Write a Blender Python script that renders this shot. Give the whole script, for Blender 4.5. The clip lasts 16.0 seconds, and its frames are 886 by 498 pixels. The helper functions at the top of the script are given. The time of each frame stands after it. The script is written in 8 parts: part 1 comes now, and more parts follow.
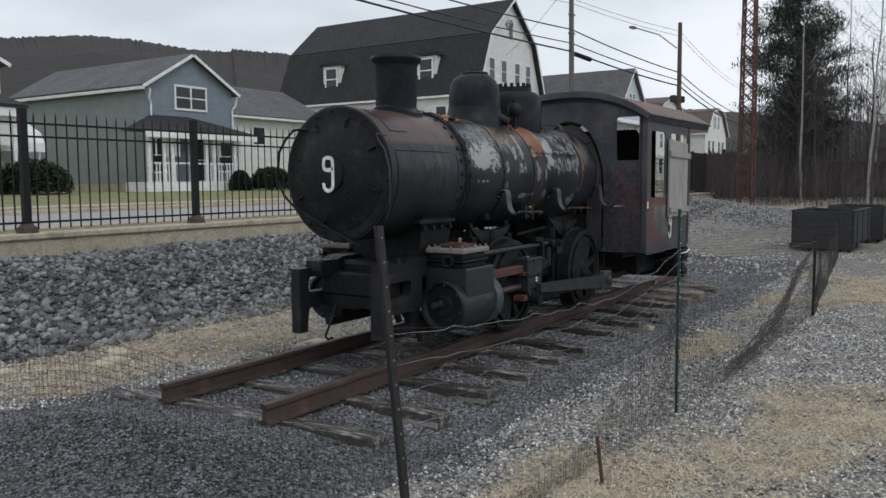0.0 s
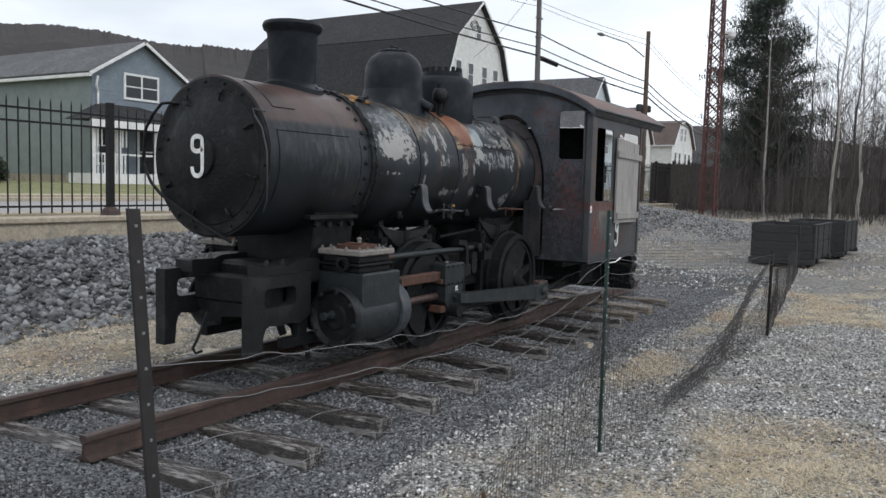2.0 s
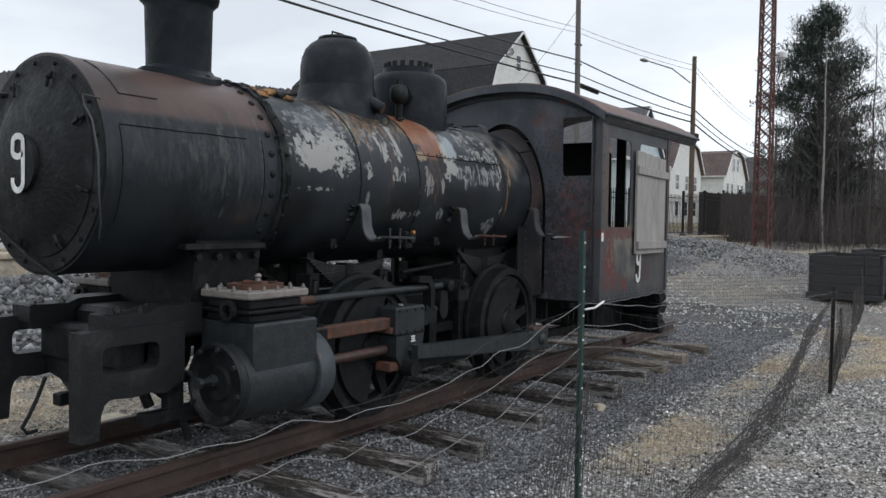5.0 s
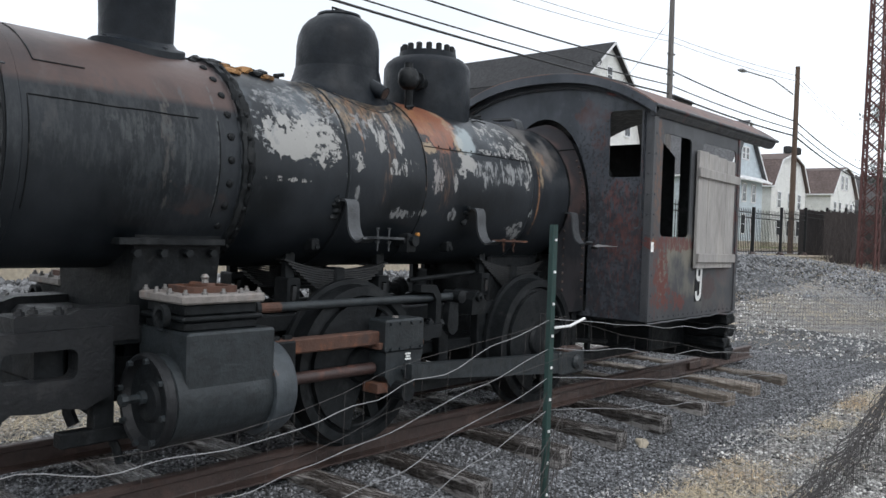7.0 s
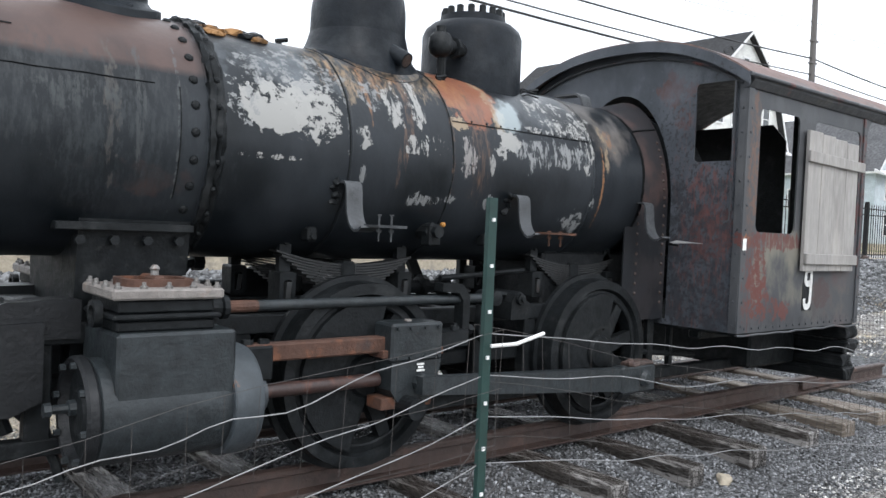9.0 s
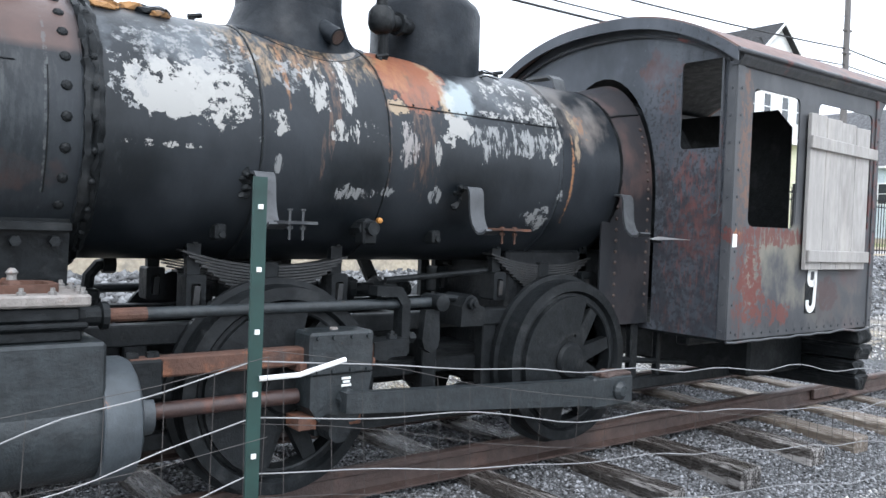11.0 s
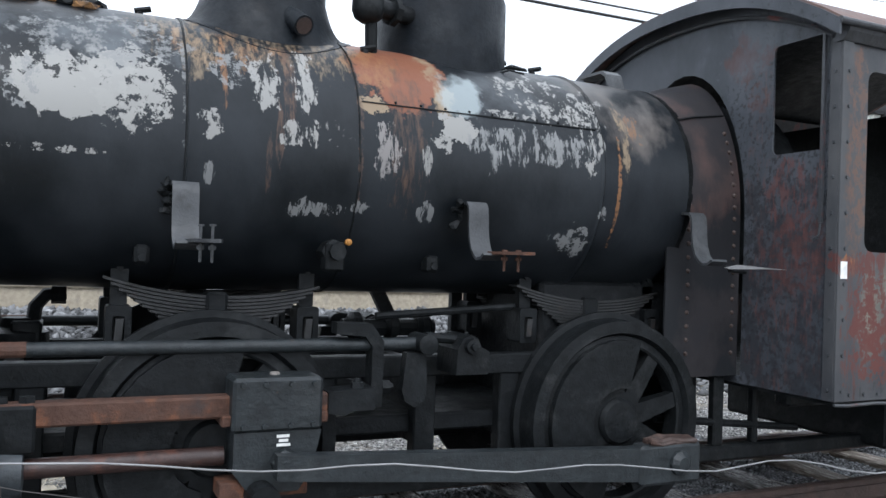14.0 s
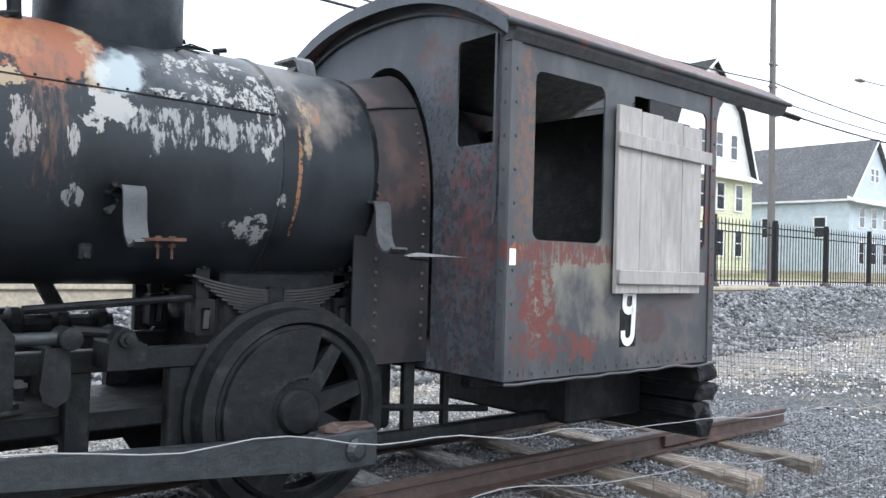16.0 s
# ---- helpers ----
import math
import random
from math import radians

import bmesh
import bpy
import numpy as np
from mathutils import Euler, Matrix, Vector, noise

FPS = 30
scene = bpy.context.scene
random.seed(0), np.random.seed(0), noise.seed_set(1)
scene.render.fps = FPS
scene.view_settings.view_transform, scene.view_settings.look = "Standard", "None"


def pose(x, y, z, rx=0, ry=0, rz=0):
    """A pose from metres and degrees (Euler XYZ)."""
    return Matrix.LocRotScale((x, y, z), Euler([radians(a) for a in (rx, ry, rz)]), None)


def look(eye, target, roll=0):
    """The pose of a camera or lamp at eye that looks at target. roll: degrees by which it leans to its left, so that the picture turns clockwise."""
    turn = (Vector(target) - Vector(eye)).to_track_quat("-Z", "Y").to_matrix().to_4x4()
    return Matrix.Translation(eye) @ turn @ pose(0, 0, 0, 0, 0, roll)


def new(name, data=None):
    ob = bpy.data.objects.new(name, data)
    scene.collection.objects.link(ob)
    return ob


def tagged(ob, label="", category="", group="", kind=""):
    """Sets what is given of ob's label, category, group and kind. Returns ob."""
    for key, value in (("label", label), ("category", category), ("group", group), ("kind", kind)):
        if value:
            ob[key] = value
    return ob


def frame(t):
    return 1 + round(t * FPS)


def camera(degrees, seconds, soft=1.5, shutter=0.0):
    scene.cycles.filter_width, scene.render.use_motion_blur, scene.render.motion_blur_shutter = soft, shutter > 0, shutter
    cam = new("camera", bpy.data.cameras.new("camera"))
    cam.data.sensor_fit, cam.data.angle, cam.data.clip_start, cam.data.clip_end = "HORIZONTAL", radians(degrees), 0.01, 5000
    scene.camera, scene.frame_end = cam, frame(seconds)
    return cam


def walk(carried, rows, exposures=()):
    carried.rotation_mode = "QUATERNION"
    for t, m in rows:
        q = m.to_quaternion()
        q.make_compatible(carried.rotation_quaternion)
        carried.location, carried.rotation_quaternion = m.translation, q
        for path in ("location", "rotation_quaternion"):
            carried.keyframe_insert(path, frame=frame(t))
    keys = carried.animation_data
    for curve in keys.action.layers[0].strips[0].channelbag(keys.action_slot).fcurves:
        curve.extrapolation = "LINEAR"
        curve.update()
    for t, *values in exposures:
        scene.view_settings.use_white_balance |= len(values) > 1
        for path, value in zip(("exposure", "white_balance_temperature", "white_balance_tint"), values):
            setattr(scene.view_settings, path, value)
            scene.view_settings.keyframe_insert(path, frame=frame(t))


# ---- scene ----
cam = camera(57.6, 16.0)
PATH = [
    (0, (-9.943, -3.397, 1.733), (-8.272, -2.311, 1.563), -0.4),
    (0.5, (-9.729, -3.349, 1.72), (-8.031, -2.311, 1.525), -0.6),
    (1, (-9.423, -3.342, 1.699), (-7.703, -2.339, 1.509), -0.1),
    (1.5, (-9.098, -3.41, 1.661), (-7.385, -2.393, 1.487), 1.6),
    (2, (-8.776, -3.295, 1.633), (-7.063, -2.275, 1.475), 1.5),
    (2.5, (-8.501, -3.247, 1.609), (-6.811, -2.19, 1.449), 0.7),
    (3, (-8.18, -3.278, 1.571), (-6.534, -2.153, 1.416), 1.8),
    (3.5, (-7.883, -3.213, 1.537), (-6.23, -2.094, 1.421), 1.8),
    (3.7, (-7.725, -3.142, 1.55), (-6.06, -2.038, 1.453), 1.3),
    (5.8, (-6.672, -3.011, 1.508), (-5.075, -1.808, 1.47), 0.3),
    (6, (-6.592, -3.016, 1.493), (-5.069, -1.72, 1.448), -0.1),
    (6.5, (-6.3, -3.049, 1.441), (-4.925, -1.598, 1.385), 0.7),
    (7, (-6.011, -3.02, 1.463), (-4.503, -1.708, 1.421), 2.0),
    (7.5, (-5.732, -2.925, 1.49), (-4.117, -1.744, 1.514), 0.9),
    (8, (-5.487, -2.911, 1.411), (-4.075, -1.494, 1.429), 0.3),
    (8.5, (-5.247, -2.942, 1.402), (-3.974, -1.4, 1.367), 1.7),
    (8.7, (-5.16, -2.929, 1.422), (-3.87, -1.402, 1.373), 2.5),
    (10.8, (-4.427, -2.825, 1.441), (-3.291, -1.181, 1.37), 2.2),
    (11, (-4.355, -2.821, 1.431), (-3.139, -1.235, 1.371), 2.1),
    (11.5, (-4.123, -2.782, 1.426), (-2.796, -1.286, 1.416), 2.0),
    (12, (-3.914, -2.739, 1.417), (-2.659, -1.182, 1.469), 1.0),
    (12.5, (-3.666, -2.83, 1.405), (-2.591, -1.144, 1.436), 2.4),
    (13, (-3.495, -2.778, 1.359), (-2.475, -1.058, 1.331), 4.1),
    (13.5, (-3.304, -2.656, 1.391), (-2.222, -0.974, 1.412), 4.3),
    (13.8, (-3.221, -2.583, 1.375), (-2.225, -0.849, 1.404), 3.3),
    (14, (-3.233, -2.584, 1.379), (-2.38, -0.776, 1.408), 2.0),
    (14.1, (-3.225, -2.595, 1.377), (-2.463, -0.746, 1.402), 1.9),
    (14.5, (-3.11, -2.623, 1.373), (-2.702, -0.665, 1.386), 1.8),
    (15, (-3.008, -2.647, 1.381), (-2.712, -0.669, 1.356), 1.6),
    (15.5, (-2.897, -2.71, 1.387), (-2.109, -0.872, 1.372), 1.9),
    (16, (-2.78, -2.783, 1.354), (-1.483, -1.26, 1.392), 1.6),
]
EXPOSURES = [(0, -0.3, 6430, 10), (0.5, -0.05, 6430, 10), (1.0, 0.2, 6430, 10), (1.5, 0.1, 6430, 10), (2, 0.02, 6430, 10), (2.5, 0.0, 6430, 10), (3.7, 0.05, 6430, 10), (6, -0.2, 6420, 10), (7, 0.3, 6420, 10), (7.5, -0.12, 6420, 10), (8.0, -0.38, 6420, 10), (8.5, 0.4, 6420, 10), (11, 1.33, 6130, 10), (11.5, 0.75, 6130, 10), (12.0, 0.22, 6130, 10), (12.5, 0.15, 6130, 10), (13.0, 0.95, 6130, 10), (13.5, 1.22, 6130, 10), (14.0, 0.72, 6130, 10), (14.5, 0.65, 6130, 10), (15.0, 1.0, 6130, 10), (15.5, 1.58, 6130, 10), (16, 1.2, 6130, 10)]
walk(cam, [(t, look(eye, target, roll)) for t, eye, target, roll in PATH], EXPOSURES)

# ---- world and sun: an overcast winter sky ----
world = bpy.data.worlds.new("overcast_sky")
scene.world = world
world.use_nodes = True
wn, wl = world.node_tree.nodes, world.node_tree.links
wn.clear()
w_out = wn.new("ShaderNodeOutputWorld")
w_bg = wn.new("ShaderNodeBackground")
w_sky = wn.new("ShaderNodeTexSky")
w_sky.sky_type = "NISHITA"
w_sky.sun_disc = False
w_sky.sun_elevation, w_sky.sun_rotation = radians(40), radians(150)
w_tc = wn.new("ShaderNodeTexCoord")
w_map = wn.new("ShaderNodeMapping")
w_map.inputs["Scale"].default_value = (1.0, 1.0, 3.0)
w_noise = wn.new("ShaderNodeTexNoise")
w_noise.inputs["Scale"].default_value = 2.2
w_noise.inputs["Detail"].default_value = 6
w_noise.inputs["Roughness"].default_value = 0.5
w_ramp = wn.new("ShaderNodeValToRGB")
w_ramp.color_ramp.elements[0].position, w_ramp.color_ramp.elements[0].color = 0.34, (0.645, 0.69, 0.74, 1)
w_ramp.color_ramp.elements[1].position, w_ramp.color_ramp.elements[1].color = 0.62, (0.90, 0.94, 0.99, 1)
w_scale = wn.new("ShaderNodeVectorMath")
w_scale.operation = "SCALE"
w_scale.inputs["Scale"].default_value = 0.1
w_mix = wn.new("ShaderNodeMix")
w_mix.data_type = "RGBA"
w_mix.inputs[0].default_value = 0.9
wl.new(w_tc.outputs["Generated"], w_map.inputs["Vector"])
wl.new(w_map.outputs["Vector"], w_noise.inputs["Vector"])
wl.new(w_noise.outputs["Fac"], w_ramp.inputs["Fac"])
wl.new(w_sky.outputs["Color"], w_scale.inputs[0])
wl.new(w_scale.outputs["Vector"], w_mix.inputs[6])
wl.new(w_ramp.outputs["Color"], w_mix.inputs[7])
wl.new(w_mix.outputs[2], w_bg.inputs["Color"])
w_bg.inputs["Strength"].default_value = 1.3
wl.new(w_bg.outputs["Background"], w_out.inputs["Surface"])

sun_data = bpy.data.lights.new("sun", "SUN")
sun_data.energy, sun_data.angle, sun_data.color = 0.8, radians(25), (1.0, 0.98, 0.96)
sun = new("sun", sun_data)
sun.matrix_world = look((-10, -25, 30), (0, 0, 0))

# ---- materials ----
def material(name, base, rough=0.6, metal=0.0, spots=(), bump=0.0, bump_scale=40.0, grain=0.12, grain_scale=18.0, stretch=(1, 1, 1), island=0.0, per_object=0.0, spec=0.5):
    """A worn surface: base colour, two scales of variation, stains (colour, scale, threshold, softness, amount), fine relief."""
    m = bpy.data.materials.new(name)
    m.use_nodes = True
    nt = m.node_tree
    n, l = nt.nodes, nt.links
    bsdf = n["Principled BSDF"]
    bsdf.inputs["Roughness"].default_value = rough
    bsdf.inputs["Metallic"].default_value = metal
    bsdf.inputs["Specular IOR Level"].default_value = spec
    tc = n.new("ShaderNodeTexCoord")
    mp = n.new("ShaderNodeMapping")
    mp.inputs["Scale"].default_value = stretch
    l.new(tc.outputs["Object"], mp.inputs["Vector"])
    vec = mp.outputs["Vector"]

    def noise_node(scale, detail=5.0, rough_=0.6):
        t = n.new("ShaderNodeTexNoise")
        t.inputs["Scale"].default_value, t.inputs["Detail"].default_value, t.inputs["Roughness"].default_value = scale, detail, rough_
        l.new(vec, t.inputs["Vector"])
        return t.outputs["Fac"]

    def mixed(fac, a, b):
        x = n.new("ShaderNodeMix")
        x.data_type = "RGBA"
        for v, sock in ((fac, x.inputs[0]), (a, x.inputs[6]), (b, x.inputs[7])):
            if isinstance(v, (int, float)):
                sock.default_value = v
            elif isinstance(v, tuple):
                sock.default_value = (*v, 1)
            else:
                l.new(v, sock)
        return x.outputs[2]

    def ranged(v, lo, hi, a=0.0, b=1.0):
        r = n.new("ShaderNodeMapRange")
        l.new(v, r.inputs[0])
        for i, q in enumerate((lo, hi, a, b), 1):
            r.inputs[i].default_value = q
        return r.outputs[0]

    dark = tuple(c * (1 - 2.2 * grain) for c in base)
    light = tuple(min(1, c * (1 + 2.2 * grain) + 0.01 * grain) for c in base)
    col = mixed(ranged(noise_node(grain_scale), 0.3, 0.7), dark, light)
    col = mixed(ranged(noise_node(grain_scale * 0.12, 3), 0.35, 0.65, 0.0, 0.5), col, tuple(c * (1 - 2.5 * grain) for c in base))
    for colour, scale, thr, soft, amount in spots:
        col = mixed(ranged(noise_node(scale, 7, 0.65), thr, thr + soft, 0.0, amount), col, colour)
    if island or per_object:
        src = n.new("ShaderNodeNewGeometry").outputs["Random Per Island"] if island else n.new("ShaderNodeObjectInfo").outputs["Random"]
        k = island or per_object
        hsv = n.new("ShaderNodeHueSaturation")
        l.new(ranged(src, 0, 1, 1 - k, 1 + (1.35 if island > 0.8 else 1.0) * k), hsv.inputs["Value"])
        l.new(col, hsv.inputs["Color"])
        col = hsv.outputs["Color"]
    l.new(col, bsdf.inputs["Base Color"])
    l.new(ranged(noise_node(grain_scale * 0.7, 4), 0.3, 0.7, max(0.03, rough - 0.12), min(1, rough + 0.12)), bsdf.inputs["Roughness"])
    if bump:
        b = n.new("ShaderNodeBump")
        b.inputs["Strength"].default_value, b.inputs["Distance"].default_value = bump, 0.02
        l.new(noise_node(bump_scale, 6), b.inputs["Height"])
        l.new(b.outputs["Normal"], bsdf.inputs["Normal"])
    return m


RUST = (0.16, 0.055, 0.025)
M_BLACK = material("black_iron", (0.0098, 0.0115, 0.0128), 0.5, 0.0, [((0.028, 0.030, 0.031), 7, 0.55, 0.10, 0.65), ((0.042, 0.043, 0.042), 26, 0.62, 0.08, 0.4), (RUST, 14, 0.70, 0.06, 0.4)], 0.22, 45, spec=0.18, grain=0.2)
M_CAB = material("cab_paint", (0.044, 0.047, 0.053), 0.5, 0.0, [((0.15, 0.14, 0.115), 1.6, 0.58, 0.1, 0.5), ((0.16, 0.05, 0.042), 2.6, 0.57, 0.05, 0.75)], 0.2, 50)
M_CYL = material("grey_cylinder_paint", (0.022, 0.027, 0.030), 0.42, 0.0, [((0.036, 0.040, 0.042), 4, 0.54, 0.12, 0.6), ((0.065, 0.068, 0.07), 22, 0.65, 0.06, 0.45), ((0.12, 0.06, 0.03), 12, 0.67, 0.06, 0.5)], 0.25, 50, spec=0.4, grain=0.18)
M_RUST = material("rusted_steel", (0.085, 0.040, 0.026), 0.8, 0.0, [((0.17, 0.066, 0.032), 9, 0.54, 0.1, 0.7), ((0.04, 0.03, 0.028), 5, 0.58, 0.1, 0.8)], 0.4, 60)
M_RAIL = material("rail_rust", (0.058, 0.037, 0.031), 0.55, 0.0, [((0.115, 0.066, 0.050), 4, 0.56, 0.12, 0.6), ((0.03, 0.022, 0.02), 7, 0.58, 0.1, 0.7)], 0.3, 60)
M_DOME = material("dome_paint", (0.0095, 0.0125, 0.0165), 0.48, 0.0, [((0.030, 0.034, 0.038), 3, 0.5, 0.15, 0.6), ((0.40, 0.42, 0.44), 5, 0.71, 0.03, 0.8)], 0.12, 50, spec=0.18)
M_SPRING = material("spring_steel", (0.020, 0.021, 0.022), 0.6, 0.0, [((0.07, 0.05, 0.04), 12, 0.6, 0.1, 0.5)], 0.2, 60)
M_TIEDRY = material("dry_sleeper_wood", (0.15, 0.118, 0.092), 0.7, 0.0, [((0.38, 0.345, 0.30), 5, 0.5, 0.12, 0.8), ((0.06, 0.05, 0.04), 9, 0.58, 0.08, 0.8)], 0.6, 40, stretch=(6, 1, 6), per_object=0.25)
M_ROOFBROWN = material("brown_shingles", (0.12, 0.088, 0.08), 0.9, 0.0, (), 0.5, 8, grain=0.2, grain_scale=6)
# pale spots are bleached wood and also painted wet sheen from the sky
M_TIE = material("weathered_sheen_sleeper_wood", (0.052, 0.045, 0.040), 0.28, 0.0, [((0.34, 0.32, 0.305), 3.2, 0.485, 0.10, 0.8), ((0.018, 0.016, 0.015), 9, 0.56, 0.08, 0.85)], 0.6, 40, stretch=(6, 1, 6), per_object=0.35)
M_WOODGREY = material("grey_weathered_boards", (0.32, 0.305, 0.29), 0.85, 0.0, [((0.19, 0.175, 0.165), 2.6, 0.50, 0.16, 0.8), ((0.42, 0.39, 0.36), 3.5, 0.55, 0.15, 0.6), ((0.08, 0.07, 0.065), 5, 0.70, 0.05, 0.8)], 0.25, 30, grain=0.08, stretch=(1.5, 1.5, 0.35), per_object=0.10)
M_POST = material("push_post_paint", (0.0105, 0.0115, 0.013), 0.5, 0.0, [((0.032, 0.032, 0.033), 5, 0.54, 0.12, 0.7), (RUST, 16, 0.68, 0.06, 0.35)], 0.3, 50, spec=0.3)
M_ROD = material("dark_rusty_rod", (0.045, 0.026, 0.023), 0.45, 0.0, [((0.11, 0.045, 0.03), 9, 0.52, 0.12, 0.6)], 0.2, 40)
M_STRAP = material("scuffed_strap_steel", (0.045, 0.048, 0.052), 0.40, 0.0, [((0.095, 0.10, 0.105), 7, 0.54, 0.12, 0.6), ((0.018, 0.018, 0.018), 11, 0.56, 0.1, 0.7)], 0.2, 60)
M_SOOT = material("sooty_front_paint", (0.0082, 0.0095, 0.0108), 0.5, 0.0, [((0.026, 0.028, 0.030), 6, 0.54, 0.12, 0.7), ((0.036, 0.036, 0.036), 18, 0.60, 0.08, 0.5)], 0.35, 40, spec=0.2)
M_WHITE = material("white_number_paint", (0.78, 0.78, 0.76), 0.6)
M_BRASSY = material("ash_dusted_lid", (0.22, 0.20, 0.185), 0.8, 0.0, [((0.20, 0.14, 0.11), 10, 0.56, 0.12, 0.8)], 0.5, 40)
M_STUD = material("pitted_stud_steel", (0.20, 0.19, 0.18), 0.5, 0.3, [((0.20, 0.09, 0.05), 20, 0.55, 0.12, 0.7)], 0.3, 60)
def gravel(name, dark, light, dust, scale):
    """Fine crushed gravel: small cells, each of its own tone and height, with dust and damp in patches."""
    m = bpy.data.materials.new(name)
    m.use_nodes = True
    n, l = m.node_tree.nodes, m.node_tree.links
    bsdf = n["Principled BSDF"]
    bsdf.inputs["Roughness"].default_value = 0.85
    bsdf.inputs["Specular IOR Level"].default_value = 0.3
    pos = n.new("ShaderNodeNewGeometry").outputs["Position"]
    height = None
    col = None
    for k, (sc, w) in enumerate(((scale, 1.0), (scale * 0.45, 0.6))):
        v = n.new("ShaderNodeTexVoronoi")
        v.inputs["Scale"].default_value, v.inputs["Randomness"].default_value = sc, 1.0
        l.new(pos, v.inputs["Vector"])
        sep = n.new("ShaderNodeSeparateColor")
        l.new(v.outputs["Color"], sep.inputs[0])
        mix = n.new("ShaderNodeMix")
        mix.data_type = "RGBA"
        mix.inputs[6].default_value, mix.inputs[7].default_value = (*dark, 1), (*light, 1)
        power = n.new("ShaderNodeMath")
        power.operation, power.inputs[1].default_value = "POWER", 1.8
        l.new(sep.outputs[0], power.inputs[0])
        l.new(power.outputs[0], mix.inputs[0])
        bulge = n.new("ShaderNodeMath")
        bulge.operation = "MULTIPLY_ADD"
        bulge.inputs[1].default_value = -0.8
        l.new(v.outputs["Distance"], bulge.inputs[0])
        l.new(sep.outputs[1], bulge.inputs[2])
        if col is None:
            col, height = mix.outputs[2], bulge.outputs[0]
        else:
            both = n.new("ShaderNodeMix")
            both.data_type = "RGBA"
            both.inputs[0].default_value = 0.35
            l.new(col, both.inputs[6])
            l.new(mix.outputs[2], both.inputs[7])
            col = both.outputs[2]
            add = n.new("ShaderNodeMath")
            add.operation = "ADD"
            l.new(height, add.inputs[0])
            l.new(bulge.outputs[0], add.inputs[1])
            height = add.outputs[0]
    patch = n.new("ShaderNodeTexNoise")
    patch.inputs["Scale"].default_value, patch.inputs["Detail"].default_value, patch.inputs["Roughness"].default_value = 1.1, 8, 0.65
    l.new(pos, patch.inputs["Vector"])
    rng_ = n.new("ShaderNodeMapRange")
    for q, val in zip((1, 2, 3, 4), (0.5, 0.66, 0.0, 0.42)):
        rng_.inputs[q].default_value = val
    l.new(patch.outputs["Fac"], rng_.inputs[0])
    dusted = n.new("ShaderNodeMix")
    dusted.data_type = "RGBA"
    dusted.inputs[7].default_value = (*dust, 1)
    l.new(rng_.outputs[0], dusted.inputs[0])
    l.new(col, dusted.inputs[6])
    l.new(dusted.outputs[2], bsdf.inputs["Base Color"])
    b = n.new("ShaderNodeBump")
    b.inputs["Strength"].default_value, b.inputs["Distance"].default_value = 1.0, 0.018
    l.new(height, b.inputs["Height"])
    l.new(b.outputs["Normal"], bsdf.inputs["Normal"])
    return m


M_GRAVELDARK = gravel("dark_gravel_bed", (0.010, 0.010, 0.011), (0.30, 0.305, 0.315), (0.06, 0.059, 0.059), 70)
M_GRAVEL = gravel("gravel_ground", (0.035, 0.033, 0.031), (0.64, 0.615, 0.58), (0.38, 0.315, 0.23), 62)
M_STONE = material("crushed_stone", (0.41, 0.40, 0.385), 0.85, 0.0, (), 0.0, island=0.95, grain=0.2, grain_scale=25)
M_STONEMID = material("grey_crushed_stone", (0.185, 0.188, 0.196), 0.8, 0.0, (), 0.0, island=0.9, grain=0.2, grain_scale=25)
M_STONEDARK = material("dark_crushed_stone", (0.115, 0.118, 0.124), 0.8, 0.0, (), 0.0, island=0.92, grain=0.2, grain_scale=25)
M_BALLAST = material("grey_ballast", (0.168, 0.170, 0.173), 0.85, 0.0, (), 0.0, island=0.75, grain=0.2, grain_scale=15)
M_STRAW = material("dry_straw_grass", (0.60, 0.50, 0.35), 0.9, 0.0, [((0.50, 0.35, 0.20), 0.5, 0.52, 0.12, 0.8), ((0.64, 0.60, 0.48), 1.3, 0.55, 0.1, 0.7)], 0.0, island=0.45, grain=0.1)
M_LAWN = material("winter_lawn", (0.24, 0.235, 0.11), 0.95, 0.0, [((0.14, 0.165, 0.06), 0.9, 0.5, 0.15, 0.8), ((0.07, 0.068, 0.05), 2.5, 0.56, 0.1, 0.6)], 0.6, 20, grain=0.2)
M_CONCRETE = material("stained_concrete", (0.45, 0.39, 0.30), 0.9, 0.0, [((0.24, 0.22, 0.19), 2.5, 0.54, 0.12, 0.8)], 0.4, 30)
M_ASPHALT = material("worn_asphalt", (0.34, 0.325, 0.315), 0.8, 0.0, [((0.26, 0.25, 0.245), 1.2, 0.5, 0.15, 0.7)], 0.3, 50)
M_FENCE = material("black_fence_paint", (0.014, 0.014, 0.015), 0.6, spec=0.25)
M_WIRE = material("galvanised_wire", (0.26, 0.26, 0.265), 0.5, 0.3)
M_WIREDARK = material("dark_wire", (0.045, 0.04, 0.038), 0.7, 0.0)
M_TPOST_GREEN = material("green_post_paint", (0.008, 0.036, 0.031), 0.5)
M_TPOST_DARK = material("dark_post_steel", (0.014, 0.012, 0.012), 0.7)
M_CABLE = material("black_cable", (0.02, 0.02, 0.022), 0.6)
M_POLE = material("creosoted_pole", (0.11, 0.075, 0.055), 0.9, 0.0, (), 0.3, 30, stretch=(4, 4, 0.5))
M_POLEGREY = material("grey_pole", (0.14, 0.13, 0.125), 0.9, 0.0, (), 0.3, 30, stretch=(4, 4, 0.5))
M_TOWER = material("red_oxide_steel", (0.085, 0.034, 0.030), 0.75, 0.0, [((0.28, 0.22, 0.20), 2, 0.6, 0.1, 0.5)], 0.2, 20)
M_SIDING = material("grey_green_siding", (0.24, 0.28, 0.275), 0.6)
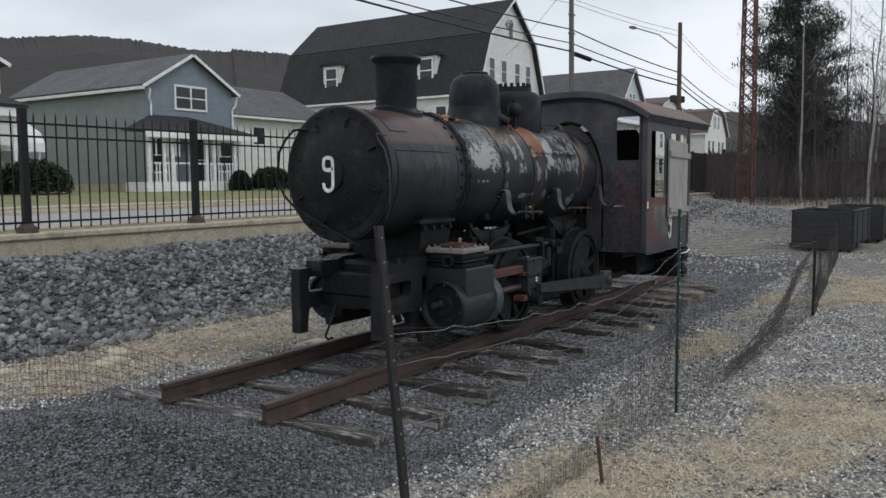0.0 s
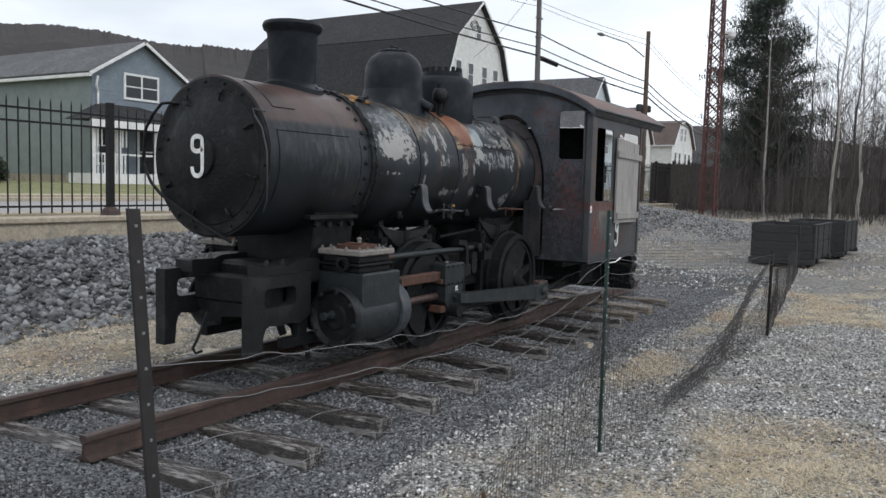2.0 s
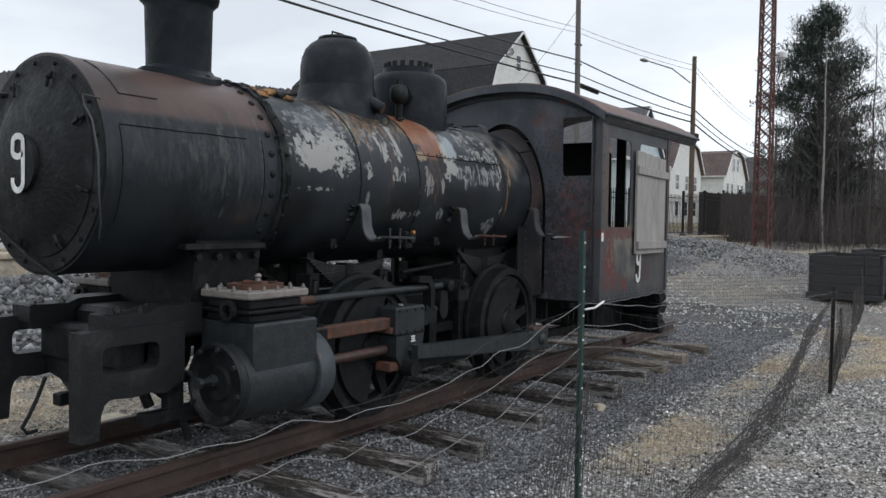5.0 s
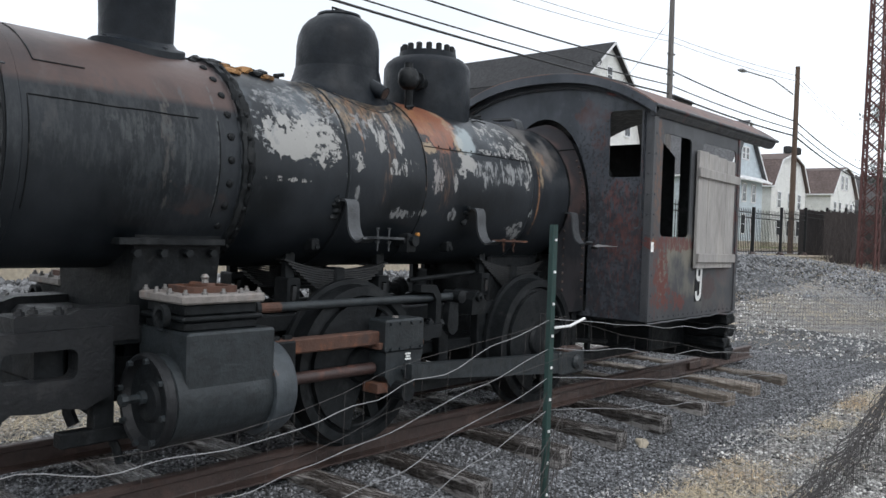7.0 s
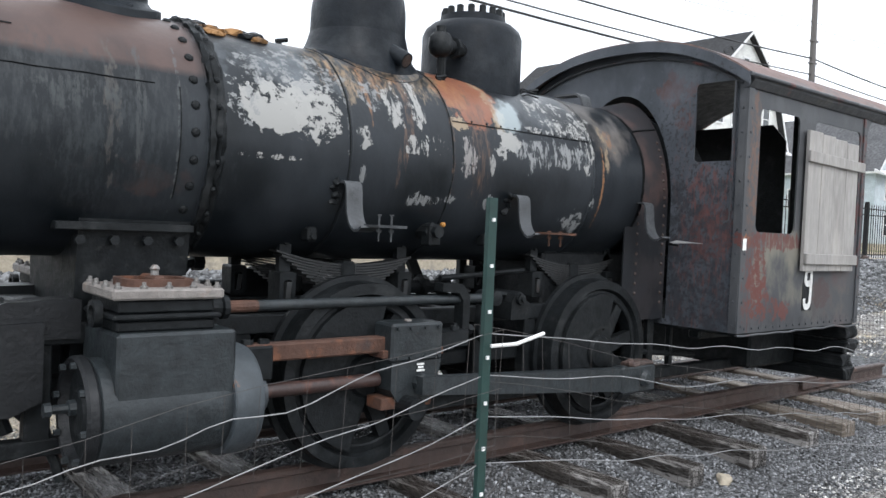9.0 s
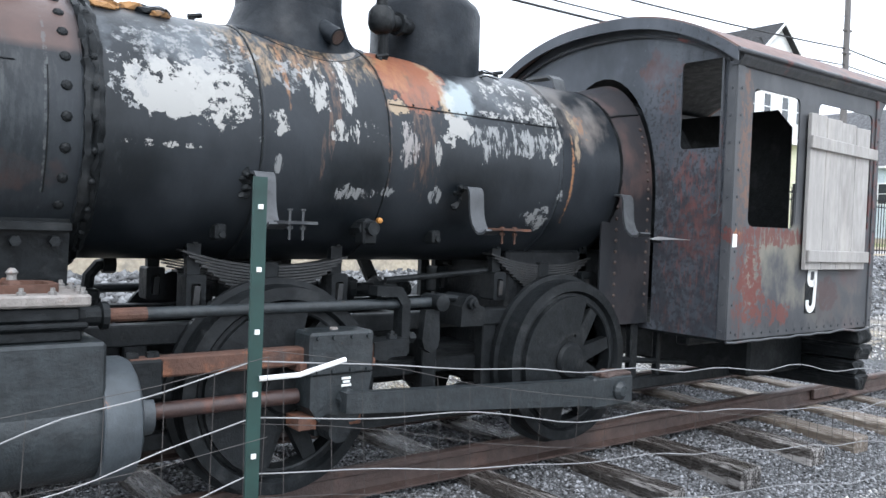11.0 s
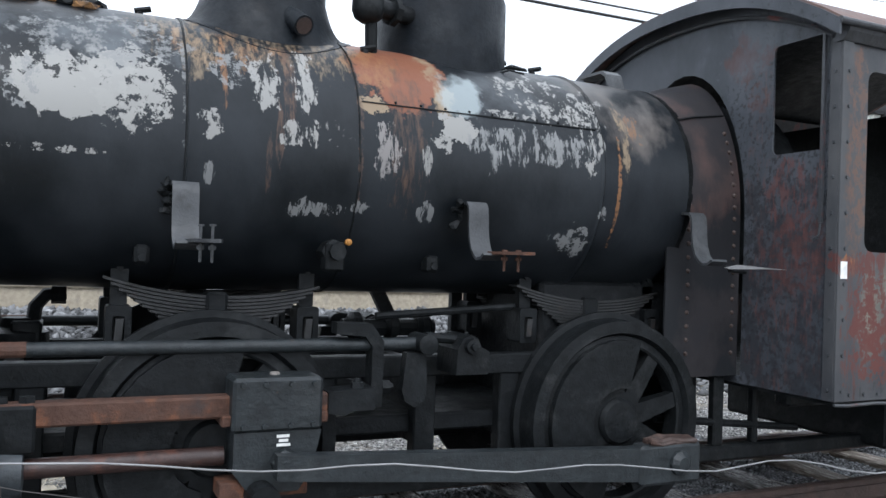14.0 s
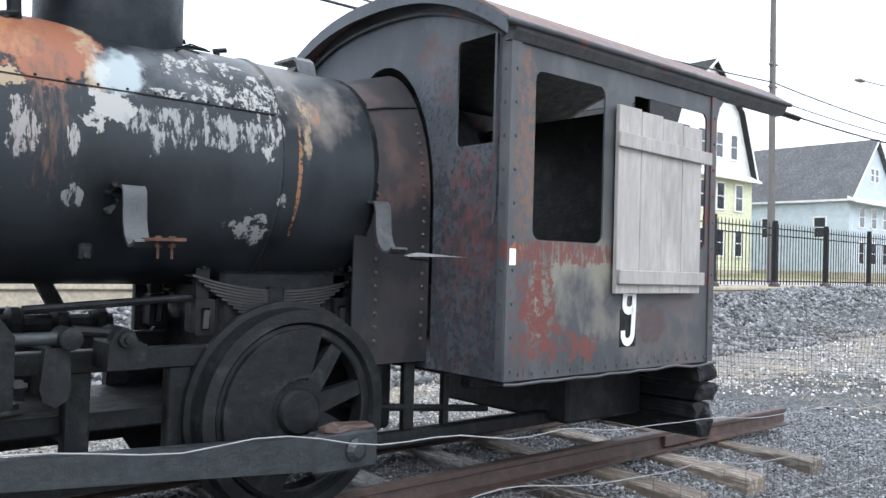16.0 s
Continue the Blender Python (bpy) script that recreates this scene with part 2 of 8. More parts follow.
M_SIDINGBLUE = material("slate_blue_siding", (0.20, 0.24, 0.28), 0.6)
M_SIDINGWHITE = material("white_siding", (0.74, 0.74, 0.71), 0.6)
M_SIDINGCREAM = material("cream_siding", (0.70, 0.70, 0.48), 0.6)
M_TRIM = material("white_trim", (0.80, 0.80, 0.80), 0.5)
M_ROOF = material("dark_shingles", (0.024, 0.024, 0.026), 0.9, 0.0, (), 0.5, 8, grain=0.2, grain_scale=6)
M_ROOFGREY = material("grey_shingles", (0.11, 0.11, 0.115), 0.9, 0.0, (), 0.5, 8, grain=0.2, grain_scale=6)
M_GLASS = material("dark_window_glass", (0.03, 0.035, 0.04), 0.08)
M_BRICK = material("chimney_brick", (0.28, 0.13, 0.09), 0.9)
M_BARK = material("bark", (0.075, 0.064, 0.056), 0.95, 0.0, (), 0.4, 20)
M_BARKPALE = material("pale_bark", (0.36, 0.34, 0.31), 0.95)
M_NEEDLES = material("pine_needles", (0.074, 0.098, 0.080), 0.8, 0.0, (), 0.0, island=0.5)
M_TWIGS = material("bare_twigs", (0.085, 0.072, 0.068), 0.95, 0.0, (), 0.0, island=0.3)
M_SHRUB = material("dark_shrub", (0.028, 0.045, 0.022), 0.85, 0.0, (), 0.0, island=0.5)
M_HILL = material("wooded_hill", (0.030, 0.024, 0.023), 1.0, 0.0, [((0.042, 0.034, 0.033), 0.02, 0.5, 0.2, 0.7), ((0.020, 0.023, 0.022), 0.012, 0.54, 0.1, 0.8)], 0.0, grain=0.14, grain_scale=0.4)
M_CART = material("blackened_boards", (0.023, 0.0225, 0.024), 0.7, 0.0, [((0.06, 0.057, 0.057), 4, 0.58, 0.1, 0.6)], 0.4, 30, stretch=(1, 1, 6))
M_FENCEWOOD = material("brown_board_fence", (0.036, 0.027, 0.024), 0.9, 0.0, (), 0.3, 20, island=0.3)
M_PLASTIC = material("white_plastic_tie", (0.85, 0.85, 0.85), 0.4)


def painted(name, dark, light, layers, axis=0, bloom=None, hood=False, rough=(0.38, 0.62), spec=0.3, bump=0.15):
    """Old paint on sheet iron, some with sheen painted in. layers: (across, height, half-width, half-height, colour,
    amount, pattern, cut, softness).
    """
    m = bpy.data.materials.new(name)
    m.use_nodes = True
    n, l = m.node_tree.nodes, m.node_tree.links
    bsdf = n["Principled BSDF"]
    bsdf.inputs["Specular IOR Level"].default_value = spec
    pos = n.new("ShaderNodeNewGeometry").outputs["Position"]
    sep = n.new("ShaderNodeSeparateXYZ")
    l.new(pos, sep.inputs[0])

    def math_(op, a, b=None, c=None):
        x = n.new("ShaderNodeMath")
        x.operation = op
        for i, v in enumerate((a, b, c)):
            if v is None:
                continue
            if isinstance(v, (int, float)):
                x.inputs[i].default_value = v
            else:
                l.new(v, x.inputs[i])
        return x.outputs[0]

    def noise_(scale, sx=1.0, sz=1.0, detail=6, rough=0.6):
        mp = n.new("ShaderNodeMapping")
        mp.inputs["Scale"].default_value = (sx, sx if axis else 1, sz)
        l.new(pos, mp.inputs["Vector"])
        t = n.new("ShaderNodeTexNoise")
        t.inputs["Scale"].default_value, t.inputs["Detail"].default_value, t.inputs["Roughness"].default_value = scale, detail, rough
        l.new(mp.outputs["Vector"], t.inputs["Vector"])
        return t.outputs["Fac"]

    def ranged(v, lo, hi, a=0.0, b=1.0):
        r = n.new("ShaderNodeMapRange")
        l.new(v, r.inputs[0])
        for i, q in enumerate((lo, hi, a, b), 1):
            r.inputs[i].default_value = q
        return r.outputs[0]

    def mixed(fac, a, b):
        x = n.new("ShaderNodeMix")
        x.data_type = "RGBA"
        l.new(fac, x.inputs[0])
        for v, sock in ((a, x.inputs[6]), (b, x.inputs[7])):
            if isinstance(v, tuple):
                sock.default_value = (*v, 1)
            else:
                l.new(v, sock)
        return x.outputs[2]

    # edges wander, so that no patch keeps a plain outline
    wx = math_("MULTIPLY_ADD", noise_(11, 1, 1, 5), 0.16, math_("SUBTRACT", sep.outputs[axis], 0.08))
    wz = math_("MULTIPLY_ADD", noise_(13, 1.3, 1, 5), 0.16, math_("SUBTRACT", sep.outputs[2], 0.08))

    def blob(cx, cz, rx, rz):
        wide = min(rx, rz) > 0.025
        dx = math_("DIVIDE", math_("SUBTRACT", wx if wide else sep.outputs[axis], cx), rx)
        dz = math_("DIVIDE", math_("SUBTRACT", wz if wide else sep.outputs[2], cz), rz)
        d = math_("SQRT", math_("ADD", math_("MULTIPLY", dx, dx), math_("MULTIPLY", dz, dz)))
        return math_("SUBTRACT", 1.0, d)

    def mean(a, b, t):
        return math_("ADD", math_("MULTIPLY", a, 1 - t), math_("MULTIPLY", b, t))

    fine = noise_(30, 1, 1, 8, 0.72)
    streak = noise_(16, 2.6, 0.45, 8, 0.72)
    pats = {"soft": noise_(3, 1, 0.6, 5, 0.6), "fine": fine, "streak": streak, "flake": mean(noise_(16, 1, 0.8, 9, 0.75), fine, 0.35), "solid": mean(noise_(7, 1, 0.9, 9, 0.72), fine, 0.3), "drip": mean(noise_(13, 1.6, 0.7, 9, 0.75), streak, 0.45)}
    col = mixed(ranged(pats["soft"], 0.35, 0.65), dark, light)
    if bloom:
        z0, z1, colour, amount = bloom
        f = math_("MULTIPLY", ranged(sep.outputs[2], z0, z1), ranged(noise_(5, 1, 0.5), 0.35, 0.62))
        col = mixed(math_("MULTIPLY", f, amount), col, colour)
    if hood:
        f = math_("MULTIPLY", ranged(sep.outputs[0], -3.55, -3.62), ranged(math_("ADD", sep.outputs[2], math_("MULTIPLY", pats["soft"], 0.05)), 2.055, 2.09))
        col = mixed(math_("MULTIPLY", f, ranged(noise_(2.2, 1, 0.6), 0.32, 0.6, 0.3, 0.9)), col, (0.098, 0.062, 0.053))
    for cx, cz, rx, rz, colour, amount, pat, cut, soft in layers:
        f = math_("ADD", math_("MINIMUM", math_("MULTIPLY", blob(cx, cz, rx * 1.15, rz * 1.15), 2.2 if pat == "solid" else 1.3), 0.55 if pat == "solid" else 0.12), math_("MULTIPLY", math_("SUBTRACT", pats[pat], 0.5), 4.6 if pat == "solid" else 4.2))
        col = mixed(math_("MULTIPLY", ranged(f, cut - 0.06, cut - 0.06 + soft), amount), col, colour)
    l.new(col, bsdf.inputs["Base Color"])
    l.new(ranged(pats["soft"], 0.3, 0.7, *rough), bsdf.inputs["Roughness"])
    b = n.new("ShaderNodeBump")
    b.inputs["Strength"].default_value, b.inputs["Distance"].default_value = bump, 0.02
    l.new(mean(noise_(4, 1, 1, 6), fine, 0.25), b.inputs["Height"])
    l.new(b.outputs["Normal"], bsdf.inputs["Normal"])
    return m


OCHRE, ORANGE, REDRUST, BROWN, CHALK = (0.31, 0.235, 0.155), (0.30, 0.15, 0.07), (0.23, 0.088, 0.048), (0.11, 0.068, 0.05), (0.325, 0.32, 0.305)
PALE = (0.235, 0.24, 0.24)
M_BOILER = painted("boiler_jacket", (0.006, 0.0082, 0.0105), (0.021, 0.025, 0.030), [
    # the first three soft layers paint sky sheen along the boiler top
    (-3.10, 2.24, 0.32, 0.16, (0.15, 0.165, 0.18), 0.7, "soft", -0.05, 0.8), (-1.10, 2.24, 0.50, 0.15, (0.095, 0.105, 0.115), 0.7, "soft", 0.0, 0.8), (-0.72, 2.20, 0.26, 0.18, (0.17, 0.15, 0.135), 0.7, "soft", -0.1, 0.8),
    (-2.50, 2.28, 0.42, 0.14, OCHRE, 0.6, "streak", 0.0, 0.7), (-2.62, 2.20, 0.26, 0.10, ORANGE, 0.55, "drip", 0.15, 0.5), (-2.80, 2.17, 0.06, 0.12, OCHRE, 0.6, "drip", 0.0, 0.5), (-2.845, 2.10, 0.009, 0.24, PALE, 0.7, "fine", 0.1, 0.4), (-2.70, 2.10, 0.012, 0.13, ORANGE, 0.6, "streak", -0.1, 0.4),
    (-2.44, 2.10, 0.020, 0.12, BROWN, 0.8, "drip", -0.1, 0.5), (-2.455, 1.95, 0.016, 0.10, BROWN, 0.75, "streak", -0.1, 0.5), (-2.49, 1.83, 0.013, 0.09, BROWN, 0.7, "streak", -0.1, 0.5), (-2.53, 1.73, 0.010, 0.08, BROWN, 0.6, "streak", -0.1, 0.5),
    (-1.95, 2.19, 0.17, 0.17, REDRUST, 0.95, "solid", -0.05, 0.25), (-2.08, 2.20, 0.10, 0.10, ORANGE, 0.6, "drip", 0.0, 0.4), (-1.78, 2.16, 0.03, 0.12, OCHRE, 0.9, "soft", -0.1, 0.5), (-1.95, 1.93, 0.07, 0.24, BROWN, 0.75, "streak", -0.05, 0.6), (-2.10, 2.01, 0.06, 0.03, OCHRE, 0.9, "flake", 0.0, 0.12),
    (-0.83, 2.00, 0.03, 0.14, OCHRE, 0.8, "drip", -0.05, 0.3), (-0.87, 1.72, 0.008, 0.18, ORANGE, 0.8, "fine", -0.1, 0.3), (-0.76, 2.05, 0.04, 0.06, ORANGE, 0.6, "drip", 0.05, 0.3), (-2.16, 1.98, 0.010, 0.28, BROWN, 0.6, "fine", -0.05, 0.4),
    (-4.0, 1.58, 0.26, 0.06, (0.060, 0.034, 0.028), 0.6, "soft", 0.1, 0.6), (-3.98, 1.86, 0.022, 0.24, (0.085, 0.075, 0.065), 0.7, "streak", -0.05, 0.5), (-3.87, 1.88, 0.018, 0.22, (0.075, 0.08, 0.08), 0.6, "streak", -0.05, 0.5), (-3.705, 1.84, 0.007, 0.28, (0.10, 0.105, 0.105), 0.6, "fine", -0.05, 0.4), (-4.12, 1.90, 0.16, 0.05, (0.075, 0.082, 0.08), 0.6, "drip", 0.15, 0.4), (-4.52, 2.0, 0.03, 0.2, (0.10, 0.09, 0.085), 0.5, "soft", 0.0, 0.6), (-4.2, 1.88, 0.55, 0.18, (0.042, 0.047, 0.050), 0.7, "drip", 0.05, 0.6), (-3.8, 1.60, 0.30, 0.25, (0.030, 0.036, 0.040), 0.7, "drip", 0.05, 0.6),
    (-3.23, 1.965, 0.19, 0.125, CHALK, 0.95, "solid", 0.34, 0.06), (-3.04, 1.98, 0.12, 0.14, CHALK, 0.92, "flake", 0.12, 0.08), (-3.40, 1.97, 0.07, 0.10, PALE, 0.9, "flake", 0.16, 0.10), (-3.12, 2.15, 0.26, 0.10, PALE, 0.8, "flake", 0.14, 0.25), (-3.00, 1.87, 0.09, 0.03, CHALK, 0.9, "flake", 0.12, 0.08), (-3.28, 1.72, 0.15, 0.012, CHALK, 0.9, "fine", 0.31, 0.1),
    (-2.75, 1.87, 0.04, 0.05, CHALK, 0.9, "flake", 0.14, 0.1), (-2.54, 2.05, 0.05, 0.10, CHALK, 0.9, "drip", 0.14, 0.12), (-2.39, 2.08, 0.05, 0.11, CHALK, 0.9, "drip", 0.14, 0.12), (-2.66, 2.10, 0.08, 0.07, PALE, 0.8, "flake", 0.23, 0.15), (-2.44, 1.85, 0.03, 0.05, CHALK, 0.9, "drip", 0.11, 0.1), (-2.36, 1.86, 0.03, 0.05, CHALK, 0.9, "drip", 0.11, 0.1), (-2.25, 1.88, 0.06, 0.04, CHALK, 0.8, "drip", 0.31, 0.1),
    (-1.72, 1.945, 0.085, 0.055, CHALK, 0.95, "solid", 0.14, 0.06), (-1.80, 1.885, 0.04, 0.03, CHALK, 0.9, "flake", 0.08, 0.08), (-1.70, 2.15, 0.08, 0.09, (0.36, 0.41, 0.42), 0.75, "soft", -0.05, 0.5), (-2.04, 1.82, 0.05, 0.10, (0.30, 0.28, 0.27), 0.8, "drip", 0.16, 0.1), (-1.87, 1.80, 0.02, 0.05, CHALK, 0.8, "streak", 0.1, 0.1),
    (-1.20, 2.17, 0.26, 0.09, CHALK, 0.85, "flake", 0.27, 0.10), (-1.20, 2.06, 0.16, 0.03, CHALK, 0.85, "flake", 0.14, 0.10), (-1.45, 2.04, 0.12, 0.015, CHALK, 0.8, "fine", 0.2, 0.10), (-1.05, 2.08, 0.10, 0.08, CHALK, 0.8, "drip", 0.21, 0.12), (-1.34, 1.90, 0.28, 0.07, PALE, 0.9, "drip", 0.17, 0.15), (-1.00, 1.95, 0.05, 0.06, CHALK, 0.8, "drip", 0.21, 0.12), (-1.04, 1.82, 0.03, 0.04, CHALK, 0.9, "flake", 0.08, 0.1), (-1.55, 1.83, 0.03, 0.05, PALE, 0.9, "drip", 0.11, 0.1),
    (-1.08, 1.49, 0.09, 0.05, PALE, 0.9, "flake", 0.11, 0.1), (-0.95, 1.61, 0.02, 0.04, PALE, 0.9, "flake", 0.11, 0.1), (-2.33, 1.57, 0.10, 0.025, PALE, 0.8, "streak", 0.15, 0.1), (-2.16, 1.58, 0.03, 0.025, PALE, 0.8, "streak", 0.1, 0.1), (-1.86, 1.58, 0.03, 0.03, PALE, 0.8, "streak", 0.05, 0.1), (-2.75, 1.68, 0.02, 0.03, PALE, 0.8, "streak", 0.05, 0.1),
], hood=True, spec=0.3, rough=(0.30, 0.52), bump=0.22)
RED = (0.118, 0.042, 0.036)
CABRUST = (0.092, 0.043, 0.039)
M_CABSIDE = painted("cab_side_paint", (0.048, 0.051, 0.057), (0.088, 0.089, 0.092), [
    (0.60, 1.16, 0.36, 0.22, (0.19, 0.178, 0.145), 0.85, "soft", -0.05, 0.6), (0.95, 0.98, 0.8, 0.12, (0.13, 0.122, 0.105), 0.6, "soft", 0.05, 0.7), (0.9, 2.42, 0.9, 0.08, (0.10, 0.105, 0.115), 0.6, "soft", 0.0, 0.6), (0.065, 1.44, 0.05, 0.03, (0.30, 0.12, 0.05), 0.9, "soft", -0.1, 0.3), (1.25, 1.05, 0.2, 0.2, (0.06, 0.055, 0.06), 0.7, "soft", 0.1, 0.5), (1.55, 1.1, 0.25, 0.4, (0.12, 0.08, 0.078), 0.7, "soft", 0.1, 0.8),
    (0.23, 1.14, 0.10, 0.24, RED, 0.9, "flake", 0.07, 0.08), (0.22, 1.15, 0.05, 0.15, RED, 0.85, "solid", 0.3, 0.08), (0.30, 1.0, 0.09, 0.13, RED, 0.85, "flake", 0.1, 0.08), (0.10, 1.15, 0.07, 0.3, RED, 0.7, "drip", 0.14, 0.2), (0.48, 0.95, 0.06, 0.07, RED, 0.85, "flake", 0.06, 0.08), (0.63, 0.93, 0.08, 0.07, RED, 0.85, "solid", 0.36, 0.08), (1.2, 1.05, 0.14, 0.12, (0.07, 0.045, 0.045), 0.7, "solid", 0.3, 0.15), (0.13, 2.0, 0.06, 0.4, (0.17, 0.10, 0.07), 0.6, "flake", 0.12, 0.15), (0.10, 1.95, 0.07, 0.5, (0.12, 0.078, 0.062), 0.7, "flake", 0.10, 0.3), (0.42, 1.43, 0.45, 0.05, RED, 0.85, "drip", 0.0, 0.15), (0.11, 1.9, 0.06, 0.5, (0.15, 0.085, 0.065), 0.7, "drip", 0.15, 0.3), (1.78, 1.9, 0.05, 0.6, RED, 0.7, "drip", 0.15, 0.2), (0.95, 0.84, 0.9, 0.03, (0.03, 0.03, 0.032), 0.6, "drip", 0.2, 0.2)], spec=0.25)
M_CABFRONT = painted("cab_front_paint", (0.042, 0.048, 0.057), (0.085, 0.092, 0.105), [
    (0.5, 1.3, 0.9, 0.6, (0.030, 0.032, 0.037), 0.7, "solid", 0.45, 0.25), (0.4, 1.9, 0.5, 0.9, (0.12, 0.13, 0.145), 0.6, "flake", 0.42, 0.2), (0.3, 1.6, 0.5, 0.9, (0.025, 0.026, 0.03), 0.7, "fine", 0.3, 0.15),
    (0.57, 2.50, 0.15, 0.13, CABRUST, 0.7, "solid", 0.25, 0.3), (0.5, 2.28, 0.07, 0.06, CABRUST, 0.5, "flake", 0.0, 0.3), (0.22, 1.48, 0.15, 0.17, CABRUST, 0.65, "flake", 0.02, 0.3), (0.6, 2.55, 0.3, 0.12, (0.11, 0.12, 0.135), 0.6, "soft", 0.0, 0.6), (0.28, 1.75, 0.14, 0.16, (0.13, 0.055, 0.05), 0.7, "drip", 0.1, 0.3), (0.30, 1.35, 0.22, 0.25, (0.12, 0.055, 0.05), 0.7, "drip", 0.15, 0.4), (0.25, 0.95, 0.3, 0.15, (0.10, 0.05, 0.045), 0.6, "drip", 0.2, 0.4), (0.45, 2.0, 0.1, 0.4, (0.12, 0.07, 0.065), 0.5, "drip", 0.2, 0.4)], axis=1, spec=0.25)
# the last layer turns the wrapper darker towards the bottom
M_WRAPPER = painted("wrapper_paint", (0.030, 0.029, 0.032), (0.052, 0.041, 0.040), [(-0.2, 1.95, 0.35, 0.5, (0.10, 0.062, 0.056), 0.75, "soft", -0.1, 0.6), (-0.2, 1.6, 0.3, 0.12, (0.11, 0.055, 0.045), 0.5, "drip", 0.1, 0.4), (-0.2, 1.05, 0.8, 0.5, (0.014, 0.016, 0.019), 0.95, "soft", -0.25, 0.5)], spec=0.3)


# ---- building helpers ----
def linked(name, bm, mat, smooth=False):
    me = bpy.data.meshes.new(name)
    bm.to_mesh(me)
    bm.free()
    me.materials.append(mat)
    if smooth:
        me.shade_smooth()
        me.set_sharp_from_angle(angle=radians(35))
    return new(name, me)


def base_of(ob):
    v = Vector((0, 0, 0))
    while ob is not None:
        v += ob.location
        ob = ob.parent
    return v


def part(name, bm, mat, parent, label="", smooth=False):
    """One mesh under a thing or a part; the bmesh is in world coordinates."""
    bmesh.ops.translate(bm, vec=-base_of(parent), verts=bm.verts)
    ob = linked(name, bm, mat, smooth)
    ob.parent = parent
    return tagged(ob, label)


def thing(name, loc, label, category, group="", kind=""):
    ob = new(name)
    ob.empty_display_size = 0.1
    ob.location = loc
    return tagged(ob, label, category, group, kind)


def single(name, bm, mat, label, category, group="", kind="", smooth=False, loc=None):
    """A top-level mesh with its origin at its base."""
    if loc is not None:
        bmesh.ops.translate(bm, vec=-Vector(loc), verts=bm.verts)
    ob = linked(name, bm, mat, smooth)
    if loc is not None:
        ob.location = loc
    return tagged(ob, label, category, group, kind)


def box(bm, lo, hi, bevel=0.0):
    lo, hi = Vector(lo), Vector(hi)
    r = bmesh.ops.create_cube(bm, size=1)
    for v in r["verts"]:
        v.co = Vector(((lo[i] + hi[i]) / 2 + v.co[i] * (hi[i] - lo[i]) for i in range(3)))
    if bevel:
        edges = list({e for v in r["verts"] for e in v.link_edges})
        bmesh.ops.bevel(bm, geom=edges, offset=bevel, segments=1, affect="EDGES", clamp_overlap=True)
    return bm


def boxed(lo, hi, bevel=0.0):
    return box(bmesh.new(), lo, hi, bevel)


def frame_of(d):
    d = Vector(d).normalized()
    a = Vector((0, 0, 1)) if abs(d.z) < 0.9 else Vector((1, 0, 0))
    u = d.cross(a).normalized()
    return u, d.cross(u).normalized()


def ring_verts(bm, c, u, w, r, seg, phase=0.0):
    return [bm.verts.new(Vector(c) + u * (r * math.cos(phase + 2 * math.pi * i / seg)) + w * (r * math.sin(phase + 2 * math.pi * i / seg))) for i in range(seg)]


def bridge(bm, a, b):
    k = len(a)
    for i in range(k):
        bm.faces.new((a[i], a[(i + 1) % k], b[(i + 1) % k], b[i]))


def lathe(bm, origin, axis, profile, seg=24):
    """Rings (distance along the axis, radius) joined to one skin; closed at both ends."""
    d = Vector(axis).normalized()
    u, w = frame_of(d)
    rings = [ring_verts(bm, Vector(origin) + d * s, u, w, max(r, 0.0005), seg) for s, r in profile]
    for a, b in zip(rings, rings[1:]):
        bridge(bm, a, b)
    bm.faces.new(rings[0][::-1])
    bm.faces.new(rings[-1])
    return bm


def hoop(bm, origin, axis, profile, seg=24):
    """A closed ring: the profile goes round and joins itself, with nothing across the middle."""
    d = Vector(axis).normalized()
    u, w = frame_of(d)
    rings = [ring_verts(bm, Vector(origin) + d * s, u, w, r, seg) for s, r in profile]
    for a, b in zip(rings, rings[1:] + rings[:1]):
        bridge(bm, a, b)
    bmesh.ops.recalc_face_normals(bm, faces=bm.faces)
    return bm


def rod(bm, a, b, r, seg=10, r2=None):
    a, b = Vector(a), Vector(b)
    return lathe(bm, a, b - a, [(0, r), ((b - a).length, r if r2 is None else r2)], seg)


def tube(bm, pts, r, seg=6):
    pts = [Vector(p) for p in pts]
    rings = []
    for i, p in enumerate(pts):
        d = pts[min(i + 1, len(pts) - 1)] - pts[max(i - 1, 0)]
        u, w = frame_of(d)
        if rings:
            pu = rings[-1][0].co - pts[i - 1]
            u = (pu - d.normalized() * pu.dot(d.normalized())).normalized()
            w = d.normalized().cross(u)
        rings.append(ring_verts(bm, p, u, w, r, seg))
    for a, b in zip(rings, rings[1:]):
        bridge(bm, a, b)
    bm.faces.new(rings[0][::-1])
    bm.faces.new(rings[-1])
    return bm


def prism(bm, poly, axis, a, b):
    """A polygon of the other two axes, drawn out along one axis from a to b."""
    def at(p, q):
        v = list(p)
        v.insert("xyz".index(axis), q)
        return Vector(v)
    va, vb = [bm.verts.new(at(p, a)) for p in poly], [bm.verts.new(at(p, b)) for p in poly]
    bridge(bm, va, vb)
    bm.faces.new(va[::-1])
    bm.faces.new(vb)
    bmesh.ops.recalc_face_normals(bm, faces=bm.faces)
    return bm


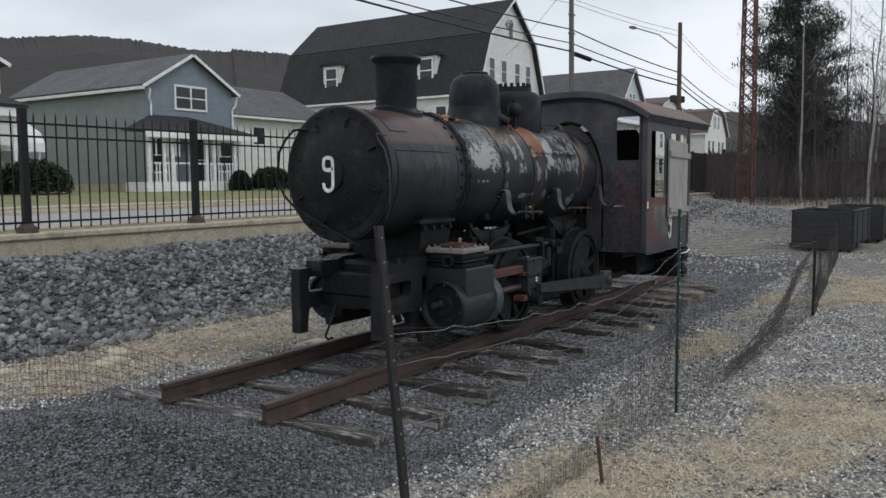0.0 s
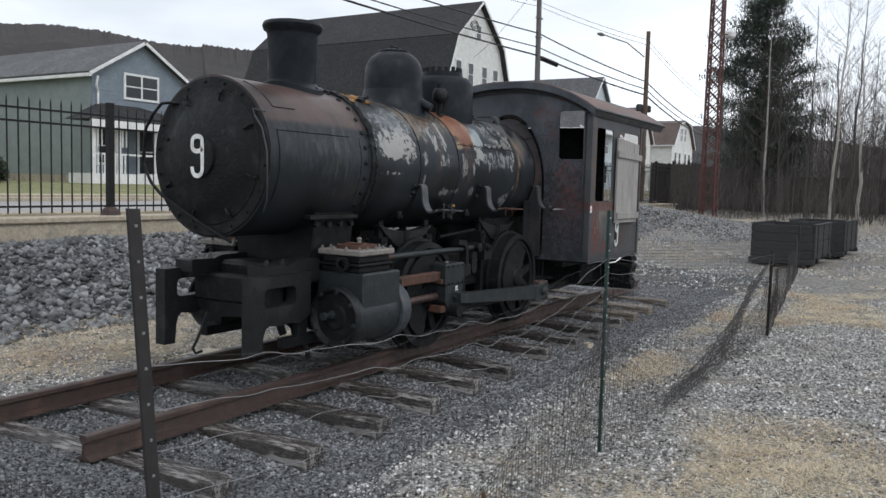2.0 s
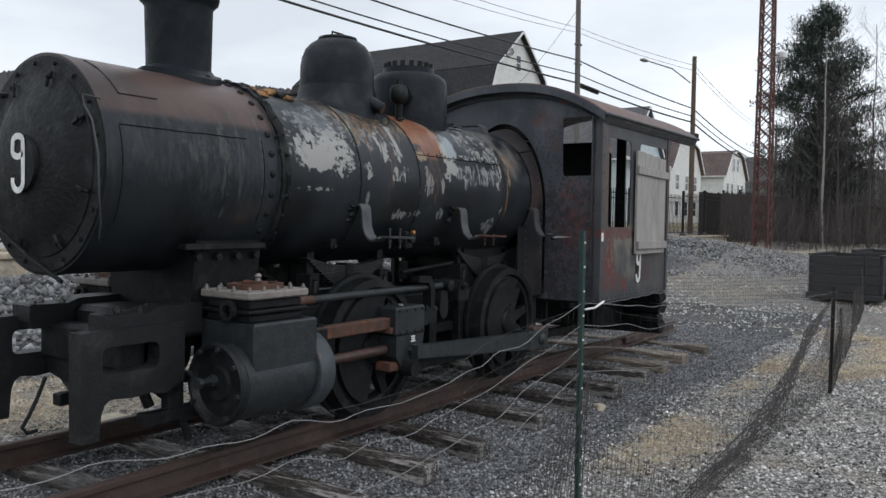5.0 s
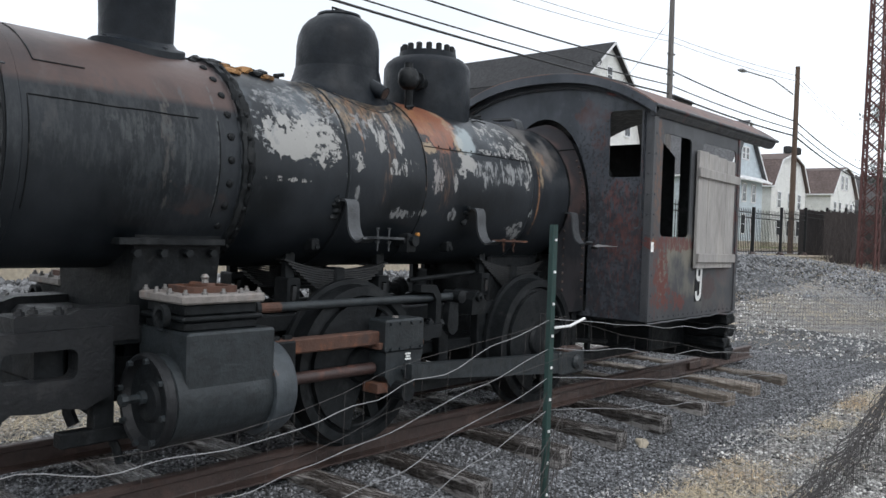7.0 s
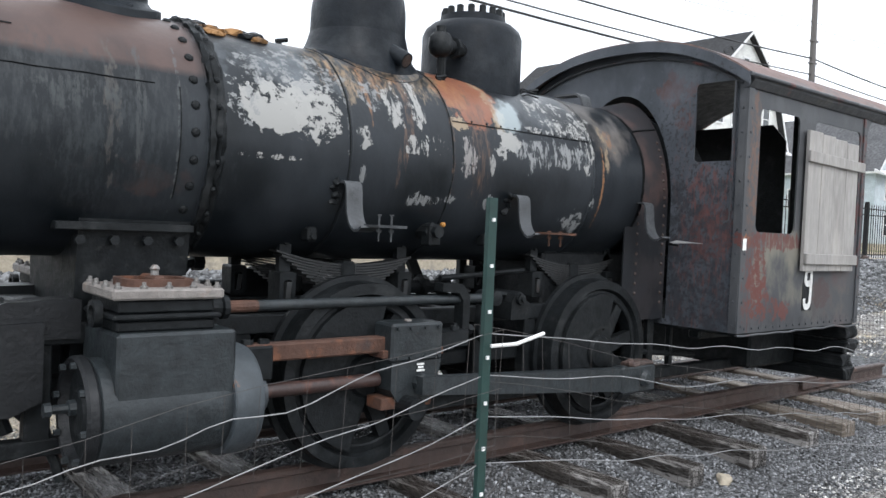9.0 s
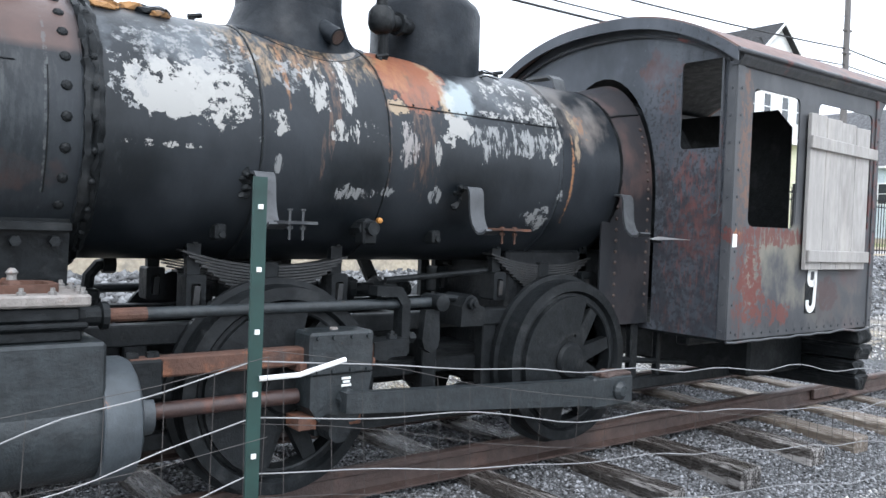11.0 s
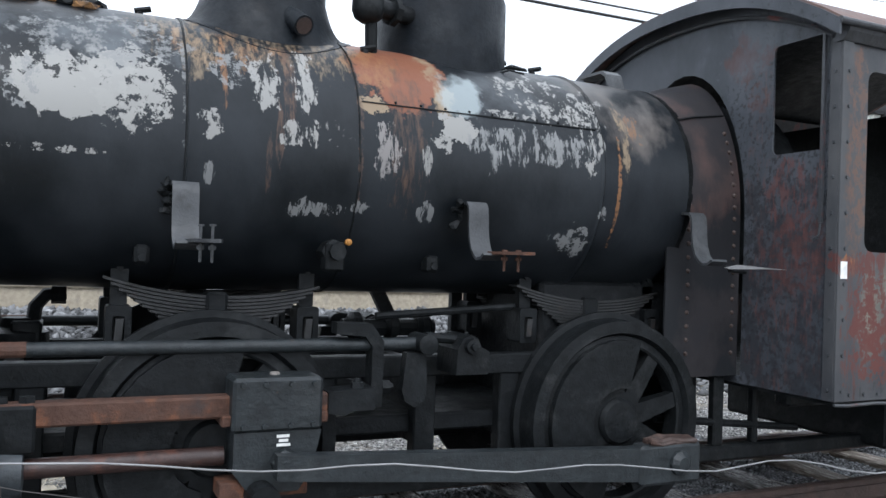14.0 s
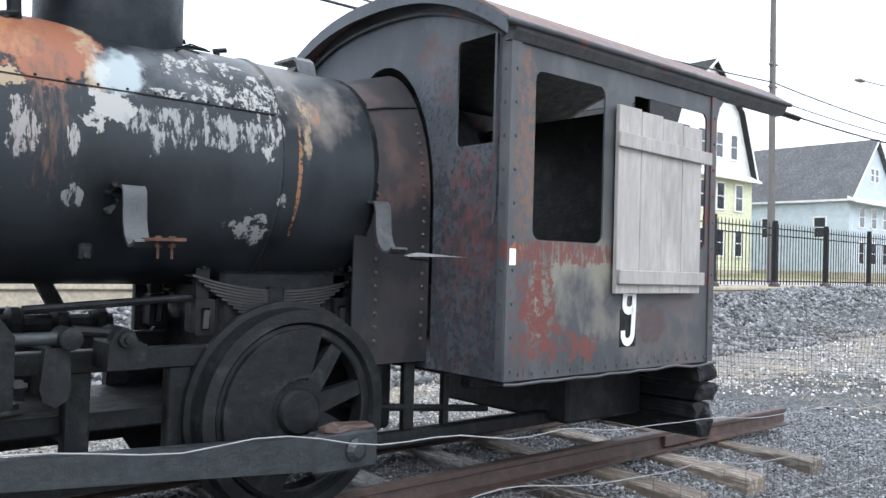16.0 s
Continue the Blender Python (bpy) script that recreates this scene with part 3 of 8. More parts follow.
def plate_with_holes(poly, holes, axis, a, b):
    """A plate of one outline with openings through it."""
    bm = bmesh.new()
    def at(p, q):
        v = list(p)
        v.insert("xyz".index(axis), q)
        return Vector(v)
    edges, loops = [], [list(poly)] + [list(h) for h in holes]
    for lp in loops:
        vs = [bm.verts.new(at(p, a)) for p in lp]
        edges += [bm.edges.new((vs[i], vs[(i + 1) % len(vs)])) for i in range(len(vs))]
    r = bmesh.ops.triangle_fill(bm, edges=edges, use_beauty=True)
    faces = [f for f in r["geom"] if isinstance(f, bmesh.types.BMFace)]
    ext = bmesh.ops.extrude_face_region(bm, geom=faces)
    shift = Vector((0, 0, 0))
    shift["xyz".index(axis)] = b - a
    bmesh.ops.translate(bm, vec=shift, verts=[g for g in ext["geom"] if isinstance(g, bmesh.types.BMVert)])
    bmesh.ops.recalc_face_normals(bm, faces=bm.faces)
    return bm


def rect(a0, b0, a1, b1, r=0.0):
    if not r:
        return [(a0, b0), (a1, b0), (a1, b1), (a0, b1)]
    out = []
    for ca, cb, s in ((a1 - r, b1 - r, 0), (a0 + r, b1 - r, 90), (a0 + r, b0 + r, 180), (a1 - r, b0 + r, 270)):
        out += [(ca + r * math.cos(radians(s + k * 30)), cb + r * math.sin(radians(s + k * 30))) for k in range(4)]
    return out


def mesh_from(name, verts, faces, mat):
    me = bpy.data.meshes.new(name)
    me.from_pydata(verts, [], faces)
    me.materials.append(mat)
    me.validate()
    return new(name, me)


def repeats(name, bm, mat, parent, places, smooth=False):
    """Equal small parts on one shared mesh; bm is built round the origin, along +z. places: (point, direction)."""
    me = bpy.data.meshes.new(name)
    bm.to_mesh(me)
    bm.free()
    me.materials.append(mat)
    o0 = base_of(parent)
    for p, d in places:
        ob = new(name, me)
        ob.parent = parent
        ob.matrix_basis = Matrix.Translation(Vector(p) - o0) @ Vector(d).to_track_quat("Z", "Y").to_matrix().to_4x4()


rng = random.Random(7)

# ---- the lie of the land ----
def step(v, a, b):
    t = min(1.0, max(0.0, (v - a) / (b - a)))
    return t * t * (3 - 2 * t)


def hump(x, y):
    return math.exp(-((x - 22) / 4.4) ** 2 - ((y - 5.0) / 2.5) ** 2)


def ground_z(x, y):
    z = -0.11 + 0.045 * step(y, -0.45, 0.1) + 0.05 * step(y, -0.1, 0.55) * (1 - step(y, 1.9, 2.5)) * (1 - step(x, 3.6, 4.6)) * step(x, -6.3, -5.6) + 0.04 * step(y, 2.4, 3.4) + 0.05 * step(-y, 1.0, 3.0) * 0.6
    z += 0.35 * math.exp(-((x + 7.05) / 0.82) ** 2 - ((y - 0.9) / 1.5) ** 2)
    z += 0.62 * step(y, 4.4, 8.0)
    z += 0.25 * math.exp(-((x - 19) / 5.0) ** 2 - ((y - 7.0) / 2.6) ** 2) + 0.62 * hump(x, y)
    z += 0.35 * step(x, 16, 30) * (1 - step(y, 4, 8))
    if y > 8.5:
        z = 0.90 + 0.42 * step(y, 17, 27)
    if y < 8.5:
        k = step(abs(y - 1.2), 1.0, 2.2)
        z += k * 0.035 * noise.noise(Vector((x * 0.9, y * 0.9, 0))) + k * 0.02 * noise.noise(Vector((x * 2.6, y * 2.6, 3)))
    return z


def spread(fine0, fine1, step_, far0, far1, grow=1.35):
    out = list(np.arange(fine0, fine1 + 1e-6, step_))
    s, v = step_, out[-1]
    while v < far1:
        s *= grow
        v += s
        out.append(v)
    s, v = step_, out[0]
    while v > far0:
        s *= grow
        v -= s
        out.insert(0, v)
    return out


gx = spread(-11, 8, 0.2, -900, 900)
gy = spread(-4.6, 8.4, 0.2, -900, 8.41) + [8.62] + spread(9.0, 30, 1.0, 8.9, 900)[1:]
gy = sorted(set(round(v, 3) for v in gy))
gverts = [(x, y, ground_z(x, y)) for y in gy for x in gx]
nx = len(gx)
gfaces = [(j * nx + i, j * nx + i + 1, (j + 1) * nx + i + 1, (j + 1) * nx + i) for j in range(len(gy) - 1) for i in range(nx - 1)]
ground = mesh_from("ground", gverts, gfaces, M_GRAVEL)
tagged(ground, "grey gravel yard with patches of dry straw", "ground", kind="structure")
ground.data.shade_smooth()
ground.data.materials.append(M_LAWN)
ground.data.materials.append(M_GRAVELDARK)
for p in ground.data.polygons:
    if p.center.y > 8.5:
        p.material_index = 1
    elif p.center.y > 4.35:
        p.material_index = 2
    elif -9 < p.center.x + 0.8 * noise.noise(p.center * 0.8) < 9 and -0.75 < p.center.y + 0.35 * noise.noise(p.center * 1.3) < 2.7:
        p.material_index = 2

road_bm = bmesh.new()
box(road_bm, (-70, 9.9, 0.80), (160, 16.6, 0.935))
tagged(linked("road", road_bm, M_ASPHALT), "pale grey damp asphalt street", "road", kind="structure")
kerb_bm = bmesh.new()
box(kerb_bm, (-70, 16.6, 0.80), (160, 16.78, 1.04), 0.02)
box(kerb_bm, (-70, 9.7, 0.80), (160, 9.9, 0.99), 0.02)
tagged(linked("kerb", kerb_bm, M_CONCRETE), "worn pale concrete street kerb", "kerb", kind="structure")
walk_bm = bmesh.new()
box(walk_bm, (-70, 18.2, 0.80), (160, 19.6, 1.06))
tagged(linked("pavement", walk_bm, M_CONCRETE), "pale concrete pavement before the houses", "pavement", kind="structure")

WALL_Y = 8.4
wall_bm = bmesh.new()
box(wall_bm, (-40, WALL_Y, 0.2), (60, WALL_Y + 0.30, 0.92), 0.02)
box(wall_bm, (-40, WALL_Y - 0.05, 0.88), (60, WALL_Y + 0.33, 0.98), 0.02)
tagged(linked("retaining_wall", wall_bm, M_CONCRETE), "low stained concrete retaining wall with a coping", "wall", kind="structure")


# ---- iron fence on the wall ----
def fence_panel(x0, x1, rise=0.0):
    f = thing("iron_fence", (x0, WALL_Y + 0.14, 0.98), "black iron picket fence panel on the concrete wall", "fence", "fence panels on the wall")
    for z in (1.12, 2.42 + rise, 2.62 + rise):
        part("rail", boxed((x0, WALL_Y + 0.125, z), (x1, WALL_Y + 0.155, z + 0.032)), M_FENCE, f)
    part("post", box(boxed((x0 - 0.055, WALL_Y + 0.085, 0.9), (x0 + 0.055, WALL_Y + 0.195, 2.84 + rise), 0.008), (x0 - 0.058, WALL_Y + 0.082, 2.83 + rise), (x0 + 0.058, WALL_Y + 0.198, 2.86 + rise), 0.01), M_FENCE, f)
    part("post_footing", lathe(bmesh.new(), (x0, WALL_Y + 0.14, 0.96), (0, 0, 1), [(0, 0.17), (0.10, 0.15), (0.16, 0.08)], 8), M_RAIL, f, "rusted lump at the foot of the post")
    k = 18
    picket = None
    for i in range(1, k):
        x = x0 + (x1 - x0) * i / k
        if picket is None:
            bm = lathe(bmesh.new(), (0, 0, 1.03), (0, 0, 1), [(0, 0.0145), (1.70 + rise, 0.0145), (1.79 + rise, 0.002)], 4)
            picket = part("picket", bm, M_FENCE, f)
            me = picket.data
            me.transform(Matrix.Translation(f.location))
        else:
            picket = new("picket", me)
            picket.parent = f
        picket.location = Vector((x, WALL_Y + 0.14, 0)) - f.location
    return f


for i in range(-4, 13):
    fence_panel(0.06 + i * 3.2, 0.06 + (i + 1) * 3.2, max(0.0, 0.045 * (i * 3.2 - 26)))

# ---- track ----
RAIL_Z = 0.18
RAIL_N, RAIL_F = 0.675, 1.765


def rail(y, x0, x1, name="rail"):
    h = 0.145
    prof = [(-0.062, 0), (0.062, 0), (0.062, 0.012), (0.012, 0.026), (0.009, 0.10), (0.033, 0.112), (0.033, 0.138), (0.024, h), (-0.024, h), (-0.033, 0.138), (-0.033, 0.112), (-0.009, 0.10), (-0.012, 0.026), (-0.062, 0.012)]
    bm = prism(bmesh.new(), [(y + a, RAIL_Z - h + b) for a, b in prof], "x", x0, x1)
    return single(name, bm, M_RAIL, "rusty brown steel rail on old sleepers", "rail", "rails of the display track", loc=(x0, y, RAIL_Z - h))


rail(RAIL_N, -6.0, 2.60)
rail(RAIL_N, 2.625, 4.15)
rail(RAIL_F, -6.0, 2.75)
rail(RAIL_F, 2.775, 4.1)
bm = boxed((2.3, RAIL_N - 0.05, 0.07), (2.9, RAIL_N - 0.02, 0.15), 0.004)
single("joint_bar", bm, M_RAIL, "rusty bolted rail joint bar", "joint bar", loc=(2.3, RAIL_N, 0.07))

TIES = [(-5.76, -0.16, 2.36, 3), (-5.06, -0.22, 2.42, 2), (-4.34, -0.21, 2.45, 3), (-3.67, -0.23, 2.4, 1), (-2.95, -0.20, 2.4, 2), (-2.33, -0.20, 2.35, -1), (-1.40, -0.16, 2.4, 1),
        (-0.66, -0.18, 2.3, 2), (0.05, -0.19, 2.35, -1), (0.92, -0.14, 2.4, 1), (1.55, -0.13, 2.35, 0), (2.24, -0.12, 2.4, -1), (3.10, -0.11, 2.4, 1)]
for tx, ya, yb, turn in TIES:
    w = rng.uniform(0.17, 0.21)
    bm = bmesh.new()
    box(bm, (-w / 2, 0, -0.14), (w / 2, yb - ya, 0), 0.012)
    bmesh.ops.subdivide_edges(bm, edges=[e for e in bm.edges if abs((e.verts[0].co - e.verts[1].co).y) > 1], cuts=8)
    for v in bm.verts:
        v.co += Vector((noise.noise(v.co * 3 + Vector((tx, 0, 0))) * 0.012, 0, noise.noise(v.co * 2.3 + Vector((0, tx, 5))) * 0.02))
    o = linked("sleeper", bm, M_TIE if tx < 1.3 else M_TIEDRY)
    o.matrix_basis = pose(tx, ya, (0.040 if tx < 1.3 else 0.03) + rng.uniform(-0.010, 0.004), 0, 0, turn)
    tagged(o, "split weathered wooden railway sleeper in gravel", "sleeper", "sleepers under the rails")

# ---- locomotive ----
C, ZB, RB = 1.06, 1.79, 0.568
FX = -4.71
loco = thing("steam_locomotive", (-2.5, C, RAIL_Z), "small black derelict steam locomotive with rust and flaked white paint", "locomotive")

# boiler barrel, with slight lagging bands
bm = lathe(bmesh.new(), (-3.5, C, ZB), (1, 0, 0), [(0, RB), (0.66, RB + 0.004), (0.67, RB + 0.012), (0.685, RB + 0.004), (1.33, RB + 0.004), (1.335, RB + 0.01), (1.35, RB + 0.004), (2.52, RB + 0.002), (2.53, RB + 0.012), (2.55, RB), (3.06, RB - 0.005), (3.07, RB - 0.03)], 64)
boiler = part("boiler", bm, M_BOILER, loco, "black boiler jacket with flaked white patches and orange rust runs", True)
# smokebox, riveted to the boiler by a flange ring
bm = lathe(bmesh.new(), (FX, C, ZB), (1, 0, 0), [(0.003, 0.44), (0.004, RB + 0.006), (0.06, RB + 0.009), (0.065, RB + 0.004), (-3.58 - FX, RB + 0.004), (-3.575 - FX, RB + 0.012)], 64)
smokebox = part("smokebox", bm, M_BOILER, loco, "dull black smokebox with a brown heat-scaled top", True)
bm = lathe(bmesh.new(), (-3.575, C, ZB), (1, 0, 0), [(0, RB), (0.001, RB + 0.026), (0.02, RB + 0.034), (0.036, RB + 0.022), (0.052, RB + 0.034), (0.072, RB + 0.02), (0.075, RB)], 160)
for v in bm.verts:
    v.co += Vector((0.012 * noise.noise(v.co * 25), 0.016 * noise.noise(v.co * 28 + Vector((5, 0, 0))), 0.018 * noise.noise(v.co * 30)))
part("flange_ring", bm, M_BLACK, loco, "crusted black riveted flange ring", True)
for x, r in ((-3.635, 0.022), (-3.535, 0.016)):
    repeats("rivet", lathe(bmesh.new(), (0, 0, 0), (0, 0, 1), [(0, r), (0.008, r * 0.85), (0.014, r * 0.4)], 8), M_BLACK, smokebox,
            [(Vector((x, C, ZB)) + Vector((0, math.cos(a), math.sin(a))) * (RB + (0.004 if x < -3.6 else 0.025)), (0, math.cos(a), math.sin(a))) for a in (2 * math.pi * i / 30 for i in range(30))])
# smokebox front: rim bolts, dished door, hinge and number
part("front_ring", hoop(bmesh.new(), (FX - 0.006, C, ZB), (1, 0, 0), [(0, 0.44), (0, RB - 0.012), (0.008, RB - 0.004), (0.012, 0.44)], 64), M_SOOT, loco, "black bolted smokebox front ring", True)
bm = lathe(bmesh.new(), (FX, C, ZB), (-1, 0, 0), [(0, 0.485), (0.012, 0.478), (0.020, 0.42), (0.045, 0.37), (0.080, 0.25), (0.098, 0.12), (0.100, 0.01)], 48)
door = part("smokebox_door", bm, M_SOOT, loco, "dished black smokebox door", True)
repeats("rim_bolt", lathe(bmesh.new(), (0, 0, 0), (0, 0, 1), [(0, 0.012), (0.012, 0.010)], 6), M_BLACK, door,
        [((FX - 0.006, C + 0.525 * math.cos(a), ZB + 0.525 * math.sin(a)), (-1, 0, 0)) for a in (2 * math.pi * i / 18 + 0.1 for i in range(18))])
for i in range(8):
    a = 2 * math.pi * i / 8 + 0.3
    p = Vector((FX - 0.02, C + 0.455 * math.cos(a), ZB + 0.455 * math.sin(a)))
    d = Vector((0, -math.cos(a), -math.sin(a)))
    bm = tube(bmesh.new(), [p - d * 0.03, p + Vector((-0.015, 0, 0)), p + d * 0.05 + Vector((-0.018, 0, 0))], 0.010, 6)
    rod(bm, p, p + Vector((-0.03, 0, 0)), 0.010, 6)
    part("door_clamp", bm, M_BLACK, door)
bm = lathe(bmesh.new(), (FX - 0.095, C, ZB + 0.0), (-1, 0, 0), [(0, 0.15), (0.02, 0.148), (0.022, 0.13), (0.024, 0.01)], 32)
number_plate = part("number_plate", bm, M_SOOT, door, "round black number plate", True)


def figure(name, high, stroke, m, mat, parent, lean=0.0):
    """A brush-drawn 9: an upright bowl, a straight stem and a hooked tail; m places its middle, x across and y up."""
    r = 0.19
    line = [(r * math.cos(radians(a)), 0.28 + (0.12 if 0 < a < 180 else -0.03) + r * math.sin(radians(a)) * 0.6) for a in range(0, 361, 20)]
    line += [(r, 0.1), (r, -0.1), (r, -0.30)] + [(r * math.cos(radians(a)), -0.31 + r * math.sin(radians(a)) * 0.9) for a in range(-15, -181, -15)] + [(-r, -0.25)]
    bm = bmesh.new()
    rows = []
    for k, p in enumerate(line):
        a, b = Vector(line[max(k - 1, 0)]), Vector(line[min(k + 1, len(line) - 1)])
        d = (b - a).normalized()
        w = Vector((-d.y, d.x)) * stroke / 2
        rows.append([bm.verts.new(((p[0] + sg * w.x + lean * p[1]) * high, (p[1] + sg * w.y) * high, 0)) for sg in (-1, 1)])
    for p, q in zip(rows, rows[1:]):
        bm.faces.new((p[0], p[1], q[1], q[0]))
    bmesh.ops.recalc_face_normals(bm, faces=bm.faces)
    bmesh.ops.solidify(bm, geom=list(bm.faces), thickness=0.003)
    bmesh.ops.transform(bm, matrix=m, verts=bm.verts)
    return part(name, bm, mat, parent, "white painted number 9")


figure("number_figure", 0.275, 0.115, pose(FX - 0.121, C - 0.005, ZB - 0.005, 90, 0, -90) @ Matrix.Diagonal((0.95, 1, 1, 1)), M_WHITE, door)
# hand rail pipe that hangs off the smokebox front
bm = tube(bmesh.new(), [(FX + 0.04, 1.30, 2.165), (FX - 0.04, 1.42, 2.175), (FX - 0.05, 1.50, 2.17), (FX - 0.05, 1.60, 2.09), (FX - 0.05, 1.675, 1.99), (FX - 0.05, 1.71, 1.74), (FX - 0.05, 1.62, 1.60), (FX - 0.05, 1.51, 1.51), (FX - 0.05, 1.07, 1.305), (FX - 0.03, 0.82, 1.20)], 0.0115, 8)
part("hand_rail", bm, M_BLACK, loco, "bent black pipe hand rail", True)
bm = tube(bmesh.new(), [(FX + 0.01, 0.545, 2.095), (FX - 0.045, 0.61, 2.112), (FX - 0.055, 0.58, 2.06), (FX - 0.05, 0.522, 1.985), (FX - 0.05, 0.475, 1.83), (FX - 0.045, 0.475, 1.66), (FX - 0.02, 0.50, 1.50), (FX + 0.01, 0.56, 1.42)], 0.0055, 6)
part("lamp_pipe", bm, M_STRAP, loco, "thin grey pipe on the smokebox front", True)
# lap seams and patches
for x0, x1, dz in ((-2.15, -0.99, 0.228), (-4.565, -4.34, 0.354)):
    y = C - math.sqrt((RB + 0.006) ** 2 - dz ** 2)
    part("lap_seam", boxed((x0, y - 0.002, ZB + dz - 0.0025), (x1, y + 0.02, ZB + dz + 0.0025)), M_BLACK, boiler)

def on_boiler(x, z, out=0.006):
    return Vector((x, C - math.sqrt((RB + out) ** 2 - (z - ZB) ** 2), z))


part("torn_seam", tube(bmesh.new(), [on_boiler(x, z) for x, z in ((-4.60, 2.325), (-4.585, 2.285), (-4.572, 2.21), (-4.565, 2.146))], 0.004, 5), M_BLACK, smokebox)
part("lap_seam", tube(bmesh.new(), [on_boiler(-4.62 + 0.09 * k, 1.982 + 0.006 * noise.noise(Vector((k * 0.6, 0, 2)))) for k in range(10)], 0.003, 5), M_BLACK, smokebox)
for x in (-4.62, -3.70):
    part("plate_edge", tube(bmesh.new(), [on_boiler(x, 1.50 + 0.06 * k) for k in range(9)], 0.003, 5), M_SOOT, smokebox)
for x in (-2.838, -2.165, -0.965):
    ring = []
    for k in range(41):
        a = 2 * math.pi * k / 40
        z = (RB + 0.007) * math.sin(a)
        ring.append((x + 0.004 * noise.noise(Vector((k * 0.5, x, 0))), C - (RB + 0.007) * math.cos(a), ZB + z))
    part("band_seam", tube(bmesh.new(), ring, 0.0045, 5), M_BLACK, boiler, "black joint of the boiler bands")
for k in range(9):
    p = on_boiler(-2.0 + 0.115 * k, ZB + 0.24, 0.004)
    part("seam_rivet", lathe(bmesh.new(), p, (0, -0.89, 0.45), [(0, 0.007), (0.005, 0.004)], 6), M_BLACK, boiler)
part("top_strap", prism(bmesh.new(), [(C - 0.20, ZB + RB - 0.04), (C - 0.17, ZB + RB + 0.035), (C - 0.13, ZB + RB + 0.06), (C + 0.08, ZB + RB + 0.065), (C + 0.08, ZB + RB + 0.05), (C - 0.12, ZB + RB + 0.045), (C - 0.155, ZB + RB + 0.025), (C - 0.185, ZB + RB - 0.04)], "x", -0.68, -0.58), M_STRAP, boiler, "bent grey strap on the boiler top")
# chimney, domes
def saddle(x, r0, r1, z1, lift=0.02, rows=5, seg=48):
    """A skirt that lies on the boiler at radius r0 and sweeps up to a round collar of radius r1 at height z1."""
    bm = bmesh.new()
    rings = []
    for k in range(rows + 2):
        t = max(0.0, (k - 1) / rows)
        r = r0 + (r1 - r0) * t ** 0.55
        ring = []
        for i in range(seg):
            a = 2 * math.pi * i / seg
            low = math.sqrt(RB ** 2 - (r0 * math.sin(a)) ** 2) + lift
            z = low + (z1 - low) * t ** 1.6
            if k == 0:
                z = low - lift - 0.02
            ring.append(bm.verts.new((x + r * math.cos(a), C + r * math.sin(a), ZB + z)))
        rings.append(ring)
    for a, b in zip(rings, rings[1:]):
        bridge(bm, a, b)
    bm.faces.new(rings[-1])
    bm.faces.new(rings[0][::-1])
    return bm


def flange(x, r0, r1, thick, seg=48):
    """A plate of even thickness bent over the boiler round a pipe of radius r1, with four bolts left in it."""
    bm = bmesh.new()
    rings = []
    for r, up in ((r0, -0.03), (r0, thick), (r0 - 0.008, thick + 0.005), (r1 + 0.02, thick + 0.008), (r1, thick + 0.03)):
        rings.append([bm.verts.new((x + r * math.cos(a), C + r * math.sin(a), ZB + math.sqrt((RB + 0.004) ** 2 - (r * math.sin(a)) ** 2) + up)) for a in (2 * math.pi * i / seg for i in range(seg))])
    for a, b in zip(rings, rings[1:]):
        bridge(bm, a, b)
    bm.faces.new(rings[-1])
    bm.faces.new(rings[0][::-1])
    for a in (0.25, 1.8, 3.4, 4.9):
        r = r0 - 0.03
        lathe(bm, (x + r * math.cos(a), C + r * math.sin(a), ZB + math.sqrt(RB ** 2 - (r * math.sin(a)) ** 2) + thick), (0, 0, 1), [(0, 0.016), (0.016, 0.014), (0.02, 0.006)], 6)
    return bm


bm = lathe(bmesh.new(), (-3.86, C, ZB), (0, 0, 1), [(0.50, 0.19), (0.58, 0.187), (0.98, 0.197), (1.0, 0.205), (1.02, 0.228), (1.05, 0.236), (1.075, 0.225), (1.08, 0.17), (0.9, 0.165)], 40)
chimney = part("chimney", bm, M_DOME, loco, "flared black chimney with a rolled lip", True)
part("chimney_saddle", flange(-3.856, 0.246, 0.185, 0.034), M_DOME, chimney, "", True)
bm = lathe(bmesh.new(), (-2.45, C, ZB), (0, 0, 1), [(0.52, 0.277), (0.62, 0.277), (0.86, 0.272), (0.925, 0.262), (0.98, 0.240), (1.02, 0.208), (1.05, 0.165), (1.062, 0.14), (1.066, 0.146), (1.080, 0.142), (1.086, 0.12), (1.088, 0.01)], 48)
dome = part("steam_dome", bm, M_DOME, loco, "round-topped dark steam dome", True)
part("dome_saddle", saddle(-2.45, 0.395, 0.279, 0.71, 0.008, 6), M_DOME, dome, "", True)
part("lifting_loop", tube(bmesh.new(), [(-2.51, C, ZB + 1.07), (-2.51, C, ZB + 1.12), (-2.39, C, ZB + 1.12), (-2.39, C, ZB + 1.07)], 0.008, 6), M_BLACK, dome)
stub = part("sand_pipe_stub", rod(bmesh.new(), (-2.42, 0.88, ZB + 0.65), (-2.36, 0.695, ZB + 0.545), 0.045, 16), M_DOME, dome, "", True)
part("pipe_mouth", rod(bmesh.new(), (-2.362, 0.70, ZB + 0.548), (-2.3595, 0.6935, ZB + 0.544), 0.036, 16), M_RAIL, stub, "rust inside the pipe mouth")
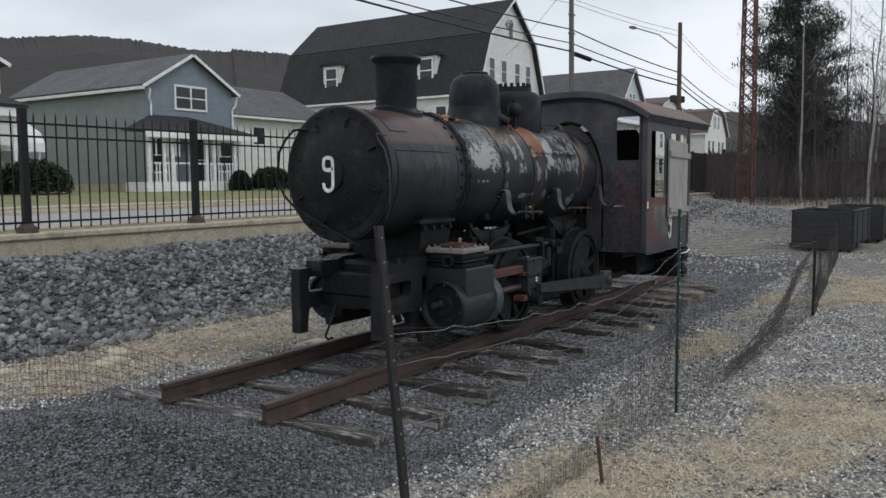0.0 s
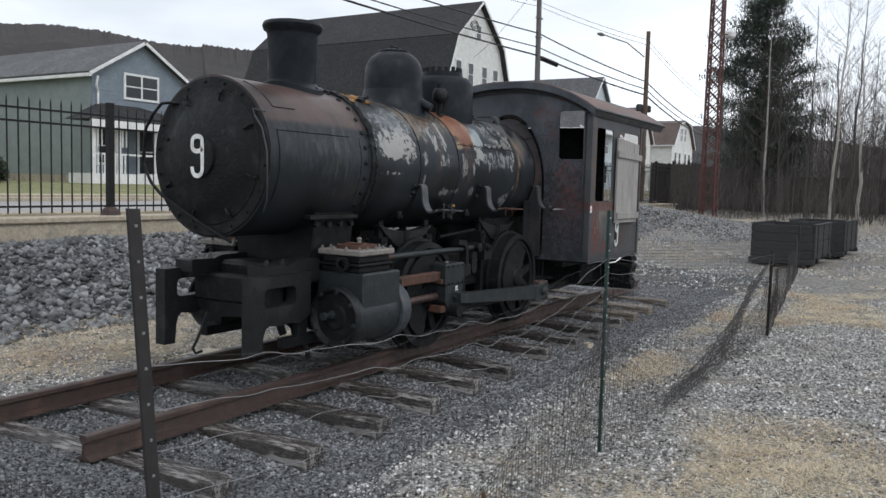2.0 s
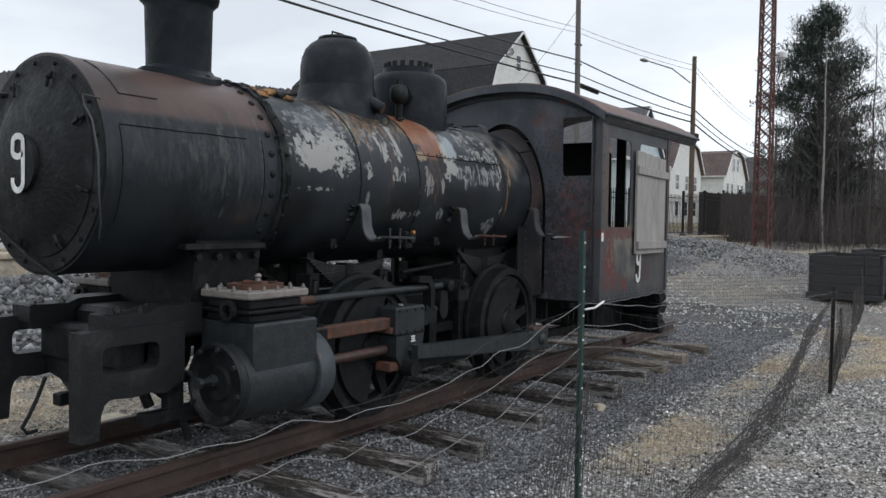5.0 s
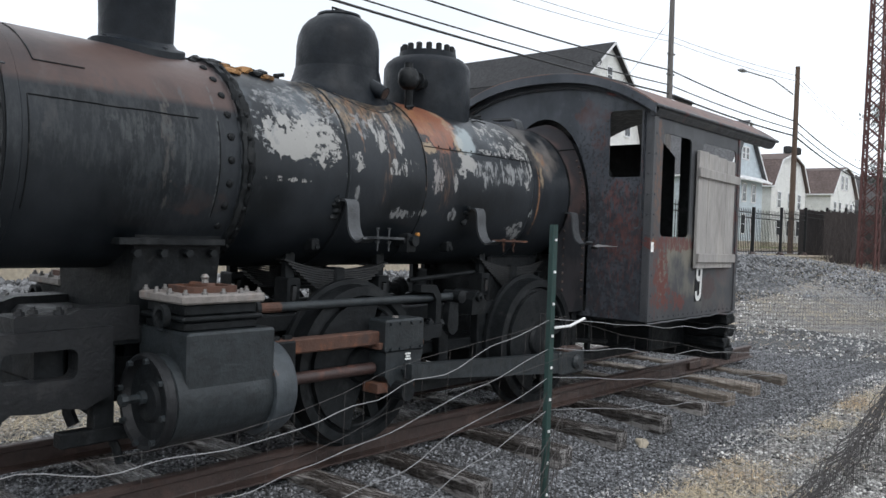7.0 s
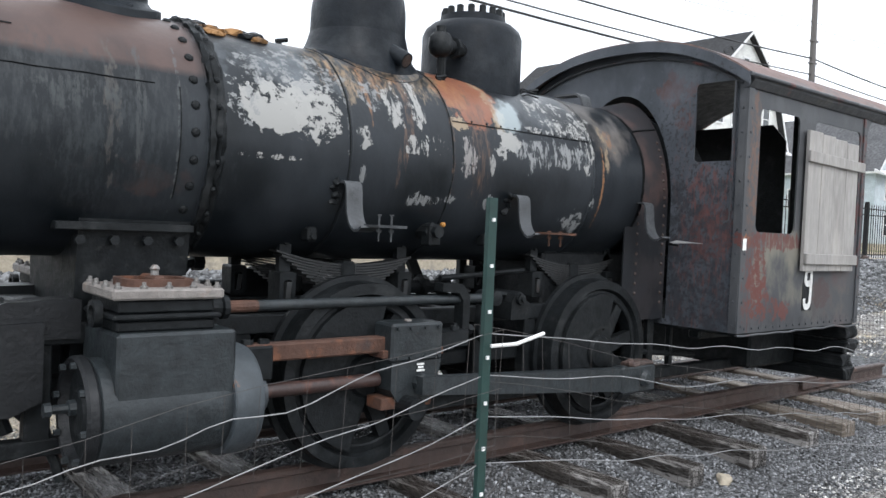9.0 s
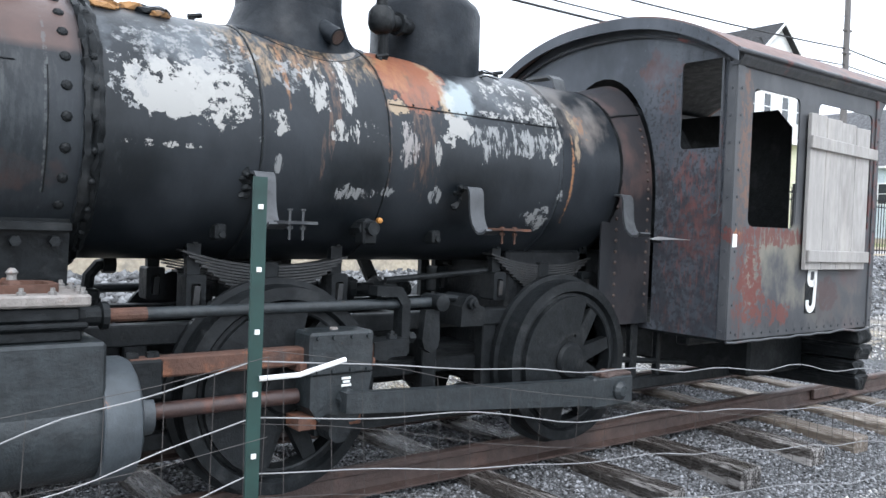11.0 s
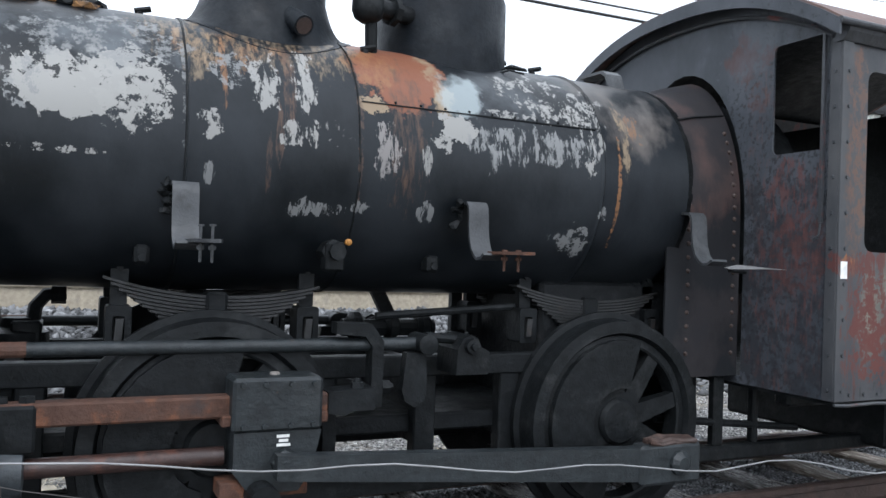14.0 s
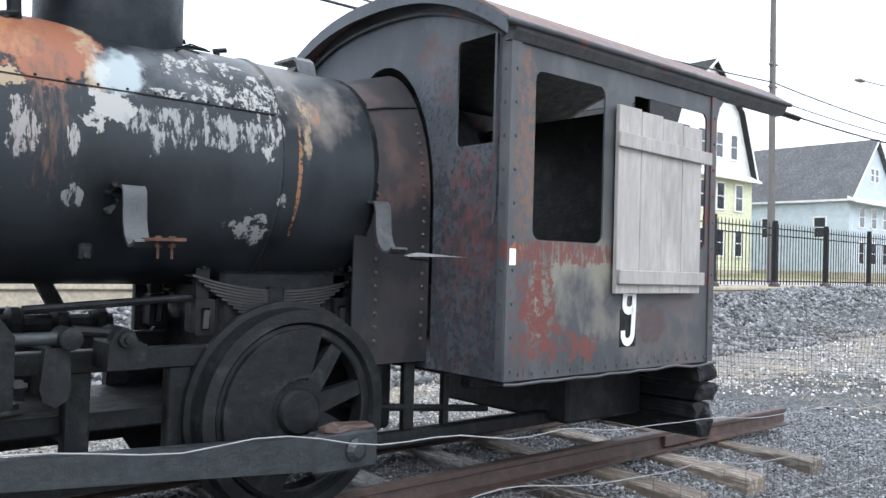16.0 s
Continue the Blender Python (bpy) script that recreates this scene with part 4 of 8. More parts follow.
bm = lathe(bmesh.new(), (-1.57, C, ZB), (0, 0, 1), [(0.30, 0.328), (0.55, 0.325), (0.86, 0.322), (0.90, 0.305), (0.935, 0.265), (0.94, 0.215), (0.99, 0.21), (0.995, 0.01)], 40)
valve_dome = part("valve_dome", bm, M_DOME, loco, "flat-topped dark dome with a bolted lid", True)
repeats("lid_bolt", lathe(bmesh.new(), (0, 0, 0), (0, 0, 1), [(0, 0.024), (0.05, 0.022), (0.056, 0.012)], 6), M_BLACK, valve_dome,
        [((-1.57 + 0.185 * math.cos(a), C + 0.185 * math.sin(a), ZB + 0.985), (0, 0, 1)) for a in (2 * math.pi * i / 16 for i in range(16))])
bm = rod(bmesh.new(), (-1.80, C - 0.18, ZB + 0.72), (-2.05, C - 0.27, ZB + 0.71), 0.042, 12)
lathe(bm, (-2.05, C - 0.27, ZB + 0.63), (0, 0, 1), [(0, 0.03), (0.02, 0.06), (0.05, 0.072), (0.11, 0.07), (0.14, 0.05), (0.145, 0.03), (0.18, 0.03)], 14)
lathe(bm, (-1.90, C - 0.215, ZB + 0.715), (-1, -0.36, 0), [(0, 0.065), (0.03, 0.065)], 8)
rod(bm, (-2.02, C - 0.25, ZB + 0.48), (-2.03, C - 0.26, ZB + 0.64), 0.028, 10)
part("whistle_elbow", bm, M_BLACK, valve_dome, "", True)
# loose scrap, lugs and taps on top of the boiler
for x, y, s in ((-2.98, C - 0.05, 0.02), (-2.06, C - 0.28, 0.012), (-1.30, C - 0.1, 0.018), (-1.08, C - 0.08, 0.02)):
    z = ZB + math.sqrt(RB ** 2 - (y - C) ** 2)
    bm = rod(bmesh.new(), (x, y, z - 0.02), (x, y, z + s), 0.016, 8)
    rod(bm, (x - 0.02, y, z + s), (x + 0.045, y - 0.01, z + s + 0.015), 0.013, 6)
    part("top_fitting", bm, M_BLACK, boiler)
M_SCALE = material("orange_scale", (0.34, 0.18, 0.07), 0.9, 0.0, [((0.05, 0.04, 0.035), 15, 0.5, 0.1, 0.9)], 0.5, 60)
for i in range(22):
    x, y = -3.33 + rng.uniform(-0.16, 0.2), C - 0.16 + rng.uniform(-0.12, 0.14)
    z = ZB + math.sqrt(RB ** 2 - (y - C) ** 2)
    bm = bmesh.new()
    bmesh.ops.create_icosphere(bm, subdivisions=1, radius=rng.uniform(0.026, 0.055))
    for v in bm.verts:
        v.co = Vector((v.co.x * 1.5, v.co.y, v.co.z * 0.6)) * rng.uniform(0.8, 1.2) + Vector((x, y, z + 0.006))
    part("scale_lump", bm, M_SCALE if i % 3 else M_BLACK, boiler, "lump of orange rust scale" if i % 3 else "lump of black scrap")
for i in range(6):
    x, y = -1.33 + 0.03 * i, C - 0.30 + 0.045 * i
    z = ZB + math.sqrt(RB ** 2 - (y - C) ** 2)
    bm = tube(bmesh.new(), [(x - 0.06, y + 0.03, z + 0.006), (x - 0.01, y, z + 0.012 + rng.uniform(0, 0.03)), (x + 0.05, y - 0.04, z + rng.uniform(0.0, 0.02))], 0.0045, 5)
    part("torn_shred", bm, M_BLACK, boiler)

# running-board brackets hung on the boiler side
def bracket(x, z, low=0.0):
    """A wide strap that leaves the boiler, drops and curls outward to a rest."""
    bm = bmesh.new()
    pts = [(0.545, 0.0), (0.497, 0.005), (0.462, 0.002), (0.443, -0.016), (0.435, -0.055), (0.432, -0.105), (0.424, -0.155), (0.407, -0.195), (0.382, -0.222), (0.358, -0.234), (0.326, -0.230), (0.302, -0.214)]
    rows = [[bm.verts.new((x + sx * 0.047, y, z + b + low * b)) for sx in (-1, 1)] for y, b in pts]
    for p, q in zip(rows, rows[1:]):
        bm.faces.new((p[0], p[1], q[1], q[0]))
    bmesh.ops.recalc_face_normals(bm, faces=bm.faces)
    bmesh.ops.solidify(bm, geom=list(bm.faces), thickness=0.012)
    return part("running_board_bracket", bm, M_STRAP, boiler, "wide curved grey steel bracket", True)


for x in (-2.838, -1.645):
    strap = bracket(x, 1.632)
    rest = part("bracket_rest", prism(bmesh.new(), [(x - 0.01, 0.33), (x + 0.085, 0.335), (x + 0.09, 0.17), (x + 0.07, 0.09), (x + 0.035, 0.13), (x + 0.0, 0.22)], "z", 1.412, 1.424), M_STRAP if x < -2 else M_RUST, strap, "torn steel rest plate" if x < -2 else "torn rusty rest plate")
    for dx, dy in ((0.03, 0.26), (0.06, 0.20)):
        top = 1.468 if x < -2 else 1.425
        bm = rod(bmesh.new(), (x + dx, dy, 1.345), (x + dx, dy, top), 0.0055, 6)
        lathe(bm, (x + dx, dy, top), (0, 0, 1), [(0, 0.012), (0.007, 0.012)], 6)
        lathe(bm, (x + dx, dy, 1.388), (0, 0, 1), [(0, 0.014), (0.014, 0.014)], 6)
        part("rest_bolt", bm, M_STRAP if x < -2 else M_RUST, rest)
    part("strap_rivet", rod(bmesh.new(), (x, 0.345, 1.397), (x, 0.345, 1.408), 0.014, 8), M_BLACK, strap)
    # crusted lug behind the strap and a clamp below it
    lug = None
    for k in range(4):
        bm = bmesh.new()
        bmesh.ops.create_icosphere(bm, subdivisions=2, radius=0.022, matrix=Matrix.Translation((x - 0.055 - 0.012 * math.sin(k * 2.1), 0.512 + 0.012 * k, 1.63 - 0.032 * k)))
        for v in bm.verts:
            v.co += Vector((noise.noise(v.co * 31), noise.noise(v.co * 37 + Vector((3, 0, 0))), noise.noise(v.co * 33 + Vector((0, 7, 0))))) * 0.02
        if lug is None:
            lug = part("crusted_lug", bm, M_BLACK, boiler, "crusted lug on the boiler side")
        else:
            part("crust_lump", bm, M_BLACK, lug)
    bm = boxed((x - 0.155, 0.60, 1.325), (x - 0.10, 0.69, 1.40), 0.012)
    lathe(bm, (x - 0.128, 0.605, 1.352), (0, -1, 0), [(0, 0.018), (0.016, 0.016)], 6)
    part("bracket_block", bm, M_BLACK, boiler)
bm = lathe(bmesh.new(), (-2.24, C - RB + 0.16, 1.40), (0, -1, 0), [(0, 0.05), (0.10, 0.05), (0.11, 0.035), (0.16, 0.035)], 8)
box(bm, (-2.28, C - RB + 0.03, 1.32), (-2.20, C - RB + 0.12, 1.44), 0.01)
check = part("check_valve", bm, M_BLACK, boiler, "", True)
part("valve_tip", lathe(bmesh.new(), (-2.19, C - RB + 0.05, 1.44), (0, -1, 0), [(0, 0.010), (0.012, 0.015), (0.025, 0.014), (0.032, 0.006)], 10), material("orange_paint", (0.45, 0.20, 0.04), 0.6), check, "orange painted tip", True)

# ---- saddle, frames ----
bm = bmesh.new()
prism(bm, [(C - 0.42, 1.42), (C - 0.34, 0.80), (C + 0.34, 0.80), (C + 0.42, 1.42)], "x", -4.06, -3.58)
saddle = part("saddle", bm, M_BLACK, loco, "black cast smokebox saddle")
bm = boxed((-4.16, C - 0.46, 1.35), (-3.58, C - 0.30, 1.385), 0.004)
for i in range(4):
    lathe(bm, (-4.06 + i * 0.14, C - 0.42, 1.31), (0, -1, 0), [(0, 0.024), (0.03, 0.022)], 6)
part("saddle_flange", bm, M_BLACK, saddle)
for s in (-1, 1):
    y = C + s * 0.40
    part("upper_frame_bar", boxed((-4.25, y - 0.045, 0.875), (-0.1, y + 0.045, 0.965), 0.006), M_BLACK, loco, "heavy black bar frame")
    part("lower_frame_bar", boxed((-4.4, y - 0.04, 0.42), (-0.4, y + 0.04, 0.49), 0.006), M_BLACK, loco)
    for x in (-4.2, -3.32, -2.24, -1.78, -1.36, -0.32):
        part("frame_pedestal", boxed((x - 0.05, y - 0.037, 0.485), (x + 0.05, y + 0.037, 0.88), 0.006), M_BLACK, loco)
part("centre_stay", boxed((-3.3, C - 0.38, 0.62), (-0.6, C + 0.38, 0.70), 0.01), M_BLACK, loco)
for x in (-3.4, -2.2, -1.75, -0.3):
    part("cross_stay", boxed((x - 0.03, C - 0.40, 0.55), (x + 0.03, C + 0.40, 0.92), 0.005), M_BLACK, loco)
part("eccentric_rod", prism(bmesh.new(), [(-2.62, 0.98), (-1.92, 0.80), (-1.92, 0.74), (-2.62, 0.90)], "y", C - 0.20, C - 0.16), M_BLACK, loco)
part("eccentric_rod", prism(bmesh.new(), [(-2.62, 0.62), (-1.92, 0.72), (-1.92, 0.66), (-2.62, 0.54)], "y", C - 0.12, C - 0.08), M_BLACK, loco)
part("reach_rod", rod(bmesh.new(), (-1.95, C - 0.24, 1.12), (-0.5, C - 0.26, 1.22), 0.018, 8), M_BLACK, loco)
part("ash_pan", boxed((-1.12, C - 0.30, 0.45), (-0.1, C + 0.36, 1.3), 0.02), M_SOOT, loco)
part("diagonal_brace", prism(bmesh.new(), [(-1.78, 1.24), (-1.70, 1.24), (-1.57, 1.0), (-1.65, 1.0)], "y", 1.40, 1.44), M_BLACK, loco)
part("diagonal_brace", prism(bmesh.new(), [(-1.29, 1.24), (-1.23, 1.24), (-1.21, 0.97), (-1.29, 0.97)], "y", 1.40, 1.44), M_BLACK, loco)
part("ash_pan_wing", prism(bmesh.new(), [(-1.20, 1.25), (-1.11, 1.10), (-1.20, 0.97), (-0.9, 0.97), (-0.9, 1.25)], "y", 1.38, 1.42), M_BLACK, loco)
bm = rod(bmesh.new(), (-1.93, C + 0.30, 1.02), (-1.42, C + 0.30, 1.02), 0.045, 10)
for x in (-1.86, -1.66, -1.48):
    lathe(bm, (x - 0.04, C + 0.30, 1.03), (1, 0, 0), [(0, 0.05), (0.02, 0.075), (0.06, 0.072), (0.08, 0.045)], 10)
part("reversing_shaft", bm, M_BLACK, loco, "", True)
bm = bmesh.new()
lathe(bm, (-3.40, C + 0.3, 0.96), (0, 0, 1), [(0, 0.13), (0.05, 0.13), (0.07, 0.07), (0.11, 0.06)], 12)
tube(bm, [(-3.34, C + 0.3, 1.02), (-3.33, C + 0.3, 1.12), (-3.29, C + 0.3, 1.17), (-3.21, C + 0.3, 1.18)], 0.03, 8)
lathe(bm, (-3.27, C + 0.3, 1.175), (1, 0, 0), [(0, 0.045), (0.06, 0.045)], 8)
box(bm, (-3.42, C + 0.2, 0.94), (-3.3, C + 0.42, 1.06), 0.01)
part("injector", bm, M_BLACK, loco, "", True)

# ---- leaf springs ----
for s in (-1, 1):
    ys = C + s * 0.28
    for xc in (-2.665, -0.845):
        spring = None
        for k in range(11):
            half = 0.425 - 0.029 * k
            bm = bmesh.new()
            rows = []
            for i in range(13):
                u = -1 + 2 * i / 12
                x = xc + half * u
                z = 1.195 - 0.0142 * k + 0.06 * (half / 0.425 * u) ** 2 - 0.03 * half * u
                rows.append([bm.verts.new((x, ys + dy, z + dz)) for dy, dz in ((-0.045, 0), (0.045, 0), (0.045, 0.0105), (-0.045, 0.0105))])
            for a, b in zip(rows, rows[1:]):
                bridge(bm, a, b)
            bm.faces.new(rows[0][::-1])
            bm.faces.new(rows[-1])
            bmesh.ops.recalc_face_normals(bm, faces=bm.faces)
            if spring is None:
                spring = part("leaf_spring", bm, M_SPRING, loco, "black laminated leaf spring")
            else:
                part("leaf", bm, M_SPRING, spring)
        part("spring_buckle", boxed((xc - 0.043, ys - 0.06, 1.0), (xc + 0.043, ys + 0.06, 1.222), 0.012), M_BLACK, spring)
        for e in (-0.365, 0.375):
            bm = prism(bmesh.new(), [(xc + e - 0.034, 1.34), (xc + e - 0.02, 1.362), (xc + e + 0.02, 1.362), (xc + e + 0.034, 1.34), (xc + e + 0.026, 1.0), (xc + e - 0.026, 1.0)], "y", ys - 0.02, ys + 0.02)
            rod(bm, (xc + e, ys - 0.034, 1.318), (xc + e, ys + 0.034, 1.318), 0.016, 8)
            part("spring_hanger", bm, M_BLACK, spring)
            bm = plate_with_holes(rect(xc + e - 0.046, 1.00, xc + e + 0.046, 1.165, 0.012), [rect(xc + e - 0.022, 1.025, xc + e + 0.022, 1.125, 0.008)], "y", ys - 0.06, ys + 0.06)
            part("hanger_clevis", bm, M_BLACK, spring)
            part("hanger_pin", prism(bmesh.new(), [(xc + e - 0.016, 1.03), (xc + e + 0.012, 1.03), (xc + e + 0.018, 1.115), (xc + e - 0.01, 1.115)], "y", ys - 0.07, ys - 0.04), M_SPRING, spring)

# ---- wheels ----
def driver(xc, s):
    y = C + s * 0.545
    zc = RAIL_Z + 0.475
    o = (xc, y, zc)
    bm = hoop(bmesh.new(), (xc, y - s * 0.10, zc), (0, s, 0), [(0, 0.40), (0.001, 0.505), (0.03, 0.505), (0.035, 0.477), (0.145, 0.47), (0.15, 0.415), (0.11, 0.395)], 48)
    w = part("driving_wheel", bm, M_BLACK, loco, "black spoked driving wheel with a flanged tyre", True)
    bm = lathe(bmesh.new(), (xc, y - s * 0.06, zc), (0, s, 0), [(0, 0.11), (0.10, 0.11), (0.12, 0.095), (0.125, 0.02)], 24)
    part("hub", bm, M_BLACK, w, "", True)
    ring = hoop(bmesh.new(), (xc, y - s * 0.05, zc), (0, s, 0), [(0, 0.41), (0.075, 0.40), (0.085, 0.365), (0.08, 0.355), (0, 0.35)], 48)
    part("rim", ring, M_BLACK, w, "", True)
    for i in range(9):
        a = 2 * math.pi * i / 9 + 0.25
        d = Vector((math.cos(a), 0, math.sin(a)))
        u = Vector((-d.z, 0, d.x))
        bm = bmesh.new()
        prev = None
        for t, hw, hd in ((0.09, 0.05, 0.035), (0.36, 0.034, 0.024)):
            vs = [bm.verts.new(Vector(o) + d * t + u * a_ + Vector((0, b_, 0))) for a_, b_ in ((-hw, -hd), (hw, -hd), (hw, hd), (-hw, hd))]
            if prev:
                bridge(bm, prev, vs)
            prev = vs
        part("spoke", bm, M_BLACK, w)
    # counterweight
    arc = [(xc + r * math.cos(radians(t)), zc + r * math.sin(radians(t))) for r, ts in ((0.385, range(75, 256, 12)), (0.16, range(255, 74, -20))) for t in ts]
    bm = prism(bmesh.new(), arc, "y", y - 0.035, y + s * 0.065)
    part("counterweight", bm, M_BLACK, w, "", True)
    # crank pin
    part("crank_pin", rod(bmesh.new(), (xc + 0.14, y, zc - 0.14), (xc + 0.14, y + s * 0.30, zc - 0.14), 0.055, 16), M_BLACK, w)
    return w


for s in (-1, 1):
    for xc in (-2.70, -0.85):
        driver(xc, s)
for xc in (-2.70, -0.85):
    part("axle", rod(bmesh.new(), (xc, C - 0.5, RAIL_Z + 0.475), (xc, C + 0.5, RAIL_Z + 0.475), 0.07, 16), M_BLACK, loco)

# ---- cylinders, rods and valve gear ----
for s in (-1, 1):
    yc = C + s * 0.66
    inner, outer = C + s * 0.42, C + s * 0.86
    ya, yb = min(inner, outer), max(inner, outer)
    bm = boxed((-4.03, ya, 0.66), (-3.545, yb, 0.965), 0.012)
    cyl = part("cylinder", bm, M_CYL, loco, "grey cast cylinder block")
    bm = lathe(bmesh.new(), (-4.085, yc, 0.637), (1, 0, 0), [(0, 0.20), (0.012, 0.214), (0.50, 0.214), (0.54, 0.21)], 48)
    part("cylinder_barrel", bm, M_CYL, cyl, "", True)
    bm = hoop(bmesh.new(), (-4.135, yc, 0.637), (1, 0, 0), [(0.004, 0.198), (0.0, 0.214), (0.012, 0.226), (0.042, 0.226), (0.052, 0.216), (0.052, 0.17)], 48)
    front = part("front_cover", bm, M_POST, loco, "round greasy black cylinder cover rim", True)
    bm = lathe(bmesh.new(), (-4.115, yc, 0.637), (1, 0, 0), [(0, 0.02), (0.002, 0.085), (0.018, 0.10), (0.020, 0.19), (0.05, 0.192)], 32)
    part("cover_recess", bm, M_BLACK, cyl, "black recessed cylinder end", True)
    repeats("cover_bolt", lathe(bmesh.new(), (0, 0, 0), (0, 0, 1), [(0, 0.016), (0.022, 0.014)], 6), M_CYL, front,
            [((-4.13, yc + 0.197 * math.cos(a), 0.637 + 0.197 * math.sin(a)), (-1, 0, 0)) for a in (2 * math.pi * i / 8 + 0.2 for i in range(8))])
    part("cover_nut", lathe(bmesh.new(), (-4.11, yc + 0.02, 0.655), (-1, 0, 0), [(0, 0.034), (0.03, 0.032), (0.032, 0.02), (0.09, 0.018), (0.095, 0.03), (0.12, 0.028)], 8), M_CYL, cyl)
    bm = lathe(bmesh.new(), (-3.555, yc, 0.637), (1, 0, 0), [(0, 0.236), (0.006, 0.242), (0.11, 0.240), (0.135, 0.228), (0.15, 0.20), (0.155, 0.09), (0.23, 0.08), (0.235, 0.03)], 40)
    part("rear_cover", bm, material("pale_cover_paint", (0.052, 0.062, 0.070), 0.45, 0.0, [((0.035, 0.04, 0.045), 6, 0.5, 0.12, 0.7), ((0.22, 0.09, 0.04), 9, 0.64, 0.05, 0.8)], 0.2, 60) if s < 0 else M_CYL, cyl, "pale grey rounded cover with rust spots", True)
    # steam chest in three layers, with the ash-grey studded lid
    ca, cb = (ya + 0.05, yb - 0.04) if s < 0 else (ya + 0.04, yb - 0.05)
    for z0, z1, e in ((0.965, 1.01, 0.0), (1.012, 1.035, 0.02), (1.037, 1.09, -0.005), (1.092, 1.135, 0.025)):
        part("steam_chest_layer", boxed((-4.02 - e, ca - e, z0), (-3.62 + e, cb + e, z1), 0.008), M_BRASSY if z1 > 1.13 else M_BLACK, cyl, "ash-dusted brown studded lid" if z1 > 1.13 else "")
    bm = plate_with_holes(rect(-3.965, ca + 0.06, -3.675, cb - 0.06, 0.06), [rect(-3.935, ca + 0.09, -3.705, cb - 0.09, 0.045)], "z", 1.135, 1.165)
    box(bm, (-3.85, ca + 0.085, 1.135), (-3.80, cb - 0.085, 1.178), 0.01)
    panel = part("lid_panel", bm, M_RUST, cyl, "raised rusty lid rim")
    part("lid_eye", lathe(bmesh.new(), (-3.825, yc, 1.175), (0, 0, 1), [(0, 0.018), (0.02, 0.016), (0.03, 0.022), (0.045, 0.01)], 8), M_STUD, panel)
    part("chest_stuffing_box", hoop(bmesh.new(), (-4.05, yc + 0.03 * s, 1.03), (-1, 0, 0), [(0, 0.035), (0, 0.055), (0.03, 0.055), (0.03, 0.035)], 16), M_BLACK, cyl, "", True)
    studs = [((-4.02 + i * 0.1, y, 1.13), (0, 0, 1)) for i in range(5) for y in (ca, cb)] + [((x, ca + (cb - ca) * u, 1.13), (0, 0, 1)) for u in (0.33, 0.67) for x in (-4.03, -3.61)]
    repeats("lid_stud", lathe(bmesh.new(), (0, 0, 0), (0, 0, 1), [(0, 0.0155), (0.016, 0.0155), (0.017, 0.009), (0.030, 0.008)], 6), M_STUD, cyl, studs)
    # slide bars, piston rod, crosshead
    part("slide_bar", boxed((-3.42, yc - 0.04, 0.785), (-2.30, yc + 0.04, 0.865), 0.008), M_RUST, loco, "orange-rusted slide bar")
    part("slide_bar_bracket", boxed((-3.44, yc - 0.05, 0.70), (-3.29, yc + 0.05, 0.86), 0.01), M_BLACK, loco)
    for x in (-3.40, -3.32):
        part("bracket_bolt", lathe(bmesh.new(), (x, yc, 0.865), (0, 0, 1), [(0, 0.028), (0.02, 0.026)], 6), M_BLACK, loco)
    part("piston_rod", rod(bmesh.new(), (-3.42, yc, 0.645), (-2.68, yc, 0.645), 0.034, 16), M_ROD, loco, "brown-rusted piston rod", True)
    bm = boxed((-2.67, yc - 0.10, 0.74), (-2.34, yc + 0.09, 0.935), 0.012)
    prism(bm, [(-2.66, 0.74), (-2.66, 0.60), (-2.60, 0.52), (-2.42, 0.52), (-2.37, 0.60), (-2.34, 0.74)], "y", yc - 0.09, yc + 0.08)
    xh = part("crosshead", bm, M_CYL, loco, "dark grey crosshead block")
    for lo, hi in (((-2.70, yc - 0.07, 0.76), (-2.31, yc + 0.06, 0.80)), ((-2.70, yc - 0.07, 0.50), (-2.38, yc + 0.06, 0.56))):
        part("crosshead_liner", boxed(lo, hi, 0.004), M_RUST, xh, "brass-brown worn liner")
    if s < 0:
        for i, (a, b) in enumerate(((0.0, 0.05), (0.008, 0.042), (0.0, 0.046))):
            part("paint_mark", boxed((-2.509 + a, yc - 0.103, 0.688 + 0.016 * i), (-2.509 + b, yc - 0.099, 0.698 + 0.016 * i)), M_WHITE, xh, "small white stencilled mark")
    face = yc - 0.10 if s < 0 else yc + 0.09
    repeats("crosshead_bolt", lathe(bmesh.new(), (0, 0, 0), (0, 0, 1), [(0, 0.012), (0.012, 0.010)], 6), M_CYL, xh,
            [((x, face, z), (0, s, 0)) for x, z in ((-2.635, 0.912), (-2.555, 0.912), (-2.46, 0.912), (-2.375, 0.912), (-2.63, 0.762), (-2.555, 0.762), (-2.46, 0.762), (-2.375, 0.762))])
    part("oil_cup", lathe(bmesh.new(), (-2.50, yc, 0.935), (0, 0, 1), [(0, 0.02), (0.008, 0.018)], 8), M_BRASSY, xh)
    for dx in (-0.03, 0.04):
        part("wedge_nut", lathe(bmesh.new(), (-2.47 + dx, yc - 0.02, 0.50), (0, 0, -1), [(0, 0.024), (0.03, 0.022)], 6), M_CYL, xh)
    bm = lathe(bmesh.new(), (-2.48, yc + s * 0.09, 0.632), (0, s, 0), [(0, 0.05), (0.03, 0.045), (0.035, 0.028), (0.06, 0.026)], 8)
    part("crosshead_pin", bm, M_CYL, xh)
    # main rod to the rear crank pin
    bm = bmesh.new()
    yo = C + s * 0.80
